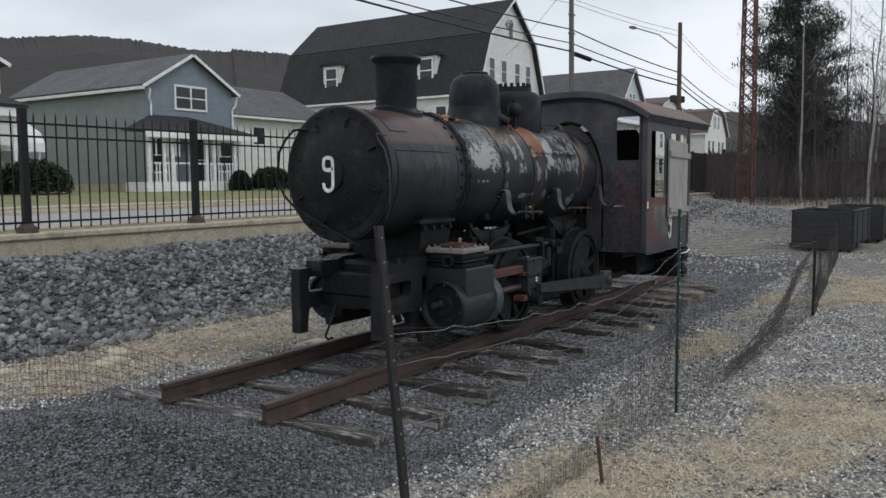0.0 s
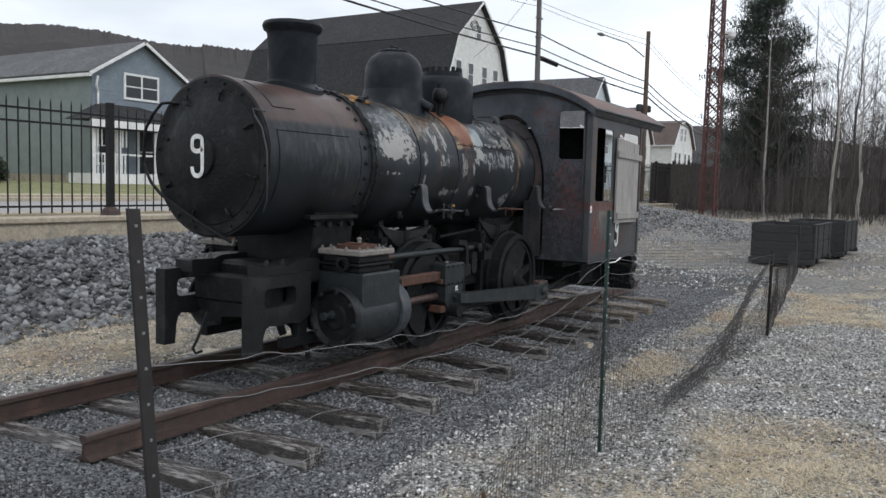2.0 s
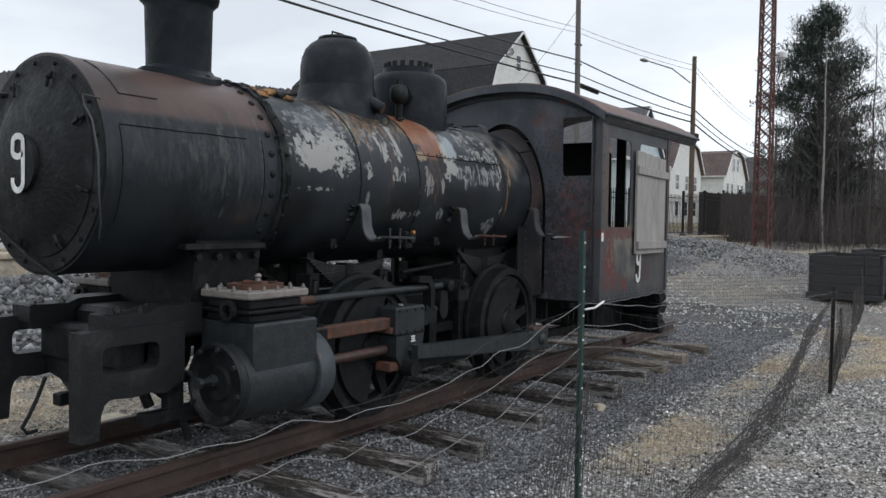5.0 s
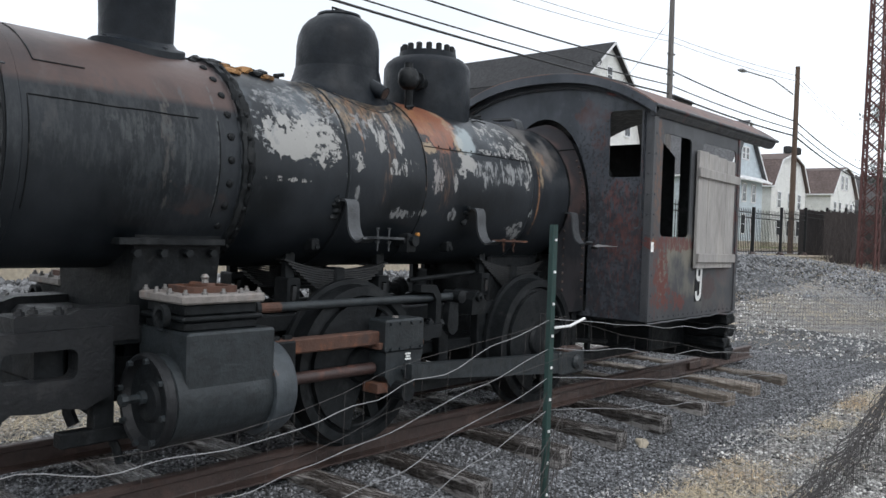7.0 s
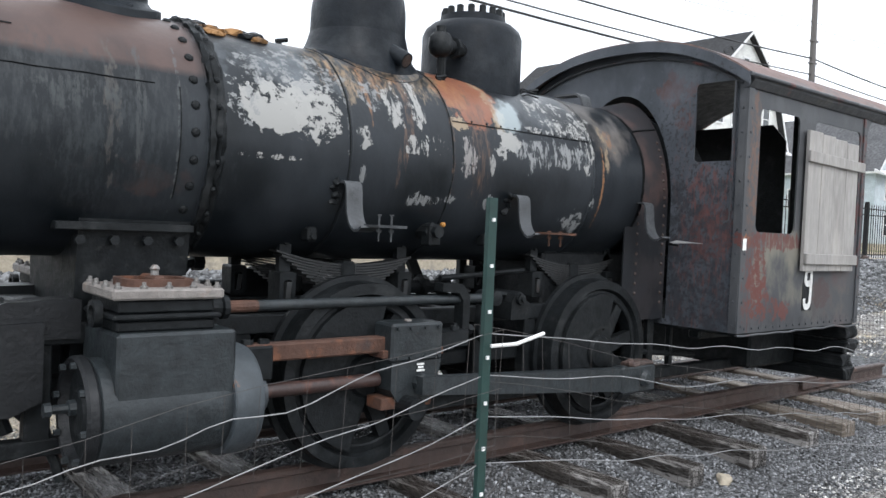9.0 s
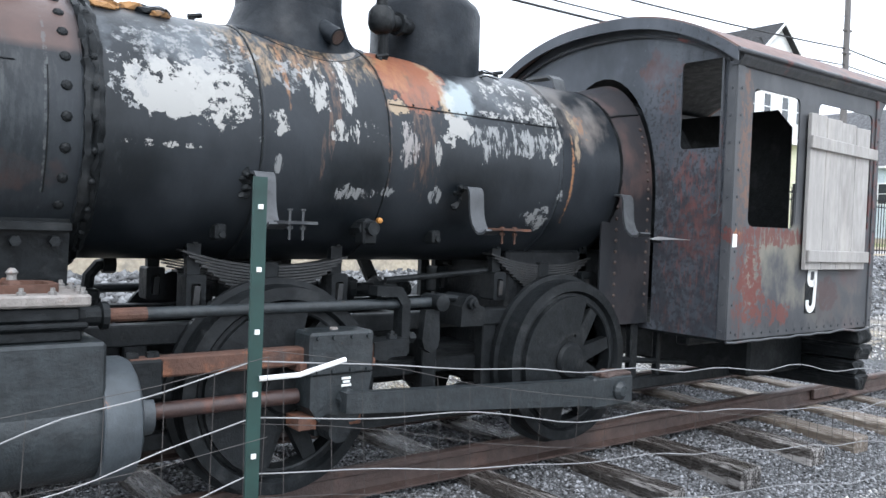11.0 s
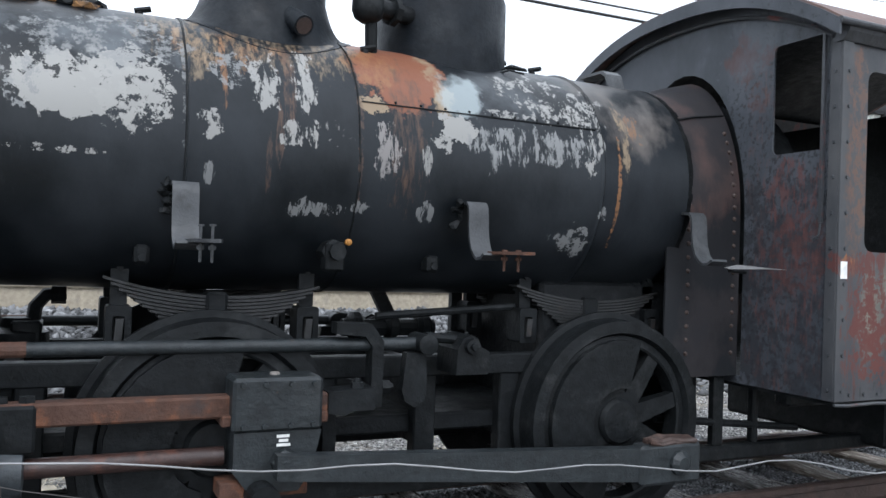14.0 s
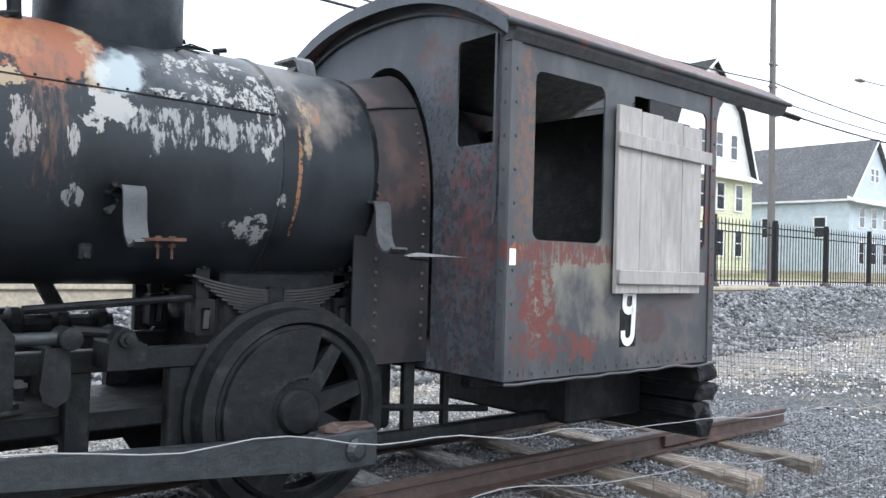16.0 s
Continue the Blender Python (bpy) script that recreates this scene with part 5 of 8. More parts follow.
    prism(bm, [(-2.52, 0.67), (-2.52, 0.58), (-0.95, 0.445), (-0.62, 0.43), (-0.62, 0.60), (-0.95, 0.59)], "y", yo - 0.03, yo + 0.03)
    main_rod = part("main_rod", bm, M_CYL, loco, "long grey main rod")
    bm = boxed((-0.92, yo - 0.045, 0.42), (-0.58, yo + 0.045, 0.60), 0.015)
    lathe(bm, (-0.71, yo, 0.515), (0, s, 0), [(0, 0.06), (0.06, 0.055), (0.08, 0.03)], 12)
    part("rod_end", bm, M_CYL, main_rod)
    bm = boxed((-0.87, yo - 0.04, 0.590), (-0.60, yo + 0.04, 0.622), 0.010)
    bmesh.ops.subdivide_edges(bm, edges=list(bm.edges), cuts=3, use_grid_fill=True)
    for v in bm.verts:
        v.co += Vector((0.02 * noise.noise(v.co * 30), 0.02 * noise.noise(v.co * 27 + Vector((4, 0, 0))), 0.022 * noise.noise(v.co * 24 + Vector((0, 5, 0)))))
    part("oil_cake", bm, M_RAIL, main_rod, "crust of rust on the rod end")
    # side rod behind
    ys = C + s * 0.70
    bm = prism(bmesh.new(), [(-2.62, 0.56), (-2.62, 0.47), (-0.65, 0.47), (-0.65, 0.56)], "y", ys - 0.025, ys + 0.025)
    part("side_rod", bm, M_BLACK, loco)
    # valve rod, yoke, rocker
    yv = C + s * 0.60
    part("valve_rod", rod(bmesh.new(), (-3.60, yv, 1.03), (-1.85, yv, 1.035), 0.026, 12), M_CYL, loco, "grey valve rod, rusty at one end", True)
    part("valve_rod_tip", rod(bmesh.new(), (-3.52, yv, 1.0302), (-3.33, yv, 1.0306), 0.0275, 12), M_RUST, loco)
    part("gland", lathe(bmesh.new(), (-3.60, yv, 1.03), (1, 0, 0), [(0, 0.06), (0.03, 0.06), (0.035, 0.04), (0.09, 0.04), (0.095, 0.055), (0.12, 0.055)], 12), M_BLACK, loco)
    bm = prism(bmesh.new(), [(-2.26, 1.125), (-2.115, 1.12), (-2.062, 1.05), (-2.062, 0.79), (-2.11, 0.79), (-2.11, 1.03), (-2.14, 1.07), (-2.26, 1.08)], "y", yv - 0.045, yv + 0.03)
    yoke = part("slide_bar_yoke", bm, M_BLACK, loco, "black yoke that carries the slide bar")
    part("yoke_foot", prism(bmesh.new(), [(-2.30, 0.865), (-2.112, 0.875), (-2.112, 0.79), (-2.20, 0.79), (-2.235, 0.772), (-2.30, 0.785)], "y", yv - 0.10, yv + 0.03), M_BLACK, yoke)
    part("yoke_nut", lathe(bmesh.new(), (-2.062, yv - 0.02, 0.865), (1, 0, 0), [(0, 0.032), (0.035, 0.03), (0.036, 0.018), (0.05, 0.016)], 6), M_BLACK, yoke)
    part("yoke_nut", lathe(bmesh.new(), (-2.17, yv - 0.05, 0.868), (0, 0, 1), [(0, 0.028), (0.025, 0.026), (0.026, 0.014), (0.04, 0.012)], 6), M_BLACK, yoke)
    # rocker: pin through the rod end and a drop arm that widens downward
    bm = lathe(bmesh.new(), (-1.875, yv - 0.07, 1.035), (0, 1, 0), [(0, 0.034), (0.004, 0.042), (0.15, 0.042)], 16)
    part("rocker_pin", bm, M_BLACK, loco, "", True)
    bm = prism(bmesh.new(), [(-1.955, 1.0), (-1.87, 1.0), (-1.862, 0.85), (-1.872, 0.805), (-1.915, 0.778), (-1.958, 0.805), (-1.972, 0.85)], "y", yv - 0.03, yv + 0.02)
    part("rocker_arm", bm, M_BLACK, loco)
    bm = prism(bmesh.new(), [(-1.735, 0.905), (-1.585, 0.905), (-1.58, 1.0), (-1.62, 1.02), (-1.635, 1.055), (-1.67, 1.072), (-1.705, 1.055), (-1.73, 1.01)], "y", yv - 0.04, yv + 0.16)
    lathe(bm, (-1.668, yv - 0.04, 1.025), (0, -1, 0), [(0, 0.034), (0.022, 0.03), (0.024, 0.016), (0.04, 0.014)], 12)
    part("rocker_box", bm, M_BLACK, loco)
    part("rocker_link", rod(bmesh.new(), (-1.85, yv + 0.03, 1.06), (-1.66, yv + 0.05, 1.04), 0.02, 8), M_BLACK, loco)

# ---- front beam and push posts ----
def push_post(y0, y1, xf, foot):
    """A heavy cut plate: a leg, a top bar and a lower bar round an open window."""
    poly = [(xf, 0.965), (-4.2, 0.975), (-4.2, 0.66), (-4.32, 0.605), (-4.42, 0.622), (-4.52, 0.612), (xf + 0.16, 0.625), (xf + 0.125, 0.60), (xf + 0.108, 0.55), (xf + 0.095, foot), (xf, foot)]
    bm = plate_with_holes(poly, [rect(xf + 0.115, 0.75, -4.36, 0.885, 0.035)], "y", y0, y1)
    return part("push_post", bm, M_POST, loco, "heavy black cut-plate push post")


near_post = push_post(0.555, 0.655, -4.80, 0.43)
far_post = push_post(1.465, 1.565, -4.765, 0.40)
for y0, y1, nuts in ((0.60, 0.78, False), (1.34, 1.52, True)):
    bm = prism(bmesh.new(), [(-4.62, 0.94), (-4.62, 1.028), (-4.60, 1.036), (-4.40, 1.03), (-4.33, 1.055), (-4.05, 1.06), (-4.05, 0.90), (-4.60, 0.90)], "y", y0, y1)
    sill = part("front_sill", bm, M_POST, loco, "black cast sill over the push post")
    for k in range(4):
        part("sill_nut", lathe(bmesh.new(), (-4.58 + 0.085 * k, (y0 + y1) / 2 + (0.03 if k % 2 else -0.04), 1.03), (0, 0, 1), [(0, 0.024), (0.022, 0.022), (0.023, 0.012), (0.036, 0.01)], 6), M_STUD if nuts else M_POST, sill)
part("front_beam", boxed((-4.50, 0.66, 0.72), (-4.36, 1.46, 0.93), 0.02), M_BLACK, loco, "black front beam")
bm = prism(bmesh.new(), [(0.66, 0.72), (1.46, 0.72), (1.40, 0.64), (1.22, 0.60), (1.0, 0.625), (0.80, 0.60), (0.70, 0.64)], "x", -4.48, -4.38)
part("front_apron", bm, M_BLACK, loco, "wavy cast apron below the beam")
bm = tube(bmesh.new(), [(-4.62, 1.18, 0.66), (-4.66, 1.19, 0.55), (-4.70, 1.20, 0.46), (-4.735, 1.205, 0.40), (-4.71, 1.20, 0.365), (-4.66, 1.19, 0.375)], 0.011, 8)
part("hook", bm, M_BLACK, loco, "thin bent iron hook", True)
part("front_casting", boxed((-4.36, C - 0.28, 0.70), (-4.05, C + 0.28, 1.02), 0.03), M_BLACK, loco)
for x, z in ((-4.32, 0.56), (-4.16, 0.50)):
    part("drain_pipe", tube(bmesh.new(), [(x, C - 0.30, 0.66), (x + 0.01, C - 0.31, z), (x + 0.03, C - 0.32, z - 0.06)], 0.03, 8), M_BLACK, loco, "", True)
part("waste_pipe", tube(bmesh.new(), [(-4.42, C - 0.26, 0.68), (-4.30, C - 0.30, 0.63), (-4.18, C - 0.36, 0.52), (-4.12, C - 0.40, 0.38), (-4.10, C - 0.41, 0.30)], 0.022, 8), M_BLACK, loco, "", True)

# ---- cab ----
CAB_X0, CAB_X1, CAB_Y0, CAB_Y1 = 0.0, 1.83, 0.0, 2.12
Z0, ZE, ZR = 0.79, 2.52, 2.84
cab = part("cab", boxed((0.02, CAB_Y0 + 0.02, Z0 - 0.02), (CAB_X1, CAB_Y1 - 0.02, Z0 + 0.03)), M_BLACK, loco, "rusty grey sheet-iron cab")


def roof_z(y, lift=0.0):
    u = (y - C) / 1.06
    return ZE + lift + (ZR - ZE) * (1 - abs(u) ** 2.4)


side = rect(CAB_X0, Z0, CAB_X1, ZE)
for y0, y1 in ((CAB_Y0, CAB_Y0 + 0.012), (CAB_Y1 - 0.012, CAB_Y1)):
    bm = plate_with_holes(side, [rect(0.175, 1.49, 0.73, 2.345, 0.05), rect(0.97, 1.49, 1.74, 2.345, 0.05)], "y", y0, y1)
    part("side_panel", bm, M_CABSIDE, cab, "grey cab side with red primer patches")
arch = [(CAB_Y0, Z0)] + [(CAB_Y1, Z0)] + [(CAB_Y1 - (CAB_Y1 - CAB_Y0) * i / 20, roof_z(CAB_Y1 - (CAB_Y1 - CAB_Y0) * i / 20)) for i in range(21)]
boiler_hole = [(C + 0.49 * math.cos(math.pi * i / 20), 1.65 + 0.85 * math.sin(math.pi * i / 20)) for i in range(21)] + [(C - 0.49, 0.83), (C + 0.49, 0.83)]
bm = plate_with_holes(arch, [rect(0.09, 1.97, 0.40, 2.52, 0.03), rect(2 * C - 0.40, 1.97, 2 * C - 0.09, 2.52, 0.03), boiler_hole], "x", 0.0, 0.012)
part("front_panel", bm, M_CABFRONT, cab, "grey arched cab front with red primer")
bm = prism(bmesh.new(), [(0.66, Z0), (CAB_Y1, Z0), (CAB_Y1, 2.47), (0.80, 2.47), (0.67, 2.32)], "x", CAB_X1 - 0.012, CAB_X1)
part("rear_panel", bm, M_BLACK, cab, "dark rear sheet, open above and beside")
part("rear_post", boxed((CAB_X1 - 0.03, 0.49, Z0), (CAB_X1, 0.60, 2.78), 0.004), M_BLACK, cab)
# narrow-waisted firebox wrapper between the torn boiler jacket and the cab front
def arch_line(hw, top, spring=1.65, foot=0.83, n=24):
    return [(C + hw, foot)] + [(C + hw * math.cos(math.pi * i / n), spring + (top - spring) * math.sin(math.pi * i / n)) for i in range(n + 1)] + [(C - hw, foot)]


bm = bmesh.new()
rows = [[bm.verts.new((x, *p)) for p in arch_line(hw, top)] for x, hw, top in ((-0.50, 0.475, 2.28), (-0.40, 0.475, 2.32), (-0.22, 0.468, 2.39), (0.0, 0.462, 2.45))]
for a, b in zip(rows, rows[1:]):
    for i in range(len(a) - 1):
        bm.faces.new((a[i], a[i + 1], b[i + 1], b[i]))
bmesh.ops.recalc_face_normals(bm, faces=bm.faces)
bmesh.ops.solidify(bm, geom=list(bm.faces), thickness=0.012)
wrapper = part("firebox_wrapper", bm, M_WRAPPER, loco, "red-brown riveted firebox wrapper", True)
spots = []
for x, hw, top, lo in ((-0.045, 0.463, 2.437, 6), (-0.36, 0.474, 2.336, 0)):
    line = arch_line(hw, top, n=40)[21:]
    spots += [((x, p[0], p[1]), (0, p[0] - C, 0.6 * (p[1] - 1.65))) for p in line[lo * 2:-1]]
    spots += [((x, C - hw, 1.58 - 0.07 * k), (0, -1, 0)) for k in range(10)]
repeats("rivet", lathe(bmesh.new(), (0, 0, 0), (0, 0, 1), [(-0.004, 0.014), (0.006, 0.011), (0.01, 0.005)], 6), M_RAIL, wrapper, spots)
part("wrapper_seam", tube(bmesh.new(), [(-0.40, C - 0.335, 2.168 - 0.02), (-0.22, C - 0.33, 2.19), (-0.01, C - 0.325, 2.22)], 0.006, 5), M_BLACK, wrapper)
# torn edge of the boiler jacket
bm = bmesh.new()
for k in range(90):
    a = 2 * math.pi * k / 90
    w = 0.02 + 0.035 * abs(noise.noise(Vector((math.cos(a) * 9, math.sin(a) * 9, 3))))
    a2 = 2 * math.pi * (k + 1) / 90
    vs = [bm.verts.new((-0.45 + dx, C + (RB + r) * math.cos(t), ZB + (RB + r) * math.sin(t))) for dx, t, r in ((0, a, -0.005), (0, a2, -0.005), (w, a2, -0.002), (w, a, -0.002))]
    bm.faces.new(vs)
bmesh.ops.solidify(bm, geom=list(bm.faces), thickness=0.006)
part("jacket_edge", bm, M_BLACK, boiler, "torn crusted edge of the boiler jacket")
bracket(-0.43, 1.655, 0.05)
bm = prism(bmesh.new(), [(-0.42, 1.392), (-0.34, 1.408), (-0.22, 1.402), (-0.02, 1.392), (-0.18, 1.391), (-0.40, 1.386)], "y", C - RB - 0.23, C - RB - 0.215)
part("torn_strip", bm, M_WIRE, boiler, "pale splintered metal strip")
part("strip_hook", tube(bmesh.new(), [(-0.36, C - RB - 0.21, 1.39), (-0.33, C - RB - 0.16, 1.38), (-0.2, C - RB - 0.13, 1.375)], 0.011, 6), M_BLACK, boiler)
# corner angle irons, window beading, belt strip
for lo, hi in (((-0.012, -0.012, Z0), (0.06, 0.0, ZE)), ((-0.012, 0.0, Z0), (0.0, 0.06, ZE)), ((CAB_X1 - 0.05, -0.012, Z0), (CAB_X1 + 0.01, 0.0, ZE))):
    part("corner_angle", boxed(lo, hi, 0.003), M_CABSIDE, cab)
spots = []
for i in range(11):
    z = Z0 + 0.05 + i * 0.165
    spots += [((0.03, -0.012, z), (0, -1, 0)), ((-0.012, 0.03, z), (-1, 0, 0)), ((CAB_X1 - 0.02, -0.012, z), (0, -1, 0))]
spots += [((0.1 + i * 0.098, 0.0, Z0 + 0.03), (0, -1, 0)) for i in range(18)]
repeats("rivet", lathe(bmesh.new(), (0, 0, 0), (0, 0, 1), [(0, 0.010), (0.006, 0.008)], 6), M_CAB, cab, spots)
bm = bmesh.new()
box(bm, (-0.03, 0.075, 1.62), (-0.012, 0.09, 2.52))
tube(bm, [(-0.02, 0.085, 1.62), (-0.022, 0.09, 1.56), (-0.03, 0.12, 1.54)], 0.006, 6)
part("window_stop", bm, M_CAB, cab)
part("corner_tag", boxed((0.004, -0.016, 1.36), (0.045, -0.012, 1.44)), M_WHITE, cab, "torn white tag on the corner")
# roof: arched sheet with a curled eave
bm = bmesh.new()
outer_r = [(C + (CAB_Y1 - C + 0.06) * u, ZE + 0.03 + (ZR - ZE + 0.01) * (1 - abs(u) ** 2.4)) for u in [-1 + i / 12 for i in range(25)]]
inner_r = [(y, z - 0.025) for y, z in outer_r][::-1]
prism(bm, outer_r + inner_r, "x", -0.09, CAB_X1 + 0.86)
part("roof", bm, material("rusty_roof_sheet", (0.16, 0.10, 0.085), 0.7, 0.0, [((0.10, 0.10, 0.105), 2, 0.5, 0.12, 0.9), ((0.26, 0.13, 0.09), 5, 0.58, 0.1, 0.7)], 0.25, 30), cab, "rusty arched sheet-iron roof with an overhang", True)
# black sheet added under the roof to stand in for shade inside the cab
shade_arc = [(y, z - 0.028) for y, z in outer_r if CAB_Y0 < y < CAB_Y1]
part("roof_lining", prism(bmesh.new(), shade_arc + [(y, z - 0.012) for y, z in shade_arc][::-1], "x", 0.02, CAB_X1 + 0.8), M_BLACK, cab, "black sheet added under the roof for interior shade")
for y in (CAB_Y0 - 0.06, CAB_Y1 + 0.06):
    bm = rod(bmesh.new(), (-0.10, y, ZE + 0.012), (CAB_X1 + 0.87, y, ZE + 0.016), 0.016, 10)
    part("eave_roll", bm, M_CAB, cab, "", True)
for y in (CAB_Y0, CAB_Y1):
    s = 1 if y < C else -1
    bm = prism(bmesh.new(), [(y - s * 0.055, ZE + 0.012), (y - s * 0.045, ZE - 0.02), (y - s * 0.016, ZE - 0.06), (y + s * 0.03, ZE - 0.06), (y + s * 0.10, ZE + 0.06)], "x", -0.02, CAB_X1 + 0.84)
    part("eave_board", bm, M_CAB, cab)
bm = bmesh.new()
arc_pts = [(y, z - 0.03) for y, z in outer_r if CAB_Y0 < y < CAB_Y1]
tube(bm, [(-0.02, y, z - 0.09) for y, z in arc_pts], 0.012, 6)
part("arch_bead", bm, M_CAB, cab)
rim = [(y, z - 0.012) for y, z in outer_r] + [(y, z - 0.085) for y, z in outer_r[::-1]]
part("roof_front_lip", prism(bmesh.new(), rim, "x", -0.105, -0.092), M_CABFRONT, cab, "grey sheet lip along the roof front")
bm = tube(bmesh.new(), [(-0.015 + 0.09 * k, -0.012 + 0.008 * noise.noise(Vector((k * 0.7, 3, 0))), Z0 - 0.012 + 0.02 * noise.noise(Vector((k * 0.35, 0, 1)))) for k in range(22)], 0.008, 5)
part("bent_hem", bm, M_CABSIDE, cab, "bent hem along the foot of the cab side")
knee = [(CAB_X1 - 0.03, ZE - 0.02), (CAB_X1 + 0.20, ZE - 0.02), (CAB_X1 + 0.11, ZE - 0.055), (CAB_X1 + 0.05, ZE - 0.12), (CAB_X1 + 0.015, ZE - 0.22), (CAB_X1 + 0.005, ZE - 0.36), (CAB_X1 - 0.03, ZE - 0.36)]
part("roof_knee", prism(bmesh.new(), knee, "y", CAB_Y0 - 0.004, CAB_Y0 + 0.01), M_CABSIDE, cab)
# weathered board shutter over the second side window
sh = part("shutter", boxed((0.84, -0.055, 1.30), (0.845, -0.05, 1.31)), M_WOODGREY, cab, "grey weathered board shutter")
for i in range(4):
    x0 = 0.80 + i * 0.205
    top = 2.26 - 0.012 * i
    part("board", boxed((x0, -0.045 - 0.002 * (i % 2), 1.22), (x0 + 0.202, -0.018, top), 0.003), M_WOODGREY, sh)
for z, x0, x1 in ((2.06, 0.78, 1.70), (1.31, 0.80, 1.64)):
    bm = boxed((x0, -0.07, z - 0.035), (x1, -0.047, z + 0.045), 0.004)
    for v in bm.verts:
        v.co.z += 0.01 * noise.noise(v.co * 5) - 0.012 * (v.co.x - x0)
    part("batten", bm, M_WOODGREY, sh)
# small 9 on the cab side, on a dark square
part("number_ground", boxed((0.90, -0.003, 0.92), (1.045, 0.0, 1.13)), M_BLACK, cab, "dark painted panel")
figure("number_figure", 0.285, 0.155, pose(0.97, -0.006, 1.083, 90, 0, 0) @ Matrix.Diagonal((0.82, 1, 1, 1)), M_WHITE, cab, 0.06)
# inside the cab: backhead and a leaning dark sheet
bm = lathe(bmesh.new(), (0.02, C, ZB), (1, 0, 0), [(0, RB), (0.30, RB), (0.33, RB - 0.03)], 32)
part("backhead", bm, M_BLACK, loco, "", True)
# under the cab: beams and stacked blocks
for y in (0.34, 2 * C - 0.44):
    part("cab_sill_beam", boxed((0.1, y, 0.70), (CAB_X1 - 0.1, y + 0.10, 0.77), 0.015), M_BLACK, loco)
part("under_frame", boxed((1.0, 0.45, 0.40), (1.75, 2 * C - 0.45, 0.70), 0.02), M_BLACK, loco)
for i, z in enumerate((0.70, 0.58, 0.46, 0.35)):
    bm = boxed((1.76 + 0.01 * (i % 2), 0.05 - 0.02 * (i % 2), z - 0.05), (1.97 - 0.015 * i, 2 * C - 0.05, z + 0.06), 0.015)
    bmesh.ops.subdivide_edges(bm, edges=list(bm.edges), cuts=3, use_grid_fill=True)
    for v in bm.verts:
        v.co += Vector((0.05 * noise.noise(v.co * 14), 0.05 * noise.noise(v.co * 11 + Vector((3, 0, 0))), 0.02 * noise.noise(v.co * 9)))
    part("buffer_timber", bm, M_BLACK, loco, "charred rear timber")
part("drag_link", rod(bmesh.new(), (-0.5, C - 0.42, 0.62), (0.5, C - 0.42, 0.52), 0.02, 8), M_BLACK, loco)
part("rear_frame_bar", boxed((-0.5, C - 0.45, 0.38), (1.6, C - 0.38, 0.46), 0.01), M_BLACK, loco)
for xa, xb, zt in ((-0.12, -0.05, 0.83), (0.16, 0.20, 0.80)):
    part("frame_hanger", boxed((xa, C - 0.44, 0.455), (xb, C - 0.385, zt), 0.01), M_BLACK, loco)

# ---- houses across the street ----
def window(house, x, z, w, h, y, lights=1, wall="front", mat=None):
    """A framed sash window; wall front faces the street, side faces the yard."""
    def q(a, b, c, d, e, f):
        return ((a, y - d, e), (b, y - c, f)) if wall == "front" else ((y - d, a, e), (y - c, b, f))
    axis, near, far = ("y", y - 0.07, y + 0.01) if wall == "front" else ("x", y - 0.07, y + 0.01)
    bm = plate_with_holes(rect(x - w / 2 - 0.1, z - h / 2 - 0.1, x + w / 2 + 0.1, z + h / 2 + 0.1), [rect(x - w / 2, z - h / 2, x + w / 2, z + h / 2)], axis, near, far)
    win = part("window", bm, M_TRIM, house, "white-framed window")
    lo, hi = q(x - w / 2, x + w / 2, 0.035, 0.068, z - 0.025, z + 0.025)
    part("meeting_rail", boxed(lo, hi), M_TRIM, win)
    for k in range(1, lights):
        xm = x - w / 2 + w * k / lights
        lo, hi = q(xm - 0.04, xm + 0.04, 0.035, 0.066, z - h / 2, z + h / 2)
        part("mullion", boxed(lo, hi), M_TRIM, win)
    lo, hi = q(x - w / 2, x + w / 2, 0.0, 0.045, z - h / 2, z + h / 2)
    part("pane", boxed(lo, hi), M_GLASS, win)
    return win


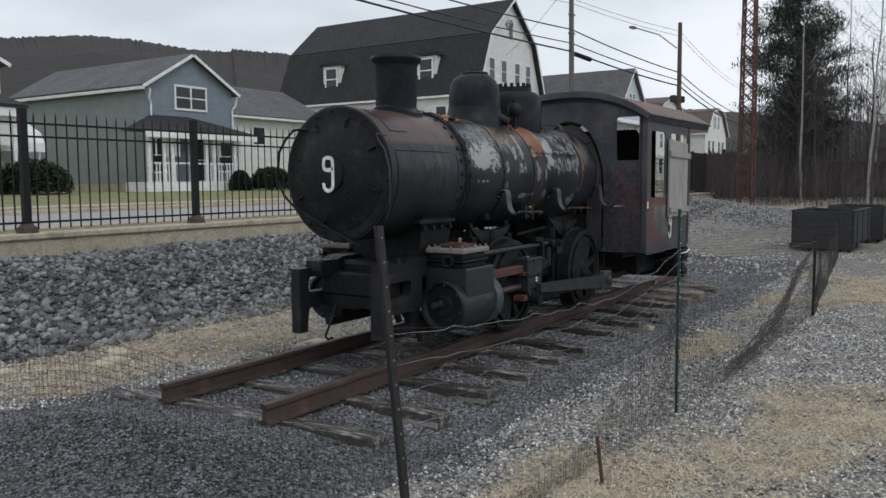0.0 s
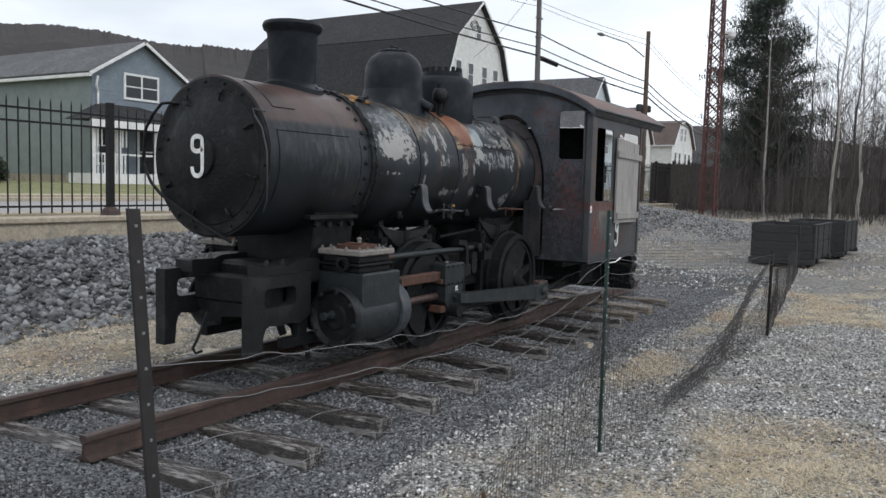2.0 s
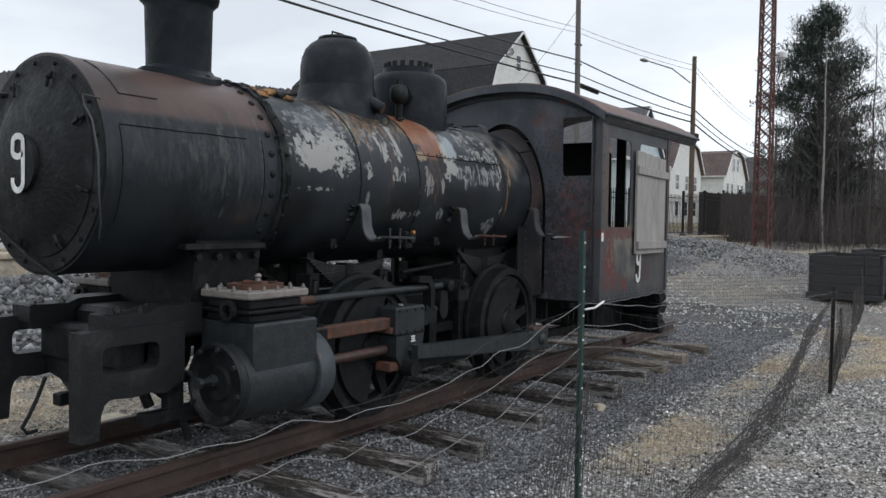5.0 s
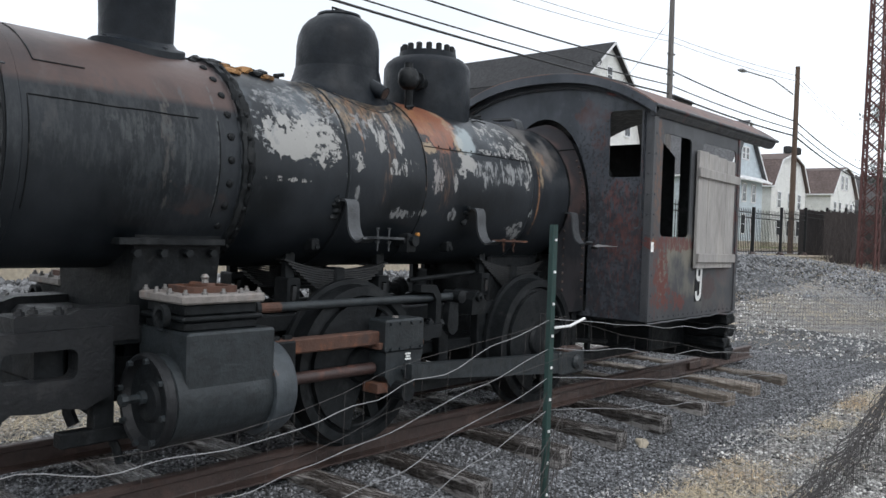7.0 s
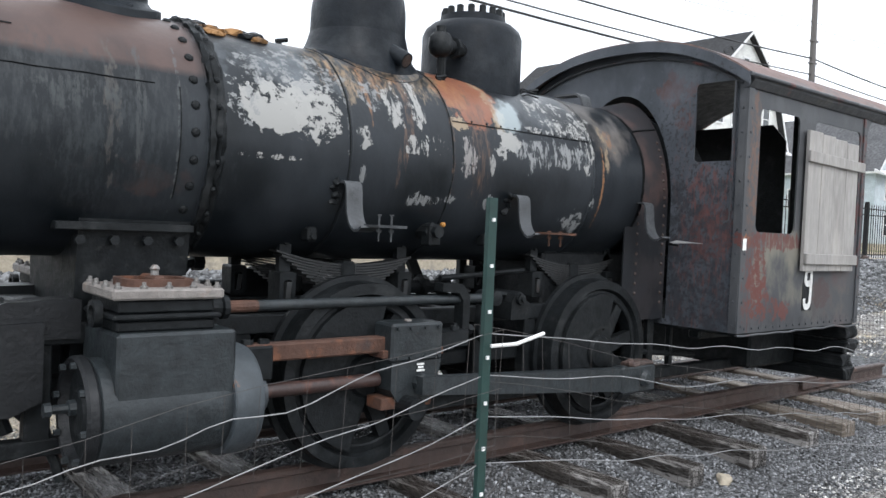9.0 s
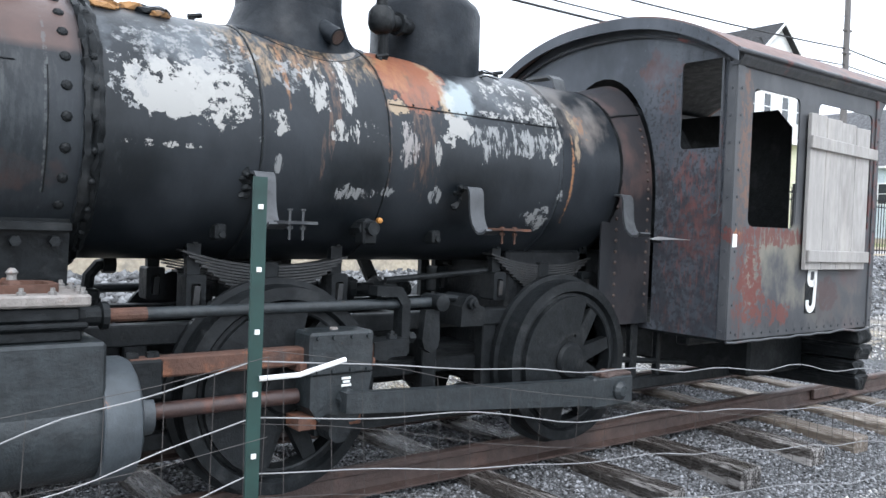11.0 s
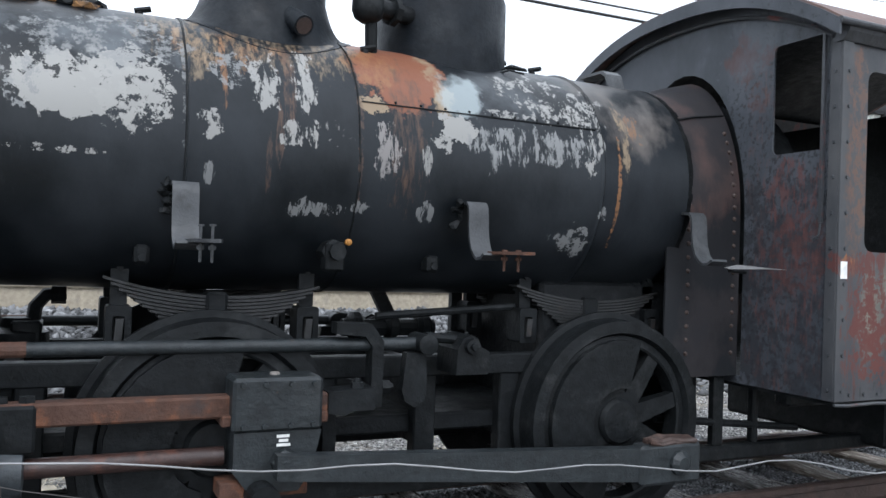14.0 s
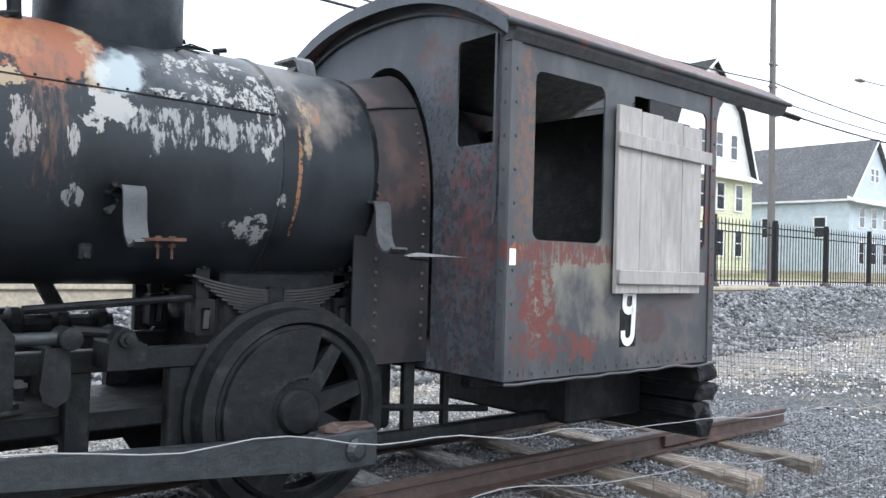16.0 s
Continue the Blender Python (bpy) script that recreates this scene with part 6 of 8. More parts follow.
def gable_house(name, x0, x1, y0, y1, zg, outline, mat_wall, mat_roof, label, siding=0.18, over=0.35, mat_side=None):
    """A house whose gable faces the street. outline: (x, z) from the left eave over the ridge to the right eave."""
    h = thing(name, ((x0 + x1) / 2, y0, zg), label, "house", "houses along the street")
    poly = [(x0, zg - 0.4)] + [(max(x0, min(x1, x)), z) for x, z in outline] + [(x1, zg - 0.4)]
    part("wall", prism(bmesh.new(), poly, "y", y0, y1), mat_side or mat_wall, h)
    # clapboards on the street gable and the near side wall
    bm, bs = bmesh.new(), bmesh.new()
    zmax = max(z for _, z in outline)

    def span(z):
        xs = []
        pts = [(x0, zg - 0.4)] + [(max(x0, min(x1, x)), zz) for x, zz in outline] + [(x1, zg - 0.4)]
        for (xa, za), (xb, zb) in zip(pts, pts[1:]):
            if (za - z) * (zb - z) <= 0 and za != zb:
                xs.append(xa + (xb - xa) * (z - za) / (zb - za))
        return (min(xs), max(xs)) if len(xs) > 1 else None
    z = zg
    while z < zmax - siding:
        s, s2 = span(z), span(z + siding)
        if s and s2:
            a, b = max(s[0], s2[0]), min(s[1], s2[1])
            if b - a > 0.2:
                vs = [bm.verts.new(p) for p in ((a, y0 - 0.020, z), (b, y0 - 0.020, z), (b, y0 - 0.008, z + siding), (a, y0 - 0.008, z + siding), (a, y0, z), (b, y0, z))]
                bm.faces.new(vs[:4])
                bm.faces.new((vs[4], vs[5], vs[1], vs[0]))
        if z + siding <= outline[0][1]:
            vs = [bs.verts.new(p) for p in ((x0 - 0.020, y1, z), (x0 - 0.020, y0, z), (x0 - 0.008, y0, z + siding), (x0 - 0.008, y1, z + siding), (x0, y1, z), (x0, y0, z))]
            bs.faces.new(vs[:4])
            bs.faces.new((vs[4], vs[5], vs[1], vs[0]))
        z += siding
    part("gable_siding", bm, mat_wall, h)
    part("side_siding", bs, mat_side or mat_wall, h)
    for (xa, za), (xb, zb) in zip(outline, outline[1:]):
        d = Vector((xb - xa, zb - za)).normalized()
        nrm = Vector((-d.y, d.x)) * 0.14
        ex = d * 0.3 if (xa, za) == outline[0] else Vector((0, 0))
        fx = d * 0.3 if (xb, zb) == outline[-1] else Vector((0, 0))
        poly = [(xa - ex.x, za - ex.y), (xb + fx.x, zb + fx.y), (xb + fx.x + nrm.x, zb + fx.y + nrm.y), (xa - ex.x + nrm.x, za - ex.y + nrm.y)]
        part("roof", prism(bmesh.new(), poly, "y", y0 - over, y1 + over), mat_roof, h)
        part("barge_board", prism(bmesh.new(), [(p[0], p[1] - 0.04) for p in poly], "y", y0 - over - 0.05, y0 - over - 0.004), M_TRIM, h)
    bm = boxed((outline[0][0] - 0.34, y0 - over, outline[0][1] - 0.26), (outline[0][0] - 0.2, y1 + over, outline[0][1] - 0.12))
    part("gutter", bm, M_TRIM, h, "white gutter")
    part("foundation", boxed((x0 - 0.06, y0 - 0.06, zg - 0.5), (x1 + 0.06, y1, zg + 0.3)), M_CONCRETE, h)
    return h


# grey two-tone house with a porch
gh = gable_house("grey_house", 13.9, 19.1, 28.3, 39.0, 1.35, [(13.9, 6.2), (16.5, 7.75), (19.1, 6.2)], M_SIDINGBLUE, M_ROOFGREY, "small grey clapboard house with a white-railed porch", 0.17, 0.3, M_SIDING)
window(gh, 16.5, 5.75, 1.75, 1.0, 28.3, 2)
for x in (14.0, 19.2):
    part("downpipe", tube(bmesh.new(), [(x, 28.0, 6.0), (x - 0.0, 28.1, 5.6), (x + (0.15 if x < 16 else -0.15), 28.2, 5.35), (x + (0.15 if x < 16 else -0.15), 28.2, 4.2)], 0.05, 8), M_TRIM, gh)
porch = part("porch", boxed((12.75, 26.8, 1.2), (18.9, 28.3, 1.75)), M_TRIM, gh, "white-trimmed front porch")
bm = bmesh.new()
eave = [bm.verts.new(p) for p in ((12.55, 26.5, 4.02), (19.1, 26.5, 4.02), (19.1, 28.3, 4.02), (12.55, 28.3, 4.02))]
peak = [bm.verts.new(p) for p in ((14.2, 28.28, 4.85), (16.4, 28.28, 4.85))]
for f in ((eave[0], eave[1], peak[1], peak[0]), (eave[1], eave[2], peak[1]), (eave[3], eave[0], peak[0]), (eave[2], eave[3], peak[0], peak[1]), tuple(eave[::-1])):
    bm.faces.new(f)
part("porch_roof", bm, M_ROOF, porch, "dark hipped porch roof")
part("porch_fascia", boxed((12.55, 26.46, 3.70), (19.1, 26.54, 4.0)), M_TRIM, porch)
for x in (12.95, 13.75, 14.2, 16.15, 16.6, 17.9):
    part("porch_post", boxed((x - 0.07, 26.82, 1.75), (x + 0.07, 26.96, 3.75)), M_TRIM, porch)
    for k in (0.2, 0.4):
        part("post_fret", boxed((x + k - 0.03, 26.87, 2.9), (x + k + 0.03, 26.91, 3.75)), M_TRIM, porch)
part("porch_rail", boxed((12.9, 26.86, 2.55), (18.8, 26.94, 2.63)), M_TRIM, porch)
for i in range(34):
    x = 13.0 + i * 0.17
    if not 14.6 < x < 16.1:
        part("baluster", boxed((x - 0.03, 26.88, 1.75), (x + 0.03, 26.92, 2.56)), M_TRIM, porch)
for x, w, z, hh in ((14.6, 0.8, 3.0, 1.5), (16.8, 0.9, 2.8, 2.0), (18.6, 0.9, 3.0, 1.4)):
    window(gh, x, z, w, hh, 28.3)

# large white gambrel house
OUT = [(36.75, 7.6), (38.4, 11.6), (41.7, 14.35), (45.0, 11.6), (46.65, 7.6)]
wh = gable_house("white_house", 36.75, 46.65, 24.35, 42.0, 1.35, OUT, M_SIDINGWHITE, M_ROOF, "large white clapboard house with a dark gambrel roof", 0.22, 0.4)
for x in (39.0, 40.7, 42.7, 44.4):
    window(wh, x, 9.3, 0.7, 1.5, 24.35)
for x in (38.3, 40.6, 42.8, 45.0):
    for z in (3.2, 6.1):
        window(wh, x, z, 0.8, 1.6, 24.27)
window(wh, 41.7, 12.3, 0.6, 1.0, 24.35)
bm = bmesh.new()
for k in range(26):
    z = 1.5 + 0.22 * k
    vs = [bm.verts.new(p) for p in ((36.7, 24.27, z), (46.7, 24.27, z), (46.7, 24.305, z + 0.22), (36.7, 24.305, z + 0.22))]
    bm.faces.new(vs)
part("lower_siding", bm, M_SIDINGCREAM, wh, "cream clapboards on the lower storeys")
part("skirt_roof", prism(bmesh.new(), [(23.75, 7.28), (24.3, 7.62), (24.3, 7.36), (23.75, 7.16)], "x", 36.4, 47.0), M_TRIM, wh, "pale skirt roof across the gable")
for y in (28.5, 37.1):
    d = part("dormer", boxed((37.2, y - 0.85, 7.9), (39.6, y + 0.85, 10.4)), M_SIDINGWHITE, wh, "white roof dormer")
    part("dormer_roof", prism(bmesh.new(), [(y - 1.05, 10.35), (y + 1.05, 10.35), (y + 1.0, 10.55), (y - 1.0, 10.55)], "x", 37.0, 39.9), M_ROOF, d)
    bm = boxed((37.12, y - 0.5, 8.6), (37.2, y + 0.5, 10.1))
    part("dormer_pane", bm, M_GLASS, d)
    bm = bmesh.new()
    for a, b, e, f in ((-0.62, -0.5, 8.5, 10.2), (0.5, 0.62, 8.5, 10.2), (-0.5, 0.5, 10.1, 10.2), (-0.5, 0.5, 8.5, 8.6), (-0.5, 0.5, 9.3, 9.38)):
        box(bm, (37.08, y + a, e), (37.14, y + b, f))
    part("dormer_frame", bm, M_TRIM, d)
for y in (27, 30.5, 34, 38):
    for z in (3.0, 6.0):
        window(wh, y, z, 0.8, 1.5, 36.75, 1, "side")
part("lean_to", prism(bmesh.new(), [(33.3, 1.0), (33.3, 5.85), (36.7, 7.9), (36.7, 1.0)], "y", 40.5, 42.0), M_SIDINGCREAM, wh, "cream lean-to at the back of the house")

# the houses further down the street
h2 = gable_house("pale_blue_house", 55.9, 64.3, 22.0, 40.0, 1.3, [(55.9, 6.9), (60.1, 11.4), (64.3, 6.9)], material("pale_blue_siding", (0.55, 0.62, 0.66), 0.6), M_ROOFGREY, "pale blue clapboard house with a grey roof", 0.25)
for x in (58, 60.1, 62.2):
    window(h2, x, 5.6, 0.8, 1.4, 22.0)
    window(h2, x, 3.0, 0.8, 1.5, 22.0)
for x in (59.7, 60.5):
    window(h2, x, 8.8, 0.5, 0.9, 22.0)
for y in (24, 28, 32):
    window(h2, y, 4.8, 0.8, 1.4, 55.9, 1, "side")
part("skirt_roof", prism(bmesh.new(), [(21.3, 6.65), (21.95, 6.98), (21.95, 6.72), (21.3, 6.5)], "x", 55.5, 64.7), M_TRIM, h2, "pale skirt roof across the gable")
part("chimney", boxed((58.6, 38.0, 8.0), (59.3, 38.7, 12.0)), M_ROOFGREY, h2, "dull chimney stack")
h3 = gable_house("white_gambrel_cottage", 69.4, 79.2, 23.0, 38.0, 1.3, [(69.4, 6.9), (71.3, 9.25), (74.4, 10.1), (77.4, 9.25), (79.2, 6.9)], M_SIDINGWHITE, M_ROOFBROWN, "white clapboard house with a brown gambrel roof", 0.3)
h4 = gable_house("white_gambrel_house", 84.3, 93.6, 22.0, 40.0, 1.3, [(84.3, 7.0), (86.5, 9.4), (89.0, 9.9), (91.4, 9.4), (93.6, 7.0)], M_SIDINGWHITE, M_ROOFBROWN, "white gambrel house far down the street", 0.3)
for h, xs, y, zs in ((h3, (71.5, 74.4, 77.2), 23.0, (3.0, 5.6)), (h4, (85.8, 87.6, 90.2, 92.0), 22.0, (3.0, 5.4)), (h4, (88.2, 89.8), 22.0, (8.3,))):
    for x in xs:
        for z in zs:
            window(h, x, z, 0.9, 1.4, y)
for y in (25, 29, 33):
    window(h3, y, 4.2, 0.9, 1.4, 69.4, 1, "side")
    window(h4, y, 4.0, 0.9, 1.4, 84.3, 1, "side")
gb = thing("white_cottage", (24.0, 33.0, 1.35), "low white house with a grey roof between the larger houses", "house", "houses along the street")
part("wall", boxed((18.5, 33.0, 0.9), (31.5, 41.0, 5.7)), M_SIDINGWHITE, gb)
part("roof", prism(bmesh.new(), [(32.5, 5.55), (37.0, 7.75), (41.5, 5.55), (41.5, 5.7), (37.0, 7.92), (32.5, 5.7)], "x", 18.2, 31.8), M_ROOFGREY, gb)
part("gutter", boxed((18.2, 32.42, 5.48), (31.8, 32.52, 5.6)), M_TRIM, gb, "white gutter")
window(gb, 25.5, 4.5, 0.9, 1.0, 33.0)
window(gb, 23.2, 3.2, 0.9, 1.3, 33.0)
# cream house with an awning and a deep porch
gc = gable_house("cream_house", 1.1, 7.7, 29.0, 40.0, 1.35, [(1.1, 6.25), (4.75, 8.05), (7.7, 6.5)], M_SIDINGCREAM, M_ROOFGREY, "pale yellow-green clapboard house with a white awning and a deep porch", 0.2, 0.3)
part("chimney", boxed((5.3, 33.0, 6.8), (5.85, 33.6, 8.95)), M_BRICK, gc, "small brick chimney")
window(gc, 4.75, 5.75, 1.5, 1.2, 29.0)
part("awning", prism(bmesh.new(), [(29.0, 6.72), (28.25, 6.36), (28.25, 6.10), (28.27, 6.10), (28.29, 6.30), (29.0, 6.64)], "x", 3.85, 5.75), M_TRIM, gc, "white metal window awning")
porch = part("porch", boxed((-0.6, 26.8, 1.0), (7.2, 29.0, 1.45)), M_TRIM, gc, "deep porch with white roll-down blinds")
part("porch_roof", prism(bmesh.new(), [(26.55, 4.55), (26.55, 4.68), (29.0, 5.35), (29.0, 5.2)], "x", -1.0, 7.4), M_ROOF, porch, "low dark porch roof")
part("porch_fascia", boxed((-0.9, 26.6, 4.22), (7.3, 26.7, 4.54)), M_TRIM, porch)
for k in range(6):
    x = -0.5 + 1.5 * k
    part("porch_post", boxed((x - 0.06, 26.85, 1.45), (x + 0.06, 26.97, 4.5)), M_TRIM, porch)
    if k < 5:
        part("roll_blind", boxed((x + 0.08, 26.88, 3.15), (x + 1.42, 26.91, 4.3)), M_SIDINGWHITE, porch, "white roll-down blind")
        part("porch_rail", boxed((x + 0.06, 26.88, 1.95), (x + 1.44, 26.94, 2.02)), M_TRIM, porch)

# ---- poles, wires, lamp, signal tower ----
def utility_pole(x, y, zt, mat, r=0.15, label="tall brown wooden utility pole", lean=0.0):
    p = thing("utility_pole", (x, y, 0.9), label, "utility pole", "poles along the street")
    part("pole", rod(bmesh.new(), (x, y, 0.3), (x - lean, y, zt), r, 12, r * 0.72), mat, p, "", True)
    return p


p1 = utility_pole(31.5, 15.0, 13.6, M_POLEGREY, 0.17, "tall grey wooden utility pole", 0.25)
p2 = utility_pole(40.0, 11.7, 11.2, M_POLE, 0.17)
p3 = utility_pole(74.0, 14.4, 11.0, M_POLEGREY, 0.17, "distant grey utility pole")
for z in (9.6, 10.6):
    part("insulator_arm", boxed((31.1, 14.9, z), (31.6, 15.1, z + 0.08)), M_POLEGREY, p1)
bm = tube(bmesh.new(), [(40.0, 11.9, 9.7), (38.8, 12.6, 10.4), (36.8, 13.4, 10.6)], 0.035, 6)
lamp = part("lamp_arm", bm, M_WIRE, p2)
part("lamp_head", boxed((36.3, 13.3, 10.52), (36.9, 13.6, 10.64), 0.03), M_WIRE, lamp, "flat grey street-lamp head")
for dx, dy in ((-0.5, 0.1), (0.5, -0.1)):
    part("cable_box", lathe(bmesh.new(), (40.0 + dx, 11.8 + dy, 6.4), (0, 0, 1), [(0, 0.12), (0.05, 0.22), (0.35, 0.22), (0.42, 0.12)], 10), M_CABLE, p2, "black cable splice case")
part("cable_box", rod(bmesh.new(), (31.8, 15.0, 8.6), (33.0, 14.6, 8.4), 0.13, 10), M_CABLE, p1)


def span_wire(a, b, sag, r=0.012):
    a, b = Vector(a), Vector(b)
    pts = [a.lerp(b, i / 16) - Vector((0, 0, sag * 4 * (i / 16) * (1 - i / 16))) for i in range(17)]
    return single("overhead_wire", tube(bmesh.new(), pts, r, 5), M_CABLE, "black overhead cable between poles", "cable", "overhead cables", loc=tuple(a))


for z, zz, r, g in ((8.68, 7.4, 0.045, 0.45), (9.12, 7.75, 0.03, 0.6), (9.85, 8.2, 0.035, 0.7), (11.25, 10.4, 0.012, 1.2), (11.5, 10.7, 0.012, 1.1)):
    span_wire((-14.0, 15.9, z), (31.4, 15.0, z), g, r)
    span_wire((31.4, 15.0, z), (40.0, 11.7, zz), 0.12, r)
    span_wire((40.0, 11.7, zz), (74.0, 14.4, zz - 0.6), 0.6, r)
span_wire((31.4, 15.0, 12.6), (41.0, 24.3, 10.5), 0.3, 0.012)

bm = bmesh.new()
for k in range(3):
    tube(bm, [(25.2 + 0.34 * math.cos(a) + 0.05 * k, 15.55, 9.28 - 0.05 * k + 0.13 * math.sin(a) + 0.10 * math.cos(a)) for a in (2 * math.pi * i / 14 for i in range(15))], 0.018, 5)
single("cable_coil", bm, M_CABLE, "loops of spare cable tied to the overhead line", "cable coil", loc=(25.2, 15.55, 9.28))

# red lattice tower
TX, TY, TZ = 29.0, 5.2, 0.55
tower = thing("lattice_tower", (TX, TY, TZ), "tall rusty red steel lattice tower", "tower")
HT = 19.0
def leg_at(i, z):
    w = 0.62 - 0.26 * (z - TZ) / HT
    sx, sy = ((-1, -1), (1, -1), (1, 1), (-1, 1))[i]
    return Vector((TX + sx * w / 2, TY + sy * w / 2, z))
for i in range(4):
    part("tower_leg", rod(bmesh.new(), leg_at(i, TZ - 0.2), leg_at(i, TZ + HT), 0.05, 4), M_TOWER, tower)
for i in range(4):
    bm = bmesh.new()
    z = TZ + 0.2
    k = 0
    while z < TZ + HT - 0.7:
        a, b = leg_at(i, z), leg_at((i + 1) % 4, z + 0.55)
        c, d = leg_at((i + 1) % 4, z), leg_at(i, z + 0.55)
        rod(bm, a, b, 0.022, 4)
        rod(bm, c, d, 0.022, 4)
        z += 0.55
    part("tower_lacing", bm, M_TOWER, tower)
part("tower_lamp", lathe(bmesh.new(), (TX + 0.9, TY - 0.4, 8.6), (0, 0, 1), [(0, 0.05), (0.1, 0.22), (0.3, 0.24), (0.4, 0.1)], 12), M_TRIM, tower, "pale round lamp on the tower")
part("tower_lamp_arm", rod(bmesh.new(), (TX, TY, 8.7), (TX + 0.9, TY - 0.4, 8.8), 0.03, 6), M_TOWER, tower)
part("tower_ladder", rod(bmesh.new(), (TX - 0.42, TY + 0.3, 1.0), (TX - 0.3, TY + 0.2, 14.0), 0.04, 6), M_TOWER, tower)

# brown board fence behind the yard
bf = thing("board_fence", (26, 8.6, 0.6), "dark brown weathered board fence behind the yard", "fence")
def fence_run(x0, y0, x1, y1, z0, h, n):
    for i in range(n):
        t = i / n
        x, y = x0 + (x1 - x0) * t, y0 + (y1 - y0) * t
        d = Vector((x1 - x0, y1 - y0, 0)).normalized()
        w = Vector((x1 - x0, y1 - y0, 0)).length / n * 0.96
        hh = h + rng.uniform(-0.05, 0.05)
        bm = bmesh.new()
        nrm = Vector((-d.y, d.x, 0)) * 0.015
        o = Vector((x, y, z0 - 0.3))
        vs = [o - nrm, o + d * w - nrm, o + d * w + nrm, o + nrm]
        va, vb = [bm.verts.new(v) for v in vs], [bm.verts.new(v + Vector((0, 0, hh + 0.3))) for v in vs]
        bridge(bm, va, vb)
        bm.faces.new(vb)
        part("fence_board", bm, M_FENCEWOOD, bf)
fence_run(32.5, 8.95, 46, 6.6, 0.85, 2.25, 70)
fence_run(46, 6.6, 60, -14.0, 0.75, 2.0, 90)

# ---- wooded hill and the far ridge ----
def ridge(az):
    e = 9.3 - 0.05 * abs(az - 55)
    if az < 48:
        e = 9.2 - 0.135 * (48 - az)
    if az > 62:
        e = 9.0 - 0.10 * (az - 62)
    return max(e, 2.6)
hv, hf = [], []
azs = np.arange(-40, 150.01, 0.12)
lv = [(160, 0.0), (230, 0.15), (300, 0.42), (380, 0.74), (450, 1.0), (560, 0.9)]
for az in azs:
    for k, (r, f) in enumerate(lv):
        top = math.tan(radians(ridge(az))) * 450
        j = (noise.noise(Vector((az * 0.08, k * 0.7, 0))) * 6 + noise.noise(Vector((az * 0.5, k, 4))) * 1.0 + (rng.uniform(-0.5, 0.7) if k == 4 else 0)) * (f > 0)
        hv.append((r * math.cos(radians(az)), r * math.sin(radians(az)), 1.0 + top * f + j))
nl = len(lv)
for i in range(len(azs) - 1):
    for k in range(nl - 1):
        hf.append((i * nl + k, i * nl + k + 1, (i + 1) * nl + k + 1, (i + 1) * nl + k))
hill = mesh_from("hill", hv, hf, M_HILL)
tagged(hill, "bare wooded grey-brown hillside behind the town", "hill", kind="structure")

# ---- loose stone, straw ----
def stones(name, spots, mat, label, flat=0.7):
    """Many small crushed stones as one mesh: each an uneven eight-sided lump. spots: rows of x, y, z, size."""
    r = np.random.RandomState(len(spots))
    base = np.array([(1, 0, 0), (-1, 0, 0), (0, 1, 0), (0, -1, 0), (0, 0, 1), (0, 0, -1)], float)
    k = len(spots)
    jit = base[None] * r.uniform(0.55, 1.25, (k, 6, 1)) + r.uniform(-0.28, 0.28, (k, 6, 3))
    a, b = r.uniform(0, 6.28, k), r.uniform(-0.6, 0.6, k)
    ca, sa, cb, sb = np.cos(a), np.sin(a), np.cos(b), np.sin(b)
    x, y, z = jit[..., 0], jit[..., 1] * r.uniform(0.6, 1.0, (k, 1)), jit[..., 2] * flat
    y, z = y * cb[:, None] - z * sb[:, None], y * sb[:, None] + z * cb[:, None]
    x, y = x * ca[:, None] - y * sa[:, None], x * sa[:, None] + y * ca[:, None]
    s = spots[:, 3][:, None] * 0.5
    v = np.stack([x * s + spots[:, 0][:, None], y * s + spots[:, 1][:, None], z * s + spots[:, 2][:, None]], -1).reshape(-1, 3)
    tri = np.array([(0, 2, 4), (2, 1, 4), (1, 3, 4), (3, 0, 4), (2, 0, 5), (1, 2, 5), (3, 1, 5), (0, 3, 5)])
    f = (tri[None] + 6 * np.arange(k)[:, None, None]).reshape(-1)
    me = bpy.data.meshes.new(name)
    me.vertices.add(len(v))
    me.vertices.foreach_set("co", v.ravel())
    me.loops.add(len(f))
    me.loops.foreach_set("vertex_index", f.astype(np.int32))
    me.polygons.add(len(f) // 3)
    me.polygons.foreach_set("loop_start", np.arange(0, len(f), 3, dtype=np.int32))
    me.update(calc_edges=True)
    me.validate()
    me.materials.append(mat)
    return tagged(new(name, me), label, "gravel", kind="stuff")


def scatter(n, x0, x1, y0, y1, s0, s1, keep=None, seed=1):
    r = np.random.RandomState(seed)
    out = []
    xs, ys, ss = r.uniform(x0, x1, n), r.uniform(y0, y1, n), r.uniform(0, 1, n) ** 2
    for x, y, u in zip(xs, ys, ss):
        if keep is None or keep(x, y):
            s = s0 + (s1 - s0) * u
            out.append((x, y, ground_z(x, y) + s * 0.12, s))
    return np.array(out)


# where the dry grass lies thickest
STRAW_PATCHES = ((-5.6, -1.35, 0.8, 0.42, 0.75), (-4.2, -1.15, 0.7, 0.22, 0.6), (-4.5, -2.5, 0.9, 0.25, 0.45), (-5.1, 3.6, 1.9, 0.75, 0.75), (-2.6, -2.1, 0.8, 0.25, 0.3), (1.2, -0.9, 0.8, 0.28, 0.75), (-6.6, -2.9, 0.8, 0.4, 0.4), (4.5, -2.4, 3.0, 0.8, 0.3), (12.5, 1.9, 4.5, 0.9, 0.7), (3.5, 0.2, 1.6, 0.5, -0.6), (-1.0, -2.2, 1.6, 0.35, -0.4))


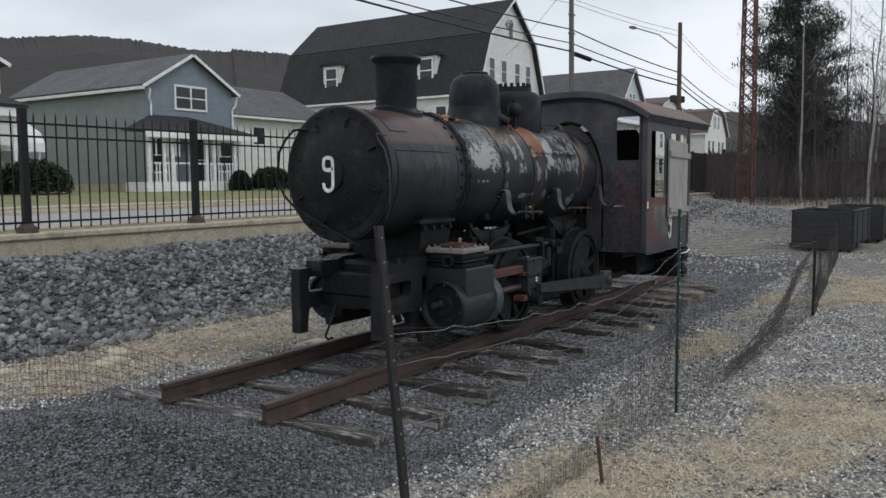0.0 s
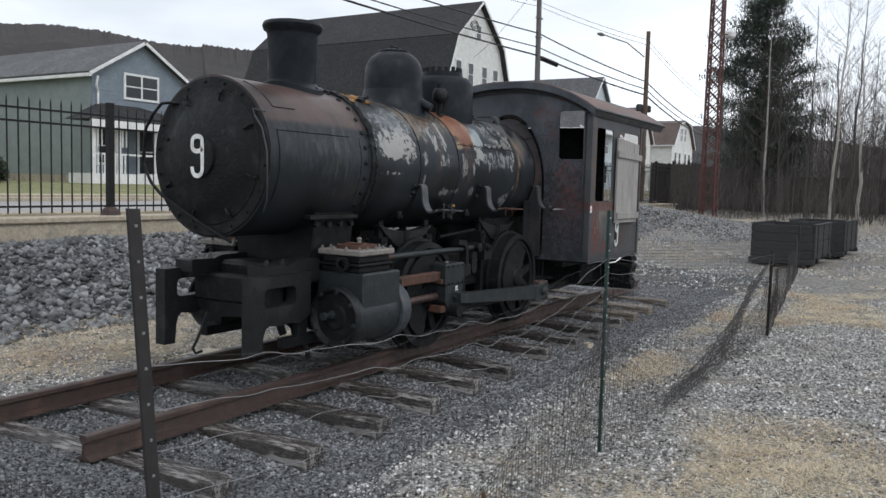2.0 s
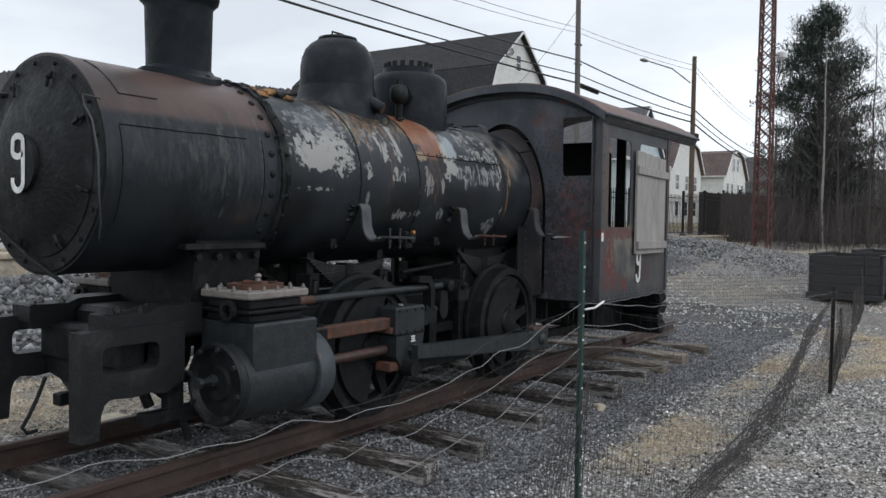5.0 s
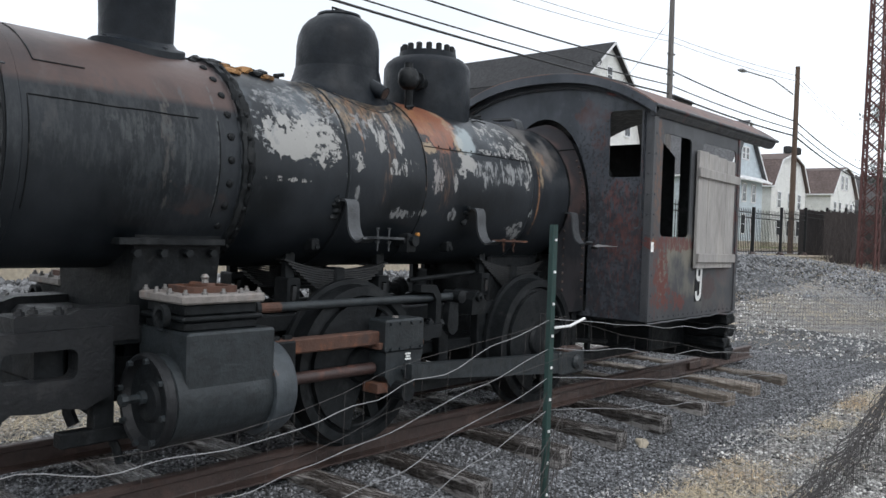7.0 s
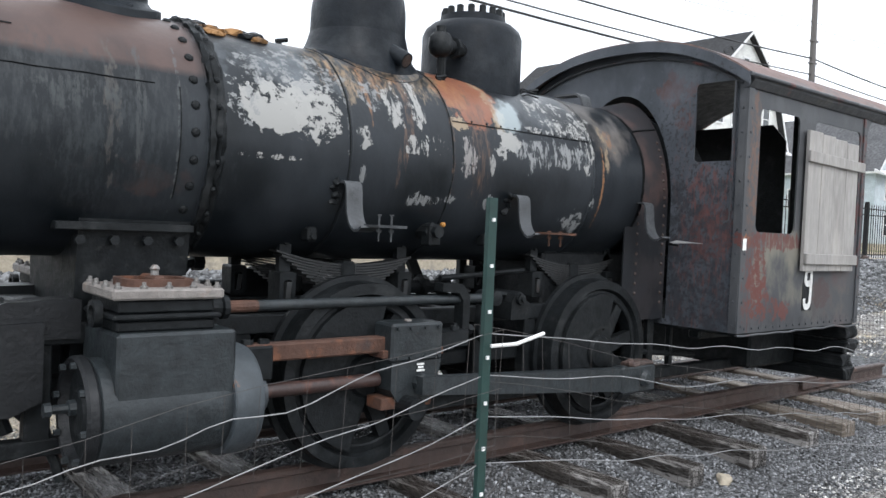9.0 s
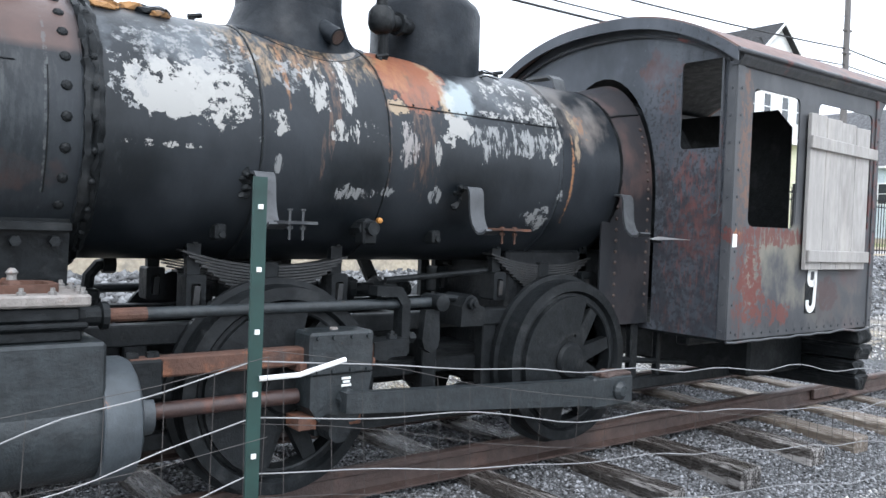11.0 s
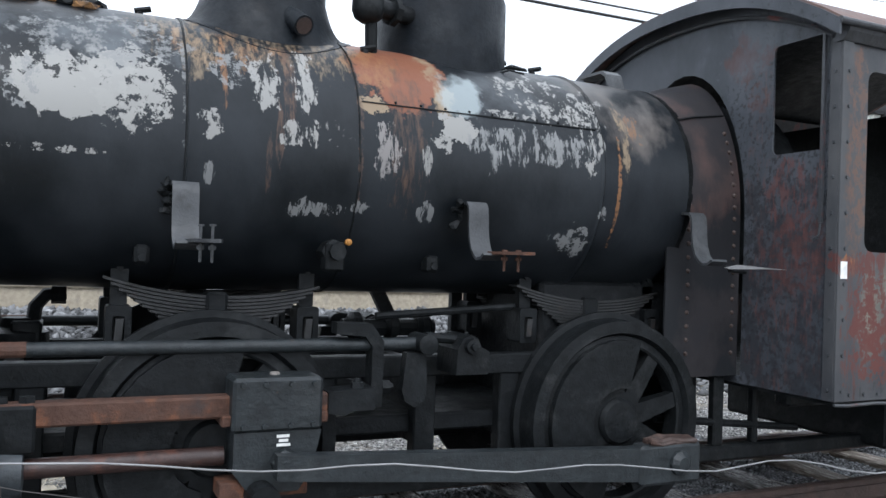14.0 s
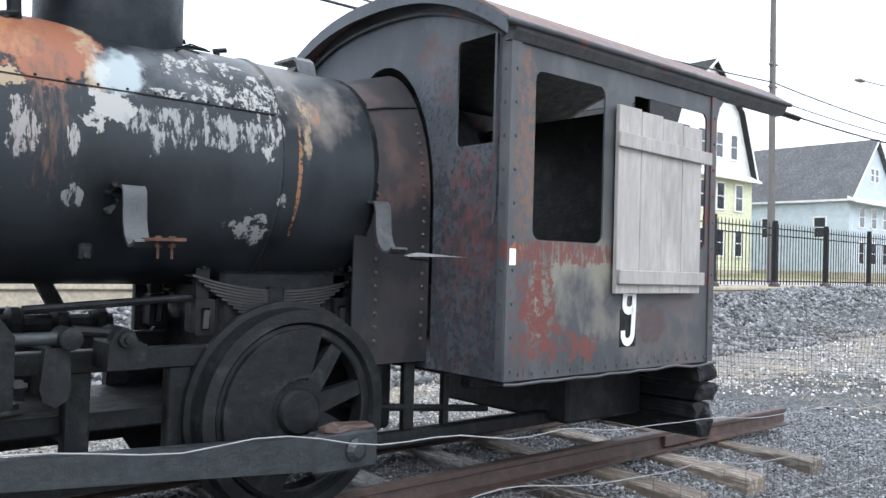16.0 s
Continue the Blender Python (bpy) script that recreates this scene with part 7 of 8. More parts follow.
def patchy(x, y):
    v = noise.noise(Vector((x * 0.45, y * 0.6, 9))) + 0.5 * noise.noise(Vector((x * 1.4, y * 1.4, 2)))
    for px, py, rx, ry, k in STRAW_PATCHES:
        v += k * math.exp(-((x - px) / rx) ** 2 - ((y - py) / ry) ** 2)
    return v


def off_sleepers(x, y):
    return not any(abs(x - tx + radians(turn) * (y - ya)) < 0.115 and ya - 0.01 < y < yb for tx, ya, yb, turn in TIES) or rng.random() < 0.02


def ragged(x, y):
    """Keeps the dark stone off the sleepers and lets it thin out unevenly towards its rim."""
    rim = min(x + 8.6, y + 1.0, 2.7 - y) - 0.2 - 0.45 * noise.noise(Vector((x * 1.1, y * 1.1, 6)))
    return off_sleepers(x, y) and rng.random() < rim / 0.25 + 0.25


stones("track_gravel", scatter(80000, -5.4, 5.5, -0.95, 2.7, 0.013, 0.036, ragged, seed=3), M_STONEMID, "grey crushed stone round the sleepers")
stones("mound_gravel", scatter(44000, -8.6, -5.3, -1.0, 2.7, 0.013, 0.036, ragged, seed=7), M_STONEDARK, "dark crushed stone heaped before the rail ends")
stones("yard_gravel", scatter(62000, -8.8, 6.0, -3.6, -0.55, 0.012, 0.038, lambda x, y: patchy(x, y) < 0.2 or rng.random() < 0.4, seed=4), M_STONE, "pale grey yard gravel with straw between")
stones("path_gravel", scatter(24000, -9.0, 7.0, 2.5, 4.7, 0.016, 0.04, lambda x, y: patchy(x, y) < 0.15 or rng.random() < 0.4, seed=5), M_STONE, "grey gravel strip beyond the track")
stones("far_gravel", scatter(30000, 5.5, 26.0, -9.0, 6.0, 0.03, 0.075, lambda x, y: patchy(x * 0.7, y) < 0.10, seed=6), M_STONE, "coarse gravel of the far yard")
stones("heaped_ballast", scatter(26000, 12.5, 30.0, -0.5, 8.3, 0.05, 0.125, lambda x, y: hump(x, y) > 0.10 + 0.08 * noise.noise(Vector((x, y, 0))), seed=9), M_STONEMID, "dark ballast heaped before the lattice tower")
stones("bank_ballast", scatter(46000, -13.0, 32.0, 4.3, 8.4, 0.055, 0.19, lambda x, y: x < 14 or rng.random() < 0.6, seed=8), M_BALLAST, "coarse grey ballast bank below the wall")


def straw(name, n, x0, x1, y0, y1, seed, keep, lo=0.05, hi=0.16):
    r = random.Random(seed)
    v, f = [], []
    while len(f) < n:
        x, y = r.uniform(x0, x1), r.uniform(y0, y1)
        if not keep(x, y, r):
            continue
        z = ground_z(x, y) + 0.005
        for _ in range(5):
            a, ln, up = r.uniform(0, 6.28), r.uniform(lo, hi), r.uniform(0.1, 0.6)
            px, py = x + r.uniform(-0.05, 0.05), y + r.uniform(-0.05, 0.05)
            w = r.uniform(0.0010, 0.0028)
            dx, dy = math.cos(a), math.sin(a)
            i = len(v)
            v += [(px - dy * w, py + dx * w, z), (px + dy * w, py - dx * w, z), (px + dx * ln, py + dy * ln, z + ln * up * 0.7)]
            f.append((i, i + 1, i + 2))
    return tagged(mesh_from(name, v, f, M_STRAW), "flattened dry straw-coloured grass", "dry grass", kind="stuff")


straw("dry_grass", 70000, -9.5, 8.0, -4.4, -0.8, 11, lambda x, y, r: patchy(x, y) > 0.06 + r.uniform(0, 0.65), 0.03, 0.13)
straw("dry_grass", 34000, -9.5, 9.0, 2.6, 4.8, 12, lambda x, y, r: patchy(x, y) > 0.0 + r.uniform(0, 0.3))
straw("dry_grass", 16000, -2.0, 30.0, 3.9, 5.6, 15, lambda x, y, r: abs(y - 4.75 - 0.25 * math.sin(x * 0.7)) < 0.25 + 0.5 * r.random() ** 2, 0.06, 0.22)
straw("dry_grass", 30000, 6.0, 34.0, -14.0, 6.5, 13, lambda x, y, r: patchy(x * 0.6, y * 0.6) > -0.1 + r.uniform(0, 0.3), 0.15, 0.45)
straw("tall_dry_grass", 16000, 24.0, 44.0, -12.0, 8.0, 14, lambda x, y, r: True, 0.3, 0.9)
for x, y, a, s in ((-5.2, 3.6, 20, 0.35), (-4.9, 3.9, 50, 0.28), (-6.2, 3.9, 0, 0.4), (-2.0, 2.62, 5, 0.3), (-3.4, 2.55, 10, 0.4), (-0.4, -0.2, 40, 0.12)):
    bm = boxed((-s / 2, -s / 3, -0.03), (s / 2, s / 3, 0.04), 0.015)
    for v in bm.verts:
        v.co += Vector((noise.noise(v.co * 7 + Vector((x, y, 0))), noise.noise(v.co * 9 + Vector((y, x, 4))), 0)) * 0.05
    o = linked("flat_stone", bm, M_CONCRETE)
    o.matrix_basis = pose(x, y, ground_z(x, y), 0, 0, a)
    tagged(o, "pale flat stone slab on the ground", "stone", "flat stones beside the track")

# ---- wire fence round the engine ----
def tpost(x, y, z0, z1, mat, label, lean=(0, 0), studs=True, hw=0.021):
    p = thing("fence_post", (x, y, z0), label, "fence post", "posts of the wire fence")
    bm = bmesh.new()
    prism(bm, [(x - hw, y - 0.006), (x + hw, y - 0.006), (x + hw, y), (x + 0.003, y), (x + 0.003, y + hw * 1.4), (x - 0.003, y + hw * 1.4), (x - 0.003, y), (x - hw, y)], "z", z0, z1)
    for v in bm.verts:
        t = (v.co.z - z0) / (z1 - z0)
        v.co += Vector((lean[0] * t, lean[1] * t, 0))
    part("stem", bm, mat, p)
    if studs:
        k = int((z1 - z0) / 0.105)
        me = None
        for i in range(k):
            z = z1 - 0.05 - i * 0.105
            t = (z - z0) / (z1 - z0)
            c = Vector((x + lean[0] * t, y - 0.007 + lean[1] * t, z))
            if me is None:
                o = part("stud", boxed(c - Vector((0.004, 0.003, 0.004)), c + Vector((0.004, 0.002, 0.004))), M_PLASTIC if mat == M_TPOST_GREEN else M_WIRE, p)
                me, c0 = o.data, c
            else:
                o = new("stud", me)
                o.parent = p
                o.location = c - c0
    return p


PA, PB, PC, PD = (-7.20, -1.32), (-3.78, -1.56), (1.60, -1.75), (10.6, -0.95)
tpost(-7.223, -1.518, -0.45, 1.54, M_TPOST_DARK, "dark leaning steel fence post with pale studs", (0.018, 0.225))
green = tpost(PB[0], PB[1], -0.4, 1.50, M_TPOST_GREEN, "green studded steel fence post", hw=0.012)
tpost(PC[0], PC[1], -0.4, 0.95, M_TPOST_DARK, "dark steel fence post wrapped in slack netting", (0.05, 0))
tpost(PD[0], PD[1], -0.4, 0.95, M_TPOST_DARK, "dark steel fence post wrapped in slack netting")
bm = tube(bmesh.new(), [(PB[0] + 0.005, PB[1] - 0.012, 1.162), (PB[0] + 0.07, PB[1] - 0.03, 1.166), (PB[0] + 0.16, PB[1] - 0.03, 1.186)], 0.0045, 6)
single("cable_tie", bm, M_PLASTIC, "white plastic cable tie on the green post", "cable tie", loc=(PB[0], PB[1], 1.2))
bm = rod(bmesh.new(), (-5.45, -1.62, -0.15), (-5.50, -1.60, 0.20), 0.012, 6)
single("stake", bm, M_RUST, "short rusty iron stake", "stake", loc=(-5.45, -1.62, -0.1))


def strand(a, b, sag, mat=None, r=0.0022, kinks=0.012, n=40, seed=0, name="fence_wire", low=None):
    """A kinked wire from a to b; with low it drops to that height and climbs to b only near the end."""
    a, b = Vector(a), Vector(b)
    pts = []
    for i in range(n + 1):
        t = i / n
        p = a.lerp(b, t)
        p.z -= sag * 4 * t * (1 - t)
        if low is not None:
            p.z = low + (a.z - low) * (1 - t) ** 3 + (b.z - low) * max(0.0, (t - 0.66) / 0.34) ** 1.3
        w = kinks * min(1, 6 * t, 6 * (1 - t))
        p += Vector((0, noise.noise(Vector((t * 14, seed, 0))) * w * 1.5, noise.noise(Vector((t * 18, seed, 7))) * w))
        pts.append(p)
    return single(name, tube(bmesh.new(), pts, r, 5), mat or M_WIRE, "kinked galvanised fence wire", "wire", "wires of the slack fence", loc=tuple(a))


for i, (za, zb, sag) in enumerate(((1.07, 1.19, 0.95), (0.93, 1.094, 0.845), (0.80, 0.998, 0.72), (0.64, 0.89, 0.57))):
    strand((PA[0], PA[1], za), (PB[0], PB[1], zb), 0, seed=i, r=0.0013, kinks=0.03, n=70, low=sag)
for i, (za, zb, sag) in enumerate(((1.19, 0.90, 0.06), (1.094, 0.78, 0.07), (0.998, 0.66, 0.08), (0.89, 0.54, 0.08))):
    strand((PB[0], PB[1], za), (PC[0], PC[1], zb), sag, seed=10 + i, kinks=0.035, n=90, r=0.0013)


def netting(name, a, b, top, pitch=0.05, row=0.075, r=0.0011, seed=0, mat=None, lean=0.0):
    """Slack wire netting from a to b on the ground; top(t) gives its height along the way."""
    rr = random.Random(seed)
    v, f = [], []
    a, b = Vector((*a, 0)), Vector((*b, 0))
    ln = (b - a).length
    d = (b - a).normalized()
    side = Vector((-d.y, d.x, 0))

    def line(pts, w):
        for p, q in zip(pts, pts[1:]):
            e = (q - p).normalized() if (q - p).length > 1e-6 else Vector((0, 0, 1))
            u, s = frame_of(e)
            i = len(v)
            for c in (p, q):
                for k in range(3):
                    v.append(tuple(c + (u * math.cos(k * 2.094) + s * math.sin(k * 2.094)) * w))
            for k in range(3):
                f.append((i + k, i + (k + 1) % 3, i + 3 + (k + 1) % 3, i + 3 + k))

    def at(t, h):
        p = a + d * (t * ln)
        g = ground_z(p.x, p.y)
        belly = 0.05 * math.sin(t * 17 + seed) * h
        return Vector((p.x, p.y, g + h)) + side * (belly + 0.015 * noise.noise(Vector((t * 9, h * 3, seed)))) + d * (lean * h + 0.02 * noise.noise(Vector((t * 11, h * 2, seed + 5))))
    n = int(ln / pitch)
    for i in range(n + 1):
        t = min(1, max(0, i / n + rr.uniform(-0.15, 0.15) / n))
        h = top(t)
        line([at(t, h * k / 4) for k in range(5)], r)
    m = 10
    for j in range(m + 1):
        line([at(i / (n // 2), top(i / (n // 2)) * j / m) for i in range(n // 2 + 1)], r)
    o = mesh_from(name, v, f, mat or M_WIREDARK)
    return tagged(o, "slack dark wire netting sagging to the ground", "wire netting", "netting round the engine")


netting("wire_netting", PA, (-6.9, 4.6), lambda t: 0.62 - 0.12 * math.sin(t * 3.1), pitch=0.06, r=0.0014, seed=1)
netting("wire_netting", PA, PB, lambda t: 0.12 + 0.85 * max(0, (t - 0.40) / 0.60) ** 1.5, pitch=0.036, r=0.0015, seed=2, lean=0.10)
netting("wire_netting", PB, PC, lambda t: 0.16 + 0.55 * max(0, 1 - t / 0.25) + 0.60 * max(0, (t - 0.45) / 0.55) ** 1.5, pitch=0.045, r=0.0013, seed=3, lean=0.10)
netting("wire_netting", PA, PB, lambda t: 1.16 + 0.15 * t - 0.64 * t * (1 - t), pitch=0.085, seed=6, r=0.0007)
netting("wire_netting", PB, PC, lambda t: 1.31 - 0.31 * t - 0.80 * t * (1 - t), pitch=0.085, seed=7, r=0.0007)
netting("wire_netting", PC, PD, lambda t: 0.85 - 0.25 * math.sin(t * 3.14), pitch=0.06, seed=4, r=0.0018)
netting("wire_netting", PD, (5.6, 3.6), lambda t: 0.8 - 0.15 * math.sin(t * 3.14), pitch=0.05, seed=5, r=0.0024)
for k in range(7):
    strand((PB[0] - 0.01, PB[1] + 0.004 * k, 0.95 - 0.06 * k), (-4.55 + 0.05 * k, -1.52 + 0.06 * rng.uniform(-1, 1), -0.05), 0.01 + 0.006 * k, M_WIREDARK, 0.0014, 0.04, 30, 30 + k, "bunched_wire")
for k in range(26):
    strand((PC[0] - 0.02, PC[1] + 0.01 * k, 0.85 - 0.014 * k), (-2.6 + 0.055 * k, -1.60 + 0.08 * rng.uniform(-1, 1), -0.07), 0.10 + 0.008 * k, M_WIREDARK, 0.0032, 0.06, 30, 50 + k, "bunched_wire")

# ---- mine car ----
def mine_car(x, y, turn, scale=1.0):
    c = thing("mine_car", (0, 0, 0), "low blackened timber mine car with iron straps", "mine car", "mine cars in the yard")
    L, W, H, z0 = 2.6, 1.36, 0.78, 0.26
    for i in range(4):
        z = z0 + i * H / 4
        for sy in (-1, 1):
            part("side_plank", boxed((-L / 2, sy * W / 2 - 0.03, z), (L / 2, sy * W / 2 + 0.03, z + H / 4 - 0.008), 0.006), M_CART, c)
        for sx in (-1, 1):
            part("end_plank", boxed((sx * L / 2 - 0.03, -W / 2 + 0.03, z), (sx * L / 2 + 0.03, W / 2 - 0.03, z + H / 4 - 0.008), 0.006), M_CART, c)
    part("floor_board", boxed((-L / 2, -W / 2, z0 - 0.06), (L / 2, W / 2, z0), 0.01), M_CART, c)
    part("sill", boxed((-L / 2 - 0.12, -W / 2 - 0.05, 0.12), (-L / 2 + 0.05, W / 2 + 0.05, 0.25), 0.015), M_CART, c)
    part("sill", boxed((L / 2 - 0.05, -W / 2 - 0.05, 0.12), (L / 2 + 0.12, W / 2 + 0.05, 0.25), 0.015), M_CART, c)
    for sx in (-0.9, 0, 0.9):
        for sy in (-1, 1):
            part("iron_strap", boxed((sx - 0.04, sy * (W / 2 + 0.03) - 0.012, z0 - 0.05), (sx + 0.04, sy * (W / 2 + 0.03) + 0.012, z0 + H + 0.02), 0.003), M_BLACK, c)
    for sy in (-1, 1):
        part("top_rail", boxed((-L / 2 - 0.03, sy * W / 2 - 0.05, z0 + H), (L / 2 + 0.03, sy * W / 2 + 0.05, z0 + H + 0.03), 0.006), M_CART, c)
    for sx in (-0.55, 0.55):
        for sy in (-1, 1):
            part("wheel", lathe(bmesh.new(), (sx, sy * 0.50 - 0.04, 0.17), (0, 1, 0), [(0, 0.15), (0.02, 0.19), (0.03, 0.17), (0.08, 0.165)], 18), M_BLACK, c, "", True)
    c.matrix_basis = pose(x, y, ground_z(x, y) - 0.02, 0, 0, turn) @ Matrix.Diagonal((scale, scale, scale, 1))
    return c


mine_car(12.95, -0.5, -2)
mine_car(16.6, -0.86, -3)

# ---- trees and shrubs ----
def branch(bm, p, d, ln, r, depth, rr, tips, seg=4, kids=3):
    pts = [Vector(p)]
    d = Vector(d).normalized()
    for i in range(3):
        d = (d + Vector((rr.uniform(-1, 1), rr.uniform(-1, 1), rr.uniform(-0.4, 0.9))) * 0.14).normalized()
        pts.append(pts[-1] + d * ln / 3)
    rings = []
    for i, q in enumerate(pts):
        u, w = frame_of(d)
        rings.append(ring_verts(bm, q, u, w, r * (1 - 0.6 * i / 3), seg))
    for a, b in zip(rings, rings[1:]):
        bridge(bm, a, b)
    tips.append((pts[-1], d))
    if depth > 0:
        for k in range(kids):
            t = rr.uniform(0.35, 1.0)
            q = pts[0].lerp(pts[-1], t)
            nd = (d + Vector((rr.uniform(-1, 1), rr.uniform(-1, 1), rr.uniform(-0.1, 0.8))) * 0.75).normalized()
            branch(bm, q, nd, ln * rr.uniform(0.45, 0.65), r * 0.42, depth - 1, rr, tips, 3, kids)


def bare_tree(x, y, h, seed, mat, r=0.09):
    rr = random.Random(seed)
    g = ground_z(x, y)
    t = thing("bare_tree", (x, y, g), "slim leafless winter tree behind the yard", "tree", "bare trees behind the yard")
    bm = bmesh.new()
    top = Vector((x + rr.uniform(-0.5, 0.5), y + rr.uniform(-0.5, 0.5), g + h))
    pts = [Vector((x, y, g - 0.2)).lerp(top, i / 8) + Vector((rr.uniform(-1, 1), rr.uniform(-1, 1), 0)) * 0.08 * (0 < i < 8) for i in range(9)]
    u, w = frame_of((0, 0, 1))
    rings = [ring_verts(bm, q, u, w, r * (1 - 0.85 * i / 8), 6) for i, q in enumerate(pts)]
    for a, b in zip(rings, rings[1:]):
        bridge(bm, a, b)
    part("trunk", bm, mat, t, "", True)
    bm = bmesh.new()
    for k in range(int(h * 2.6)):
        s = rr.uniform(0.28, 0.98)
        a = rr.uniform(0, 6.28)
        q = pts[min(7, int(s * 8))].lerp(pts[min(8, int(s * 8) + 1)], s * 8 % 1)
        branch(bm, q, (math.cos(a), math.sin(a), rr.uniform(0.5, 1.4)), h * 0.24 * (1.15 - s * 0.7), r * 0.32 * (1.2 - s), 2, rr, [])
    part("branchwork", bm, M_TWIGS, t)
    return t


tree_rng = random.Random(21)
for i in range(44):
    bare_tree(tree_rng.uniform(34, 58), tree_rng.uniform(-20, 5.5), tree_rng.uniform(8.0, 12.5), 100 + i, M_BARKPALE if i % 2 == 0 else M_BARK, tree_rng.uniform(0.06, 0.11))


def thicket():
    rr = random.Random(5)
    v, f = [], []
    for _ in range(9000):
        x, y = rr.uniform(31, 85), rr.uniform(-60, 9)
        if y > 9 - (x - 31) * 0.05:
            continue
        z, h = 0.1, rr.uniform(1.0, 3.0) if x < 40 else rr.uniform(3.0, 11.0)
        lx, ly = rr.uniform(-0.5, 0.5), rr.uniform(-0.5, 0.5)
        w = rr.uniform(0.006, 0.022)
        for k in range(1 + rr.randint(5, 10)):
            if k == 0:
                a, b, ww = Vector((x, y, z)), Vector((x + lx, y + ly, z + h)), w
            else:
                s = rr.uniform(0.3, 0.95)
                a = Vector((x + lx * s, y + ly * s, z + h * s))
                b = a + Vector((rr.uniform(-1, 1), rr.uniform(-1, 1), rr.uniform(0.4, 1.6))) * rr.uniform(0.4, 1.3)
                ww = w * 0.45
            i = len(v)
            v += [tuple(a + Vector((0, ww, 0))), tuple(a + Vector((ww * 0.5, -ww, 0))), tuple(a + Vector((-ww * 0.5, -ww, 0))), tuple(b)]
            f += [(i, i + 1, i + 3), (i + 1, i + 2, i + 3), (i + 2, i, i + 3)]
    return tagged(mesh_from("bare_thicket", v, f, M_TWIGS), "grey-brown leafless thicket at the edge of the yard", "thicket", kind="stuff")


thicket()


def pine(x, y, h, w, seed):
    rr = random.Random(seed)
    g = ground_z(x, y)
    t = thing("pine_tree", (x, y, g), "tall dark green pine behind the yard fence", "tree")
    part("trunk", rod(bmesh.new(), (x, y, g - 0.3), (x + 0.2, y, g + h), 0.28, 8, 0.03), M_BARK, t, "", True)
    v, f, bm = [], [], bmesh.new()
    for k in range(300):
        sk = 0.10 + 0.89 * (k + rr.random()) / 300
        a = rr.uniform(0, 6.28)
        whorl = 0.86 + 0.14 * math.sin(sk * 31 + 2 * a)
        reach = w * 0.5 * min(1.0, 2.6 * (1.02 - sk)) ** 0.8 * rr.uniform(0.55, 1.15) * whorl
        p0 = Vector((x + 0.2 * sk, y, g + h * sk))
        p1 = p0 + Vector((math.cos(a) * reach, math.sin(a) * reach, reach * rr.uniform(0.0, 0.45)))
        rod(bm, p0, p1, 0.03, 4, 0.008)
        for c in range(2 + int(reach * 3.2)):
            u0 = rr.uniform(0.25, 1.05) ** 0.8
            q0 = p0.lerp(p1, u0) + Vector((rr.gauss(0, 1), rr.gauss(0, 1), rr.gauss(0.3, 0.8))) * 0.26
            for _ in range(26):
                d = Vector((rr.uniform(-1, 1) + 0.5 * math.cos(a), rr.uniform(-1, 1) + 0.5 * math.sin(a), rr.uniform(-0.15, 1.0))).normalized() * rr.uniform(0.18, 0.34)
                q = q0 + Vector((rr.gauss(0, 1), rr.gauss(0, 1), rr.gauss(0, 0.7))) * 0.22
                u, _w = frame_of(d)
                i = len(v)
                v += [tuple(q - u * 0.035), tuple(q + u * 0.035), tuple(q + d)]
                f.append((i, i + 1, i + 2))
    part("branchwork", bm, M_BARK, t)
    crown = mesh_from("crown", [tuple(Vector(p) - t.location) for p in v], f, M_NEEDLES)
    crown.parent = t
    return t


pine(49.0, 6.5, 14.9, 7.4, 31)
pine(66.0, 9.5, 9.0, 5.0, 33)


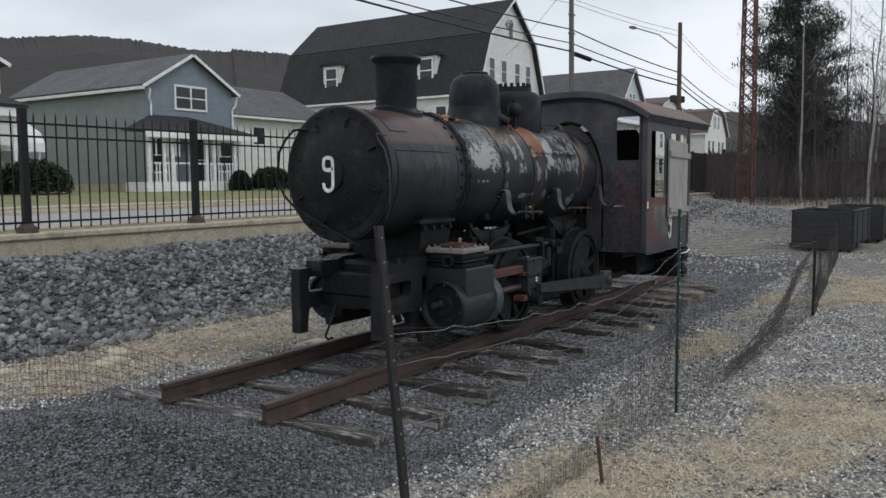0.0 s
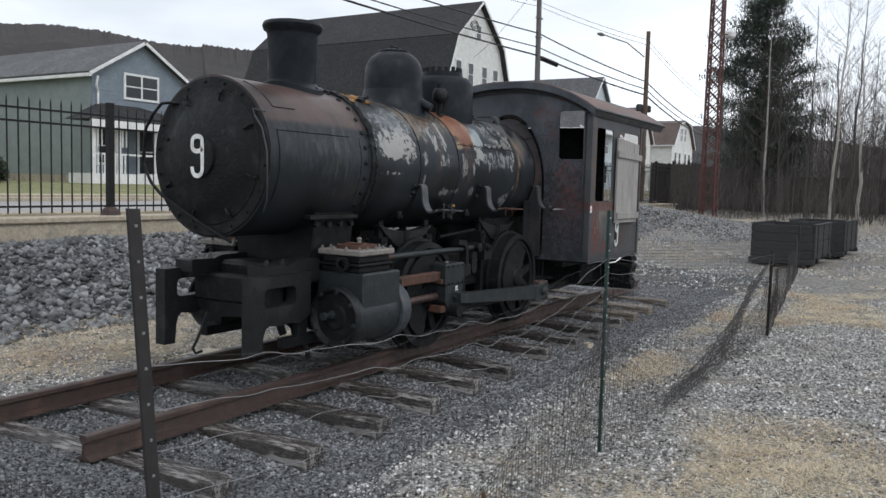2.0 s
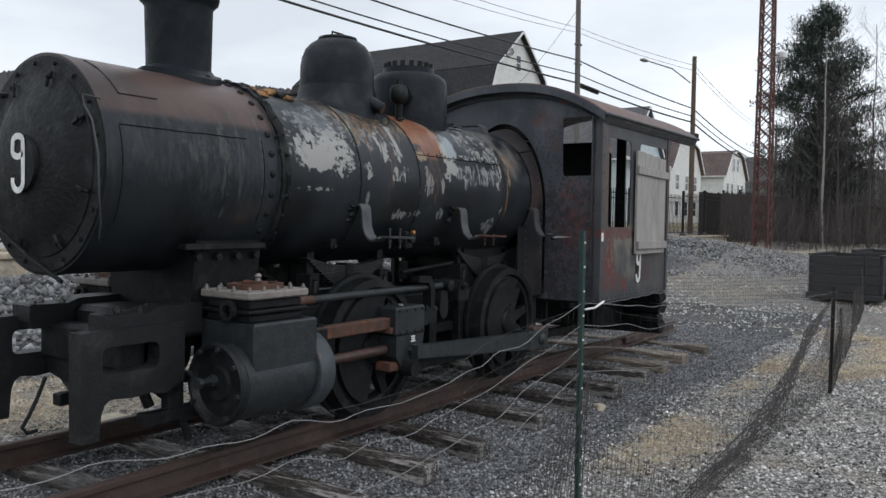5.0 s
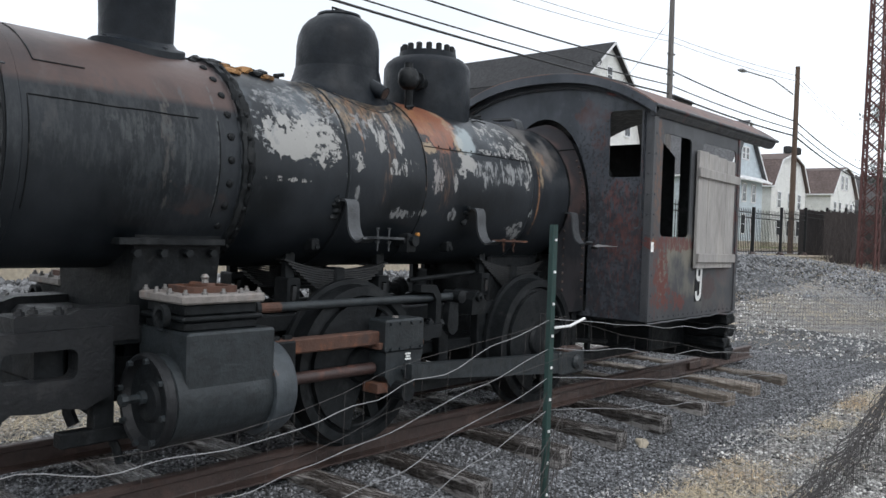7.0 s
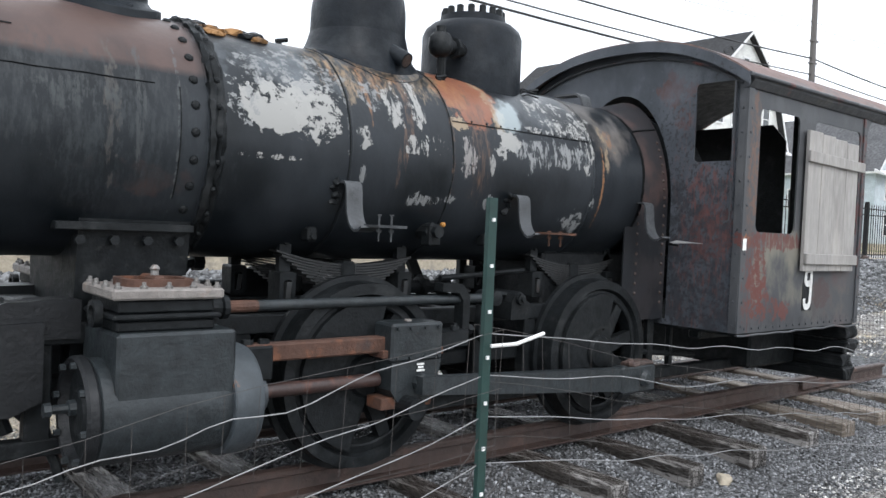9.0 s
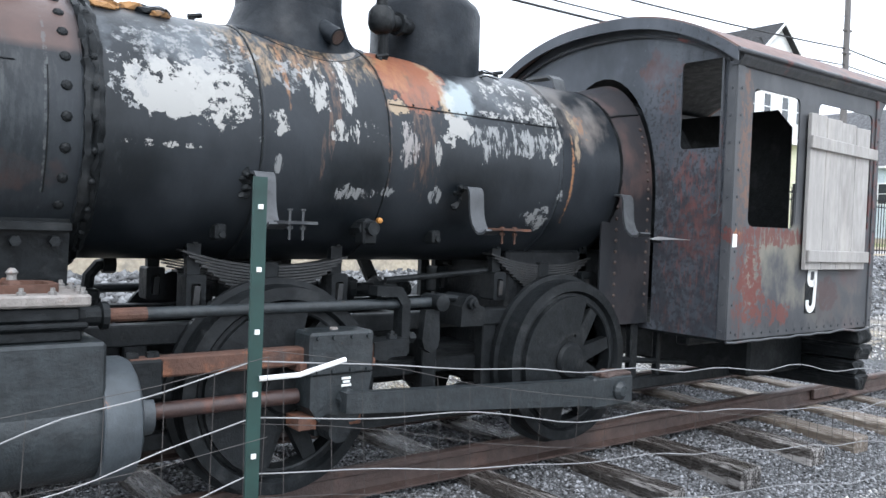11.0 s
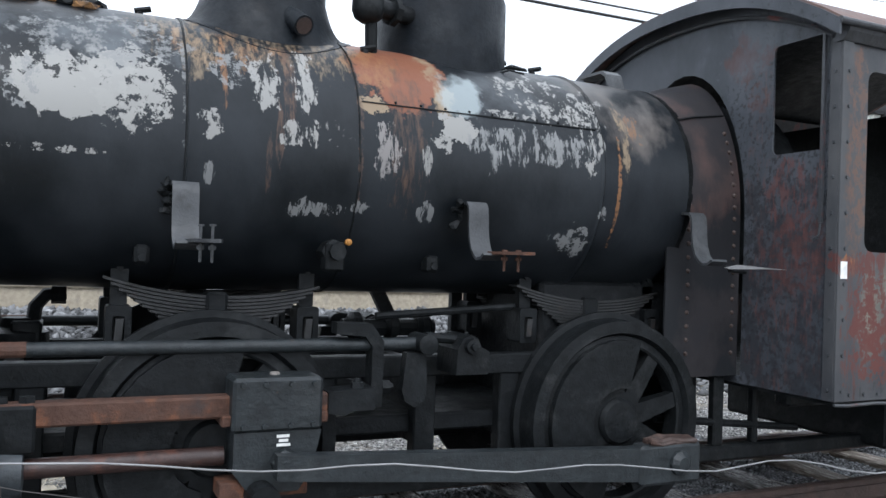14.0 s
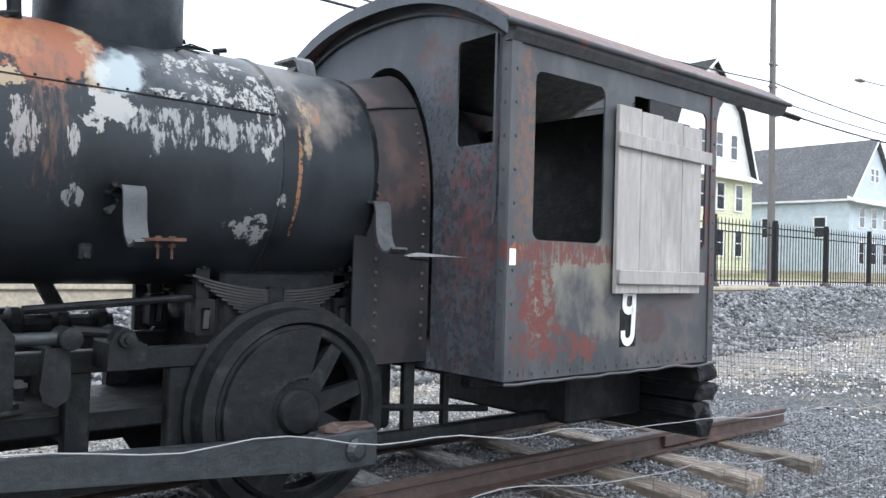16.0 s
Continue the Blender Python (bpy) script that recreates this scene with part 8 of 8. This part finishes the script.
def shrub(x, y, g, w, h, seed):
    rr = random.Random(seed)
    s = thing("shrub", (x, y, g), "dark clipped evergreen shrub before the house", "shrub", "shrubs before the houses")
    bm = bmesh.new()
    for k in range(9):
        a = rr.uniform(0, 6.28)
        rod(bm, (x, y, g), (x + math.cos(a) * w * 0.35, y + math.sin(a) * w * 0.35, g + h * 0.8), 0.03, 4, 0.01)
    part("branchwork", bm, M_BARK, s)
    v, f = [], []
    for _ in range(7500):
        a, e, r = rr.uniform(0, 6.28), math.asin(rr.uniform(-0.3, 1)), rr.uniform(0.6, 1.0)
        q = Vector((x + math.cos(a) * math.cos(e) * w / 2 * r, y + math.sin(a) * math.cos(e) * w / 2 * r, g + h * 0.25 + math.sin(e) * h * 0.75 * r))
        d = Vector((rr.uniform(-1, 1), rr.uniform(-1, 1), rr.uniform(-0.4, 1))).normalized() * rr.uniform(0.10, 0.2)
        u, _w = frame_of(d)
        i = len(v)
        v += [tuple(q - u * 0.05 - s.location), tuple(q + u * 0.05 - s.location), tuple(q + d - s.location)]
        f.append((i, i + 1, i + 2))
    o = mesh_from("foliage", v, f, M_SHRUB)
    o.parent = s


for x, y, w, h, k in ((7.5, 26.6, 2.8, 1.35, 41), (4.9, 26.7, 2.6, 1.5, 42), (17.6, 26.2, 1.0, 0.95, 43), (19.7, 26.2, 2.2, 1.15, 44)):
    shrub(x, y, 1.3, w, h, k)
aw = thing("awning", (7.8, 27.6, 1.35), "white arched awning beside the bungalow", "awning")
sheet = [(27.30, 2.95), (27.32, 3.30), (27.6, 3.74), (28.4, 4.10), (29.6, 4.22), (29.6, 4.14), (28.42, 4.02), (27.66, 3.68), (27.40, 3.28), (27.38, 2.95)]
part("canopy", prism(bmesh.new(), sheet, "x", 2.0, 8.45), M_TRIM, aw, "white curved awning sheet")
part("canopy_end", prism(bmesh.new(), [(27.39, 2.97), (27.42, 3.28), (27.67, 3.67), (28.42, 4.01), (29.6, 4.13), (29.6, 2.97)], "x", 8.40, 8.44), M_TRIM, aw)
for x in (2.2, 8.3):
    part("post", rod(bmesh.new(), (x, 27.5, 1.2), (x, 27.5, 3.1), 0.05, 8), M_TRIM, aw)
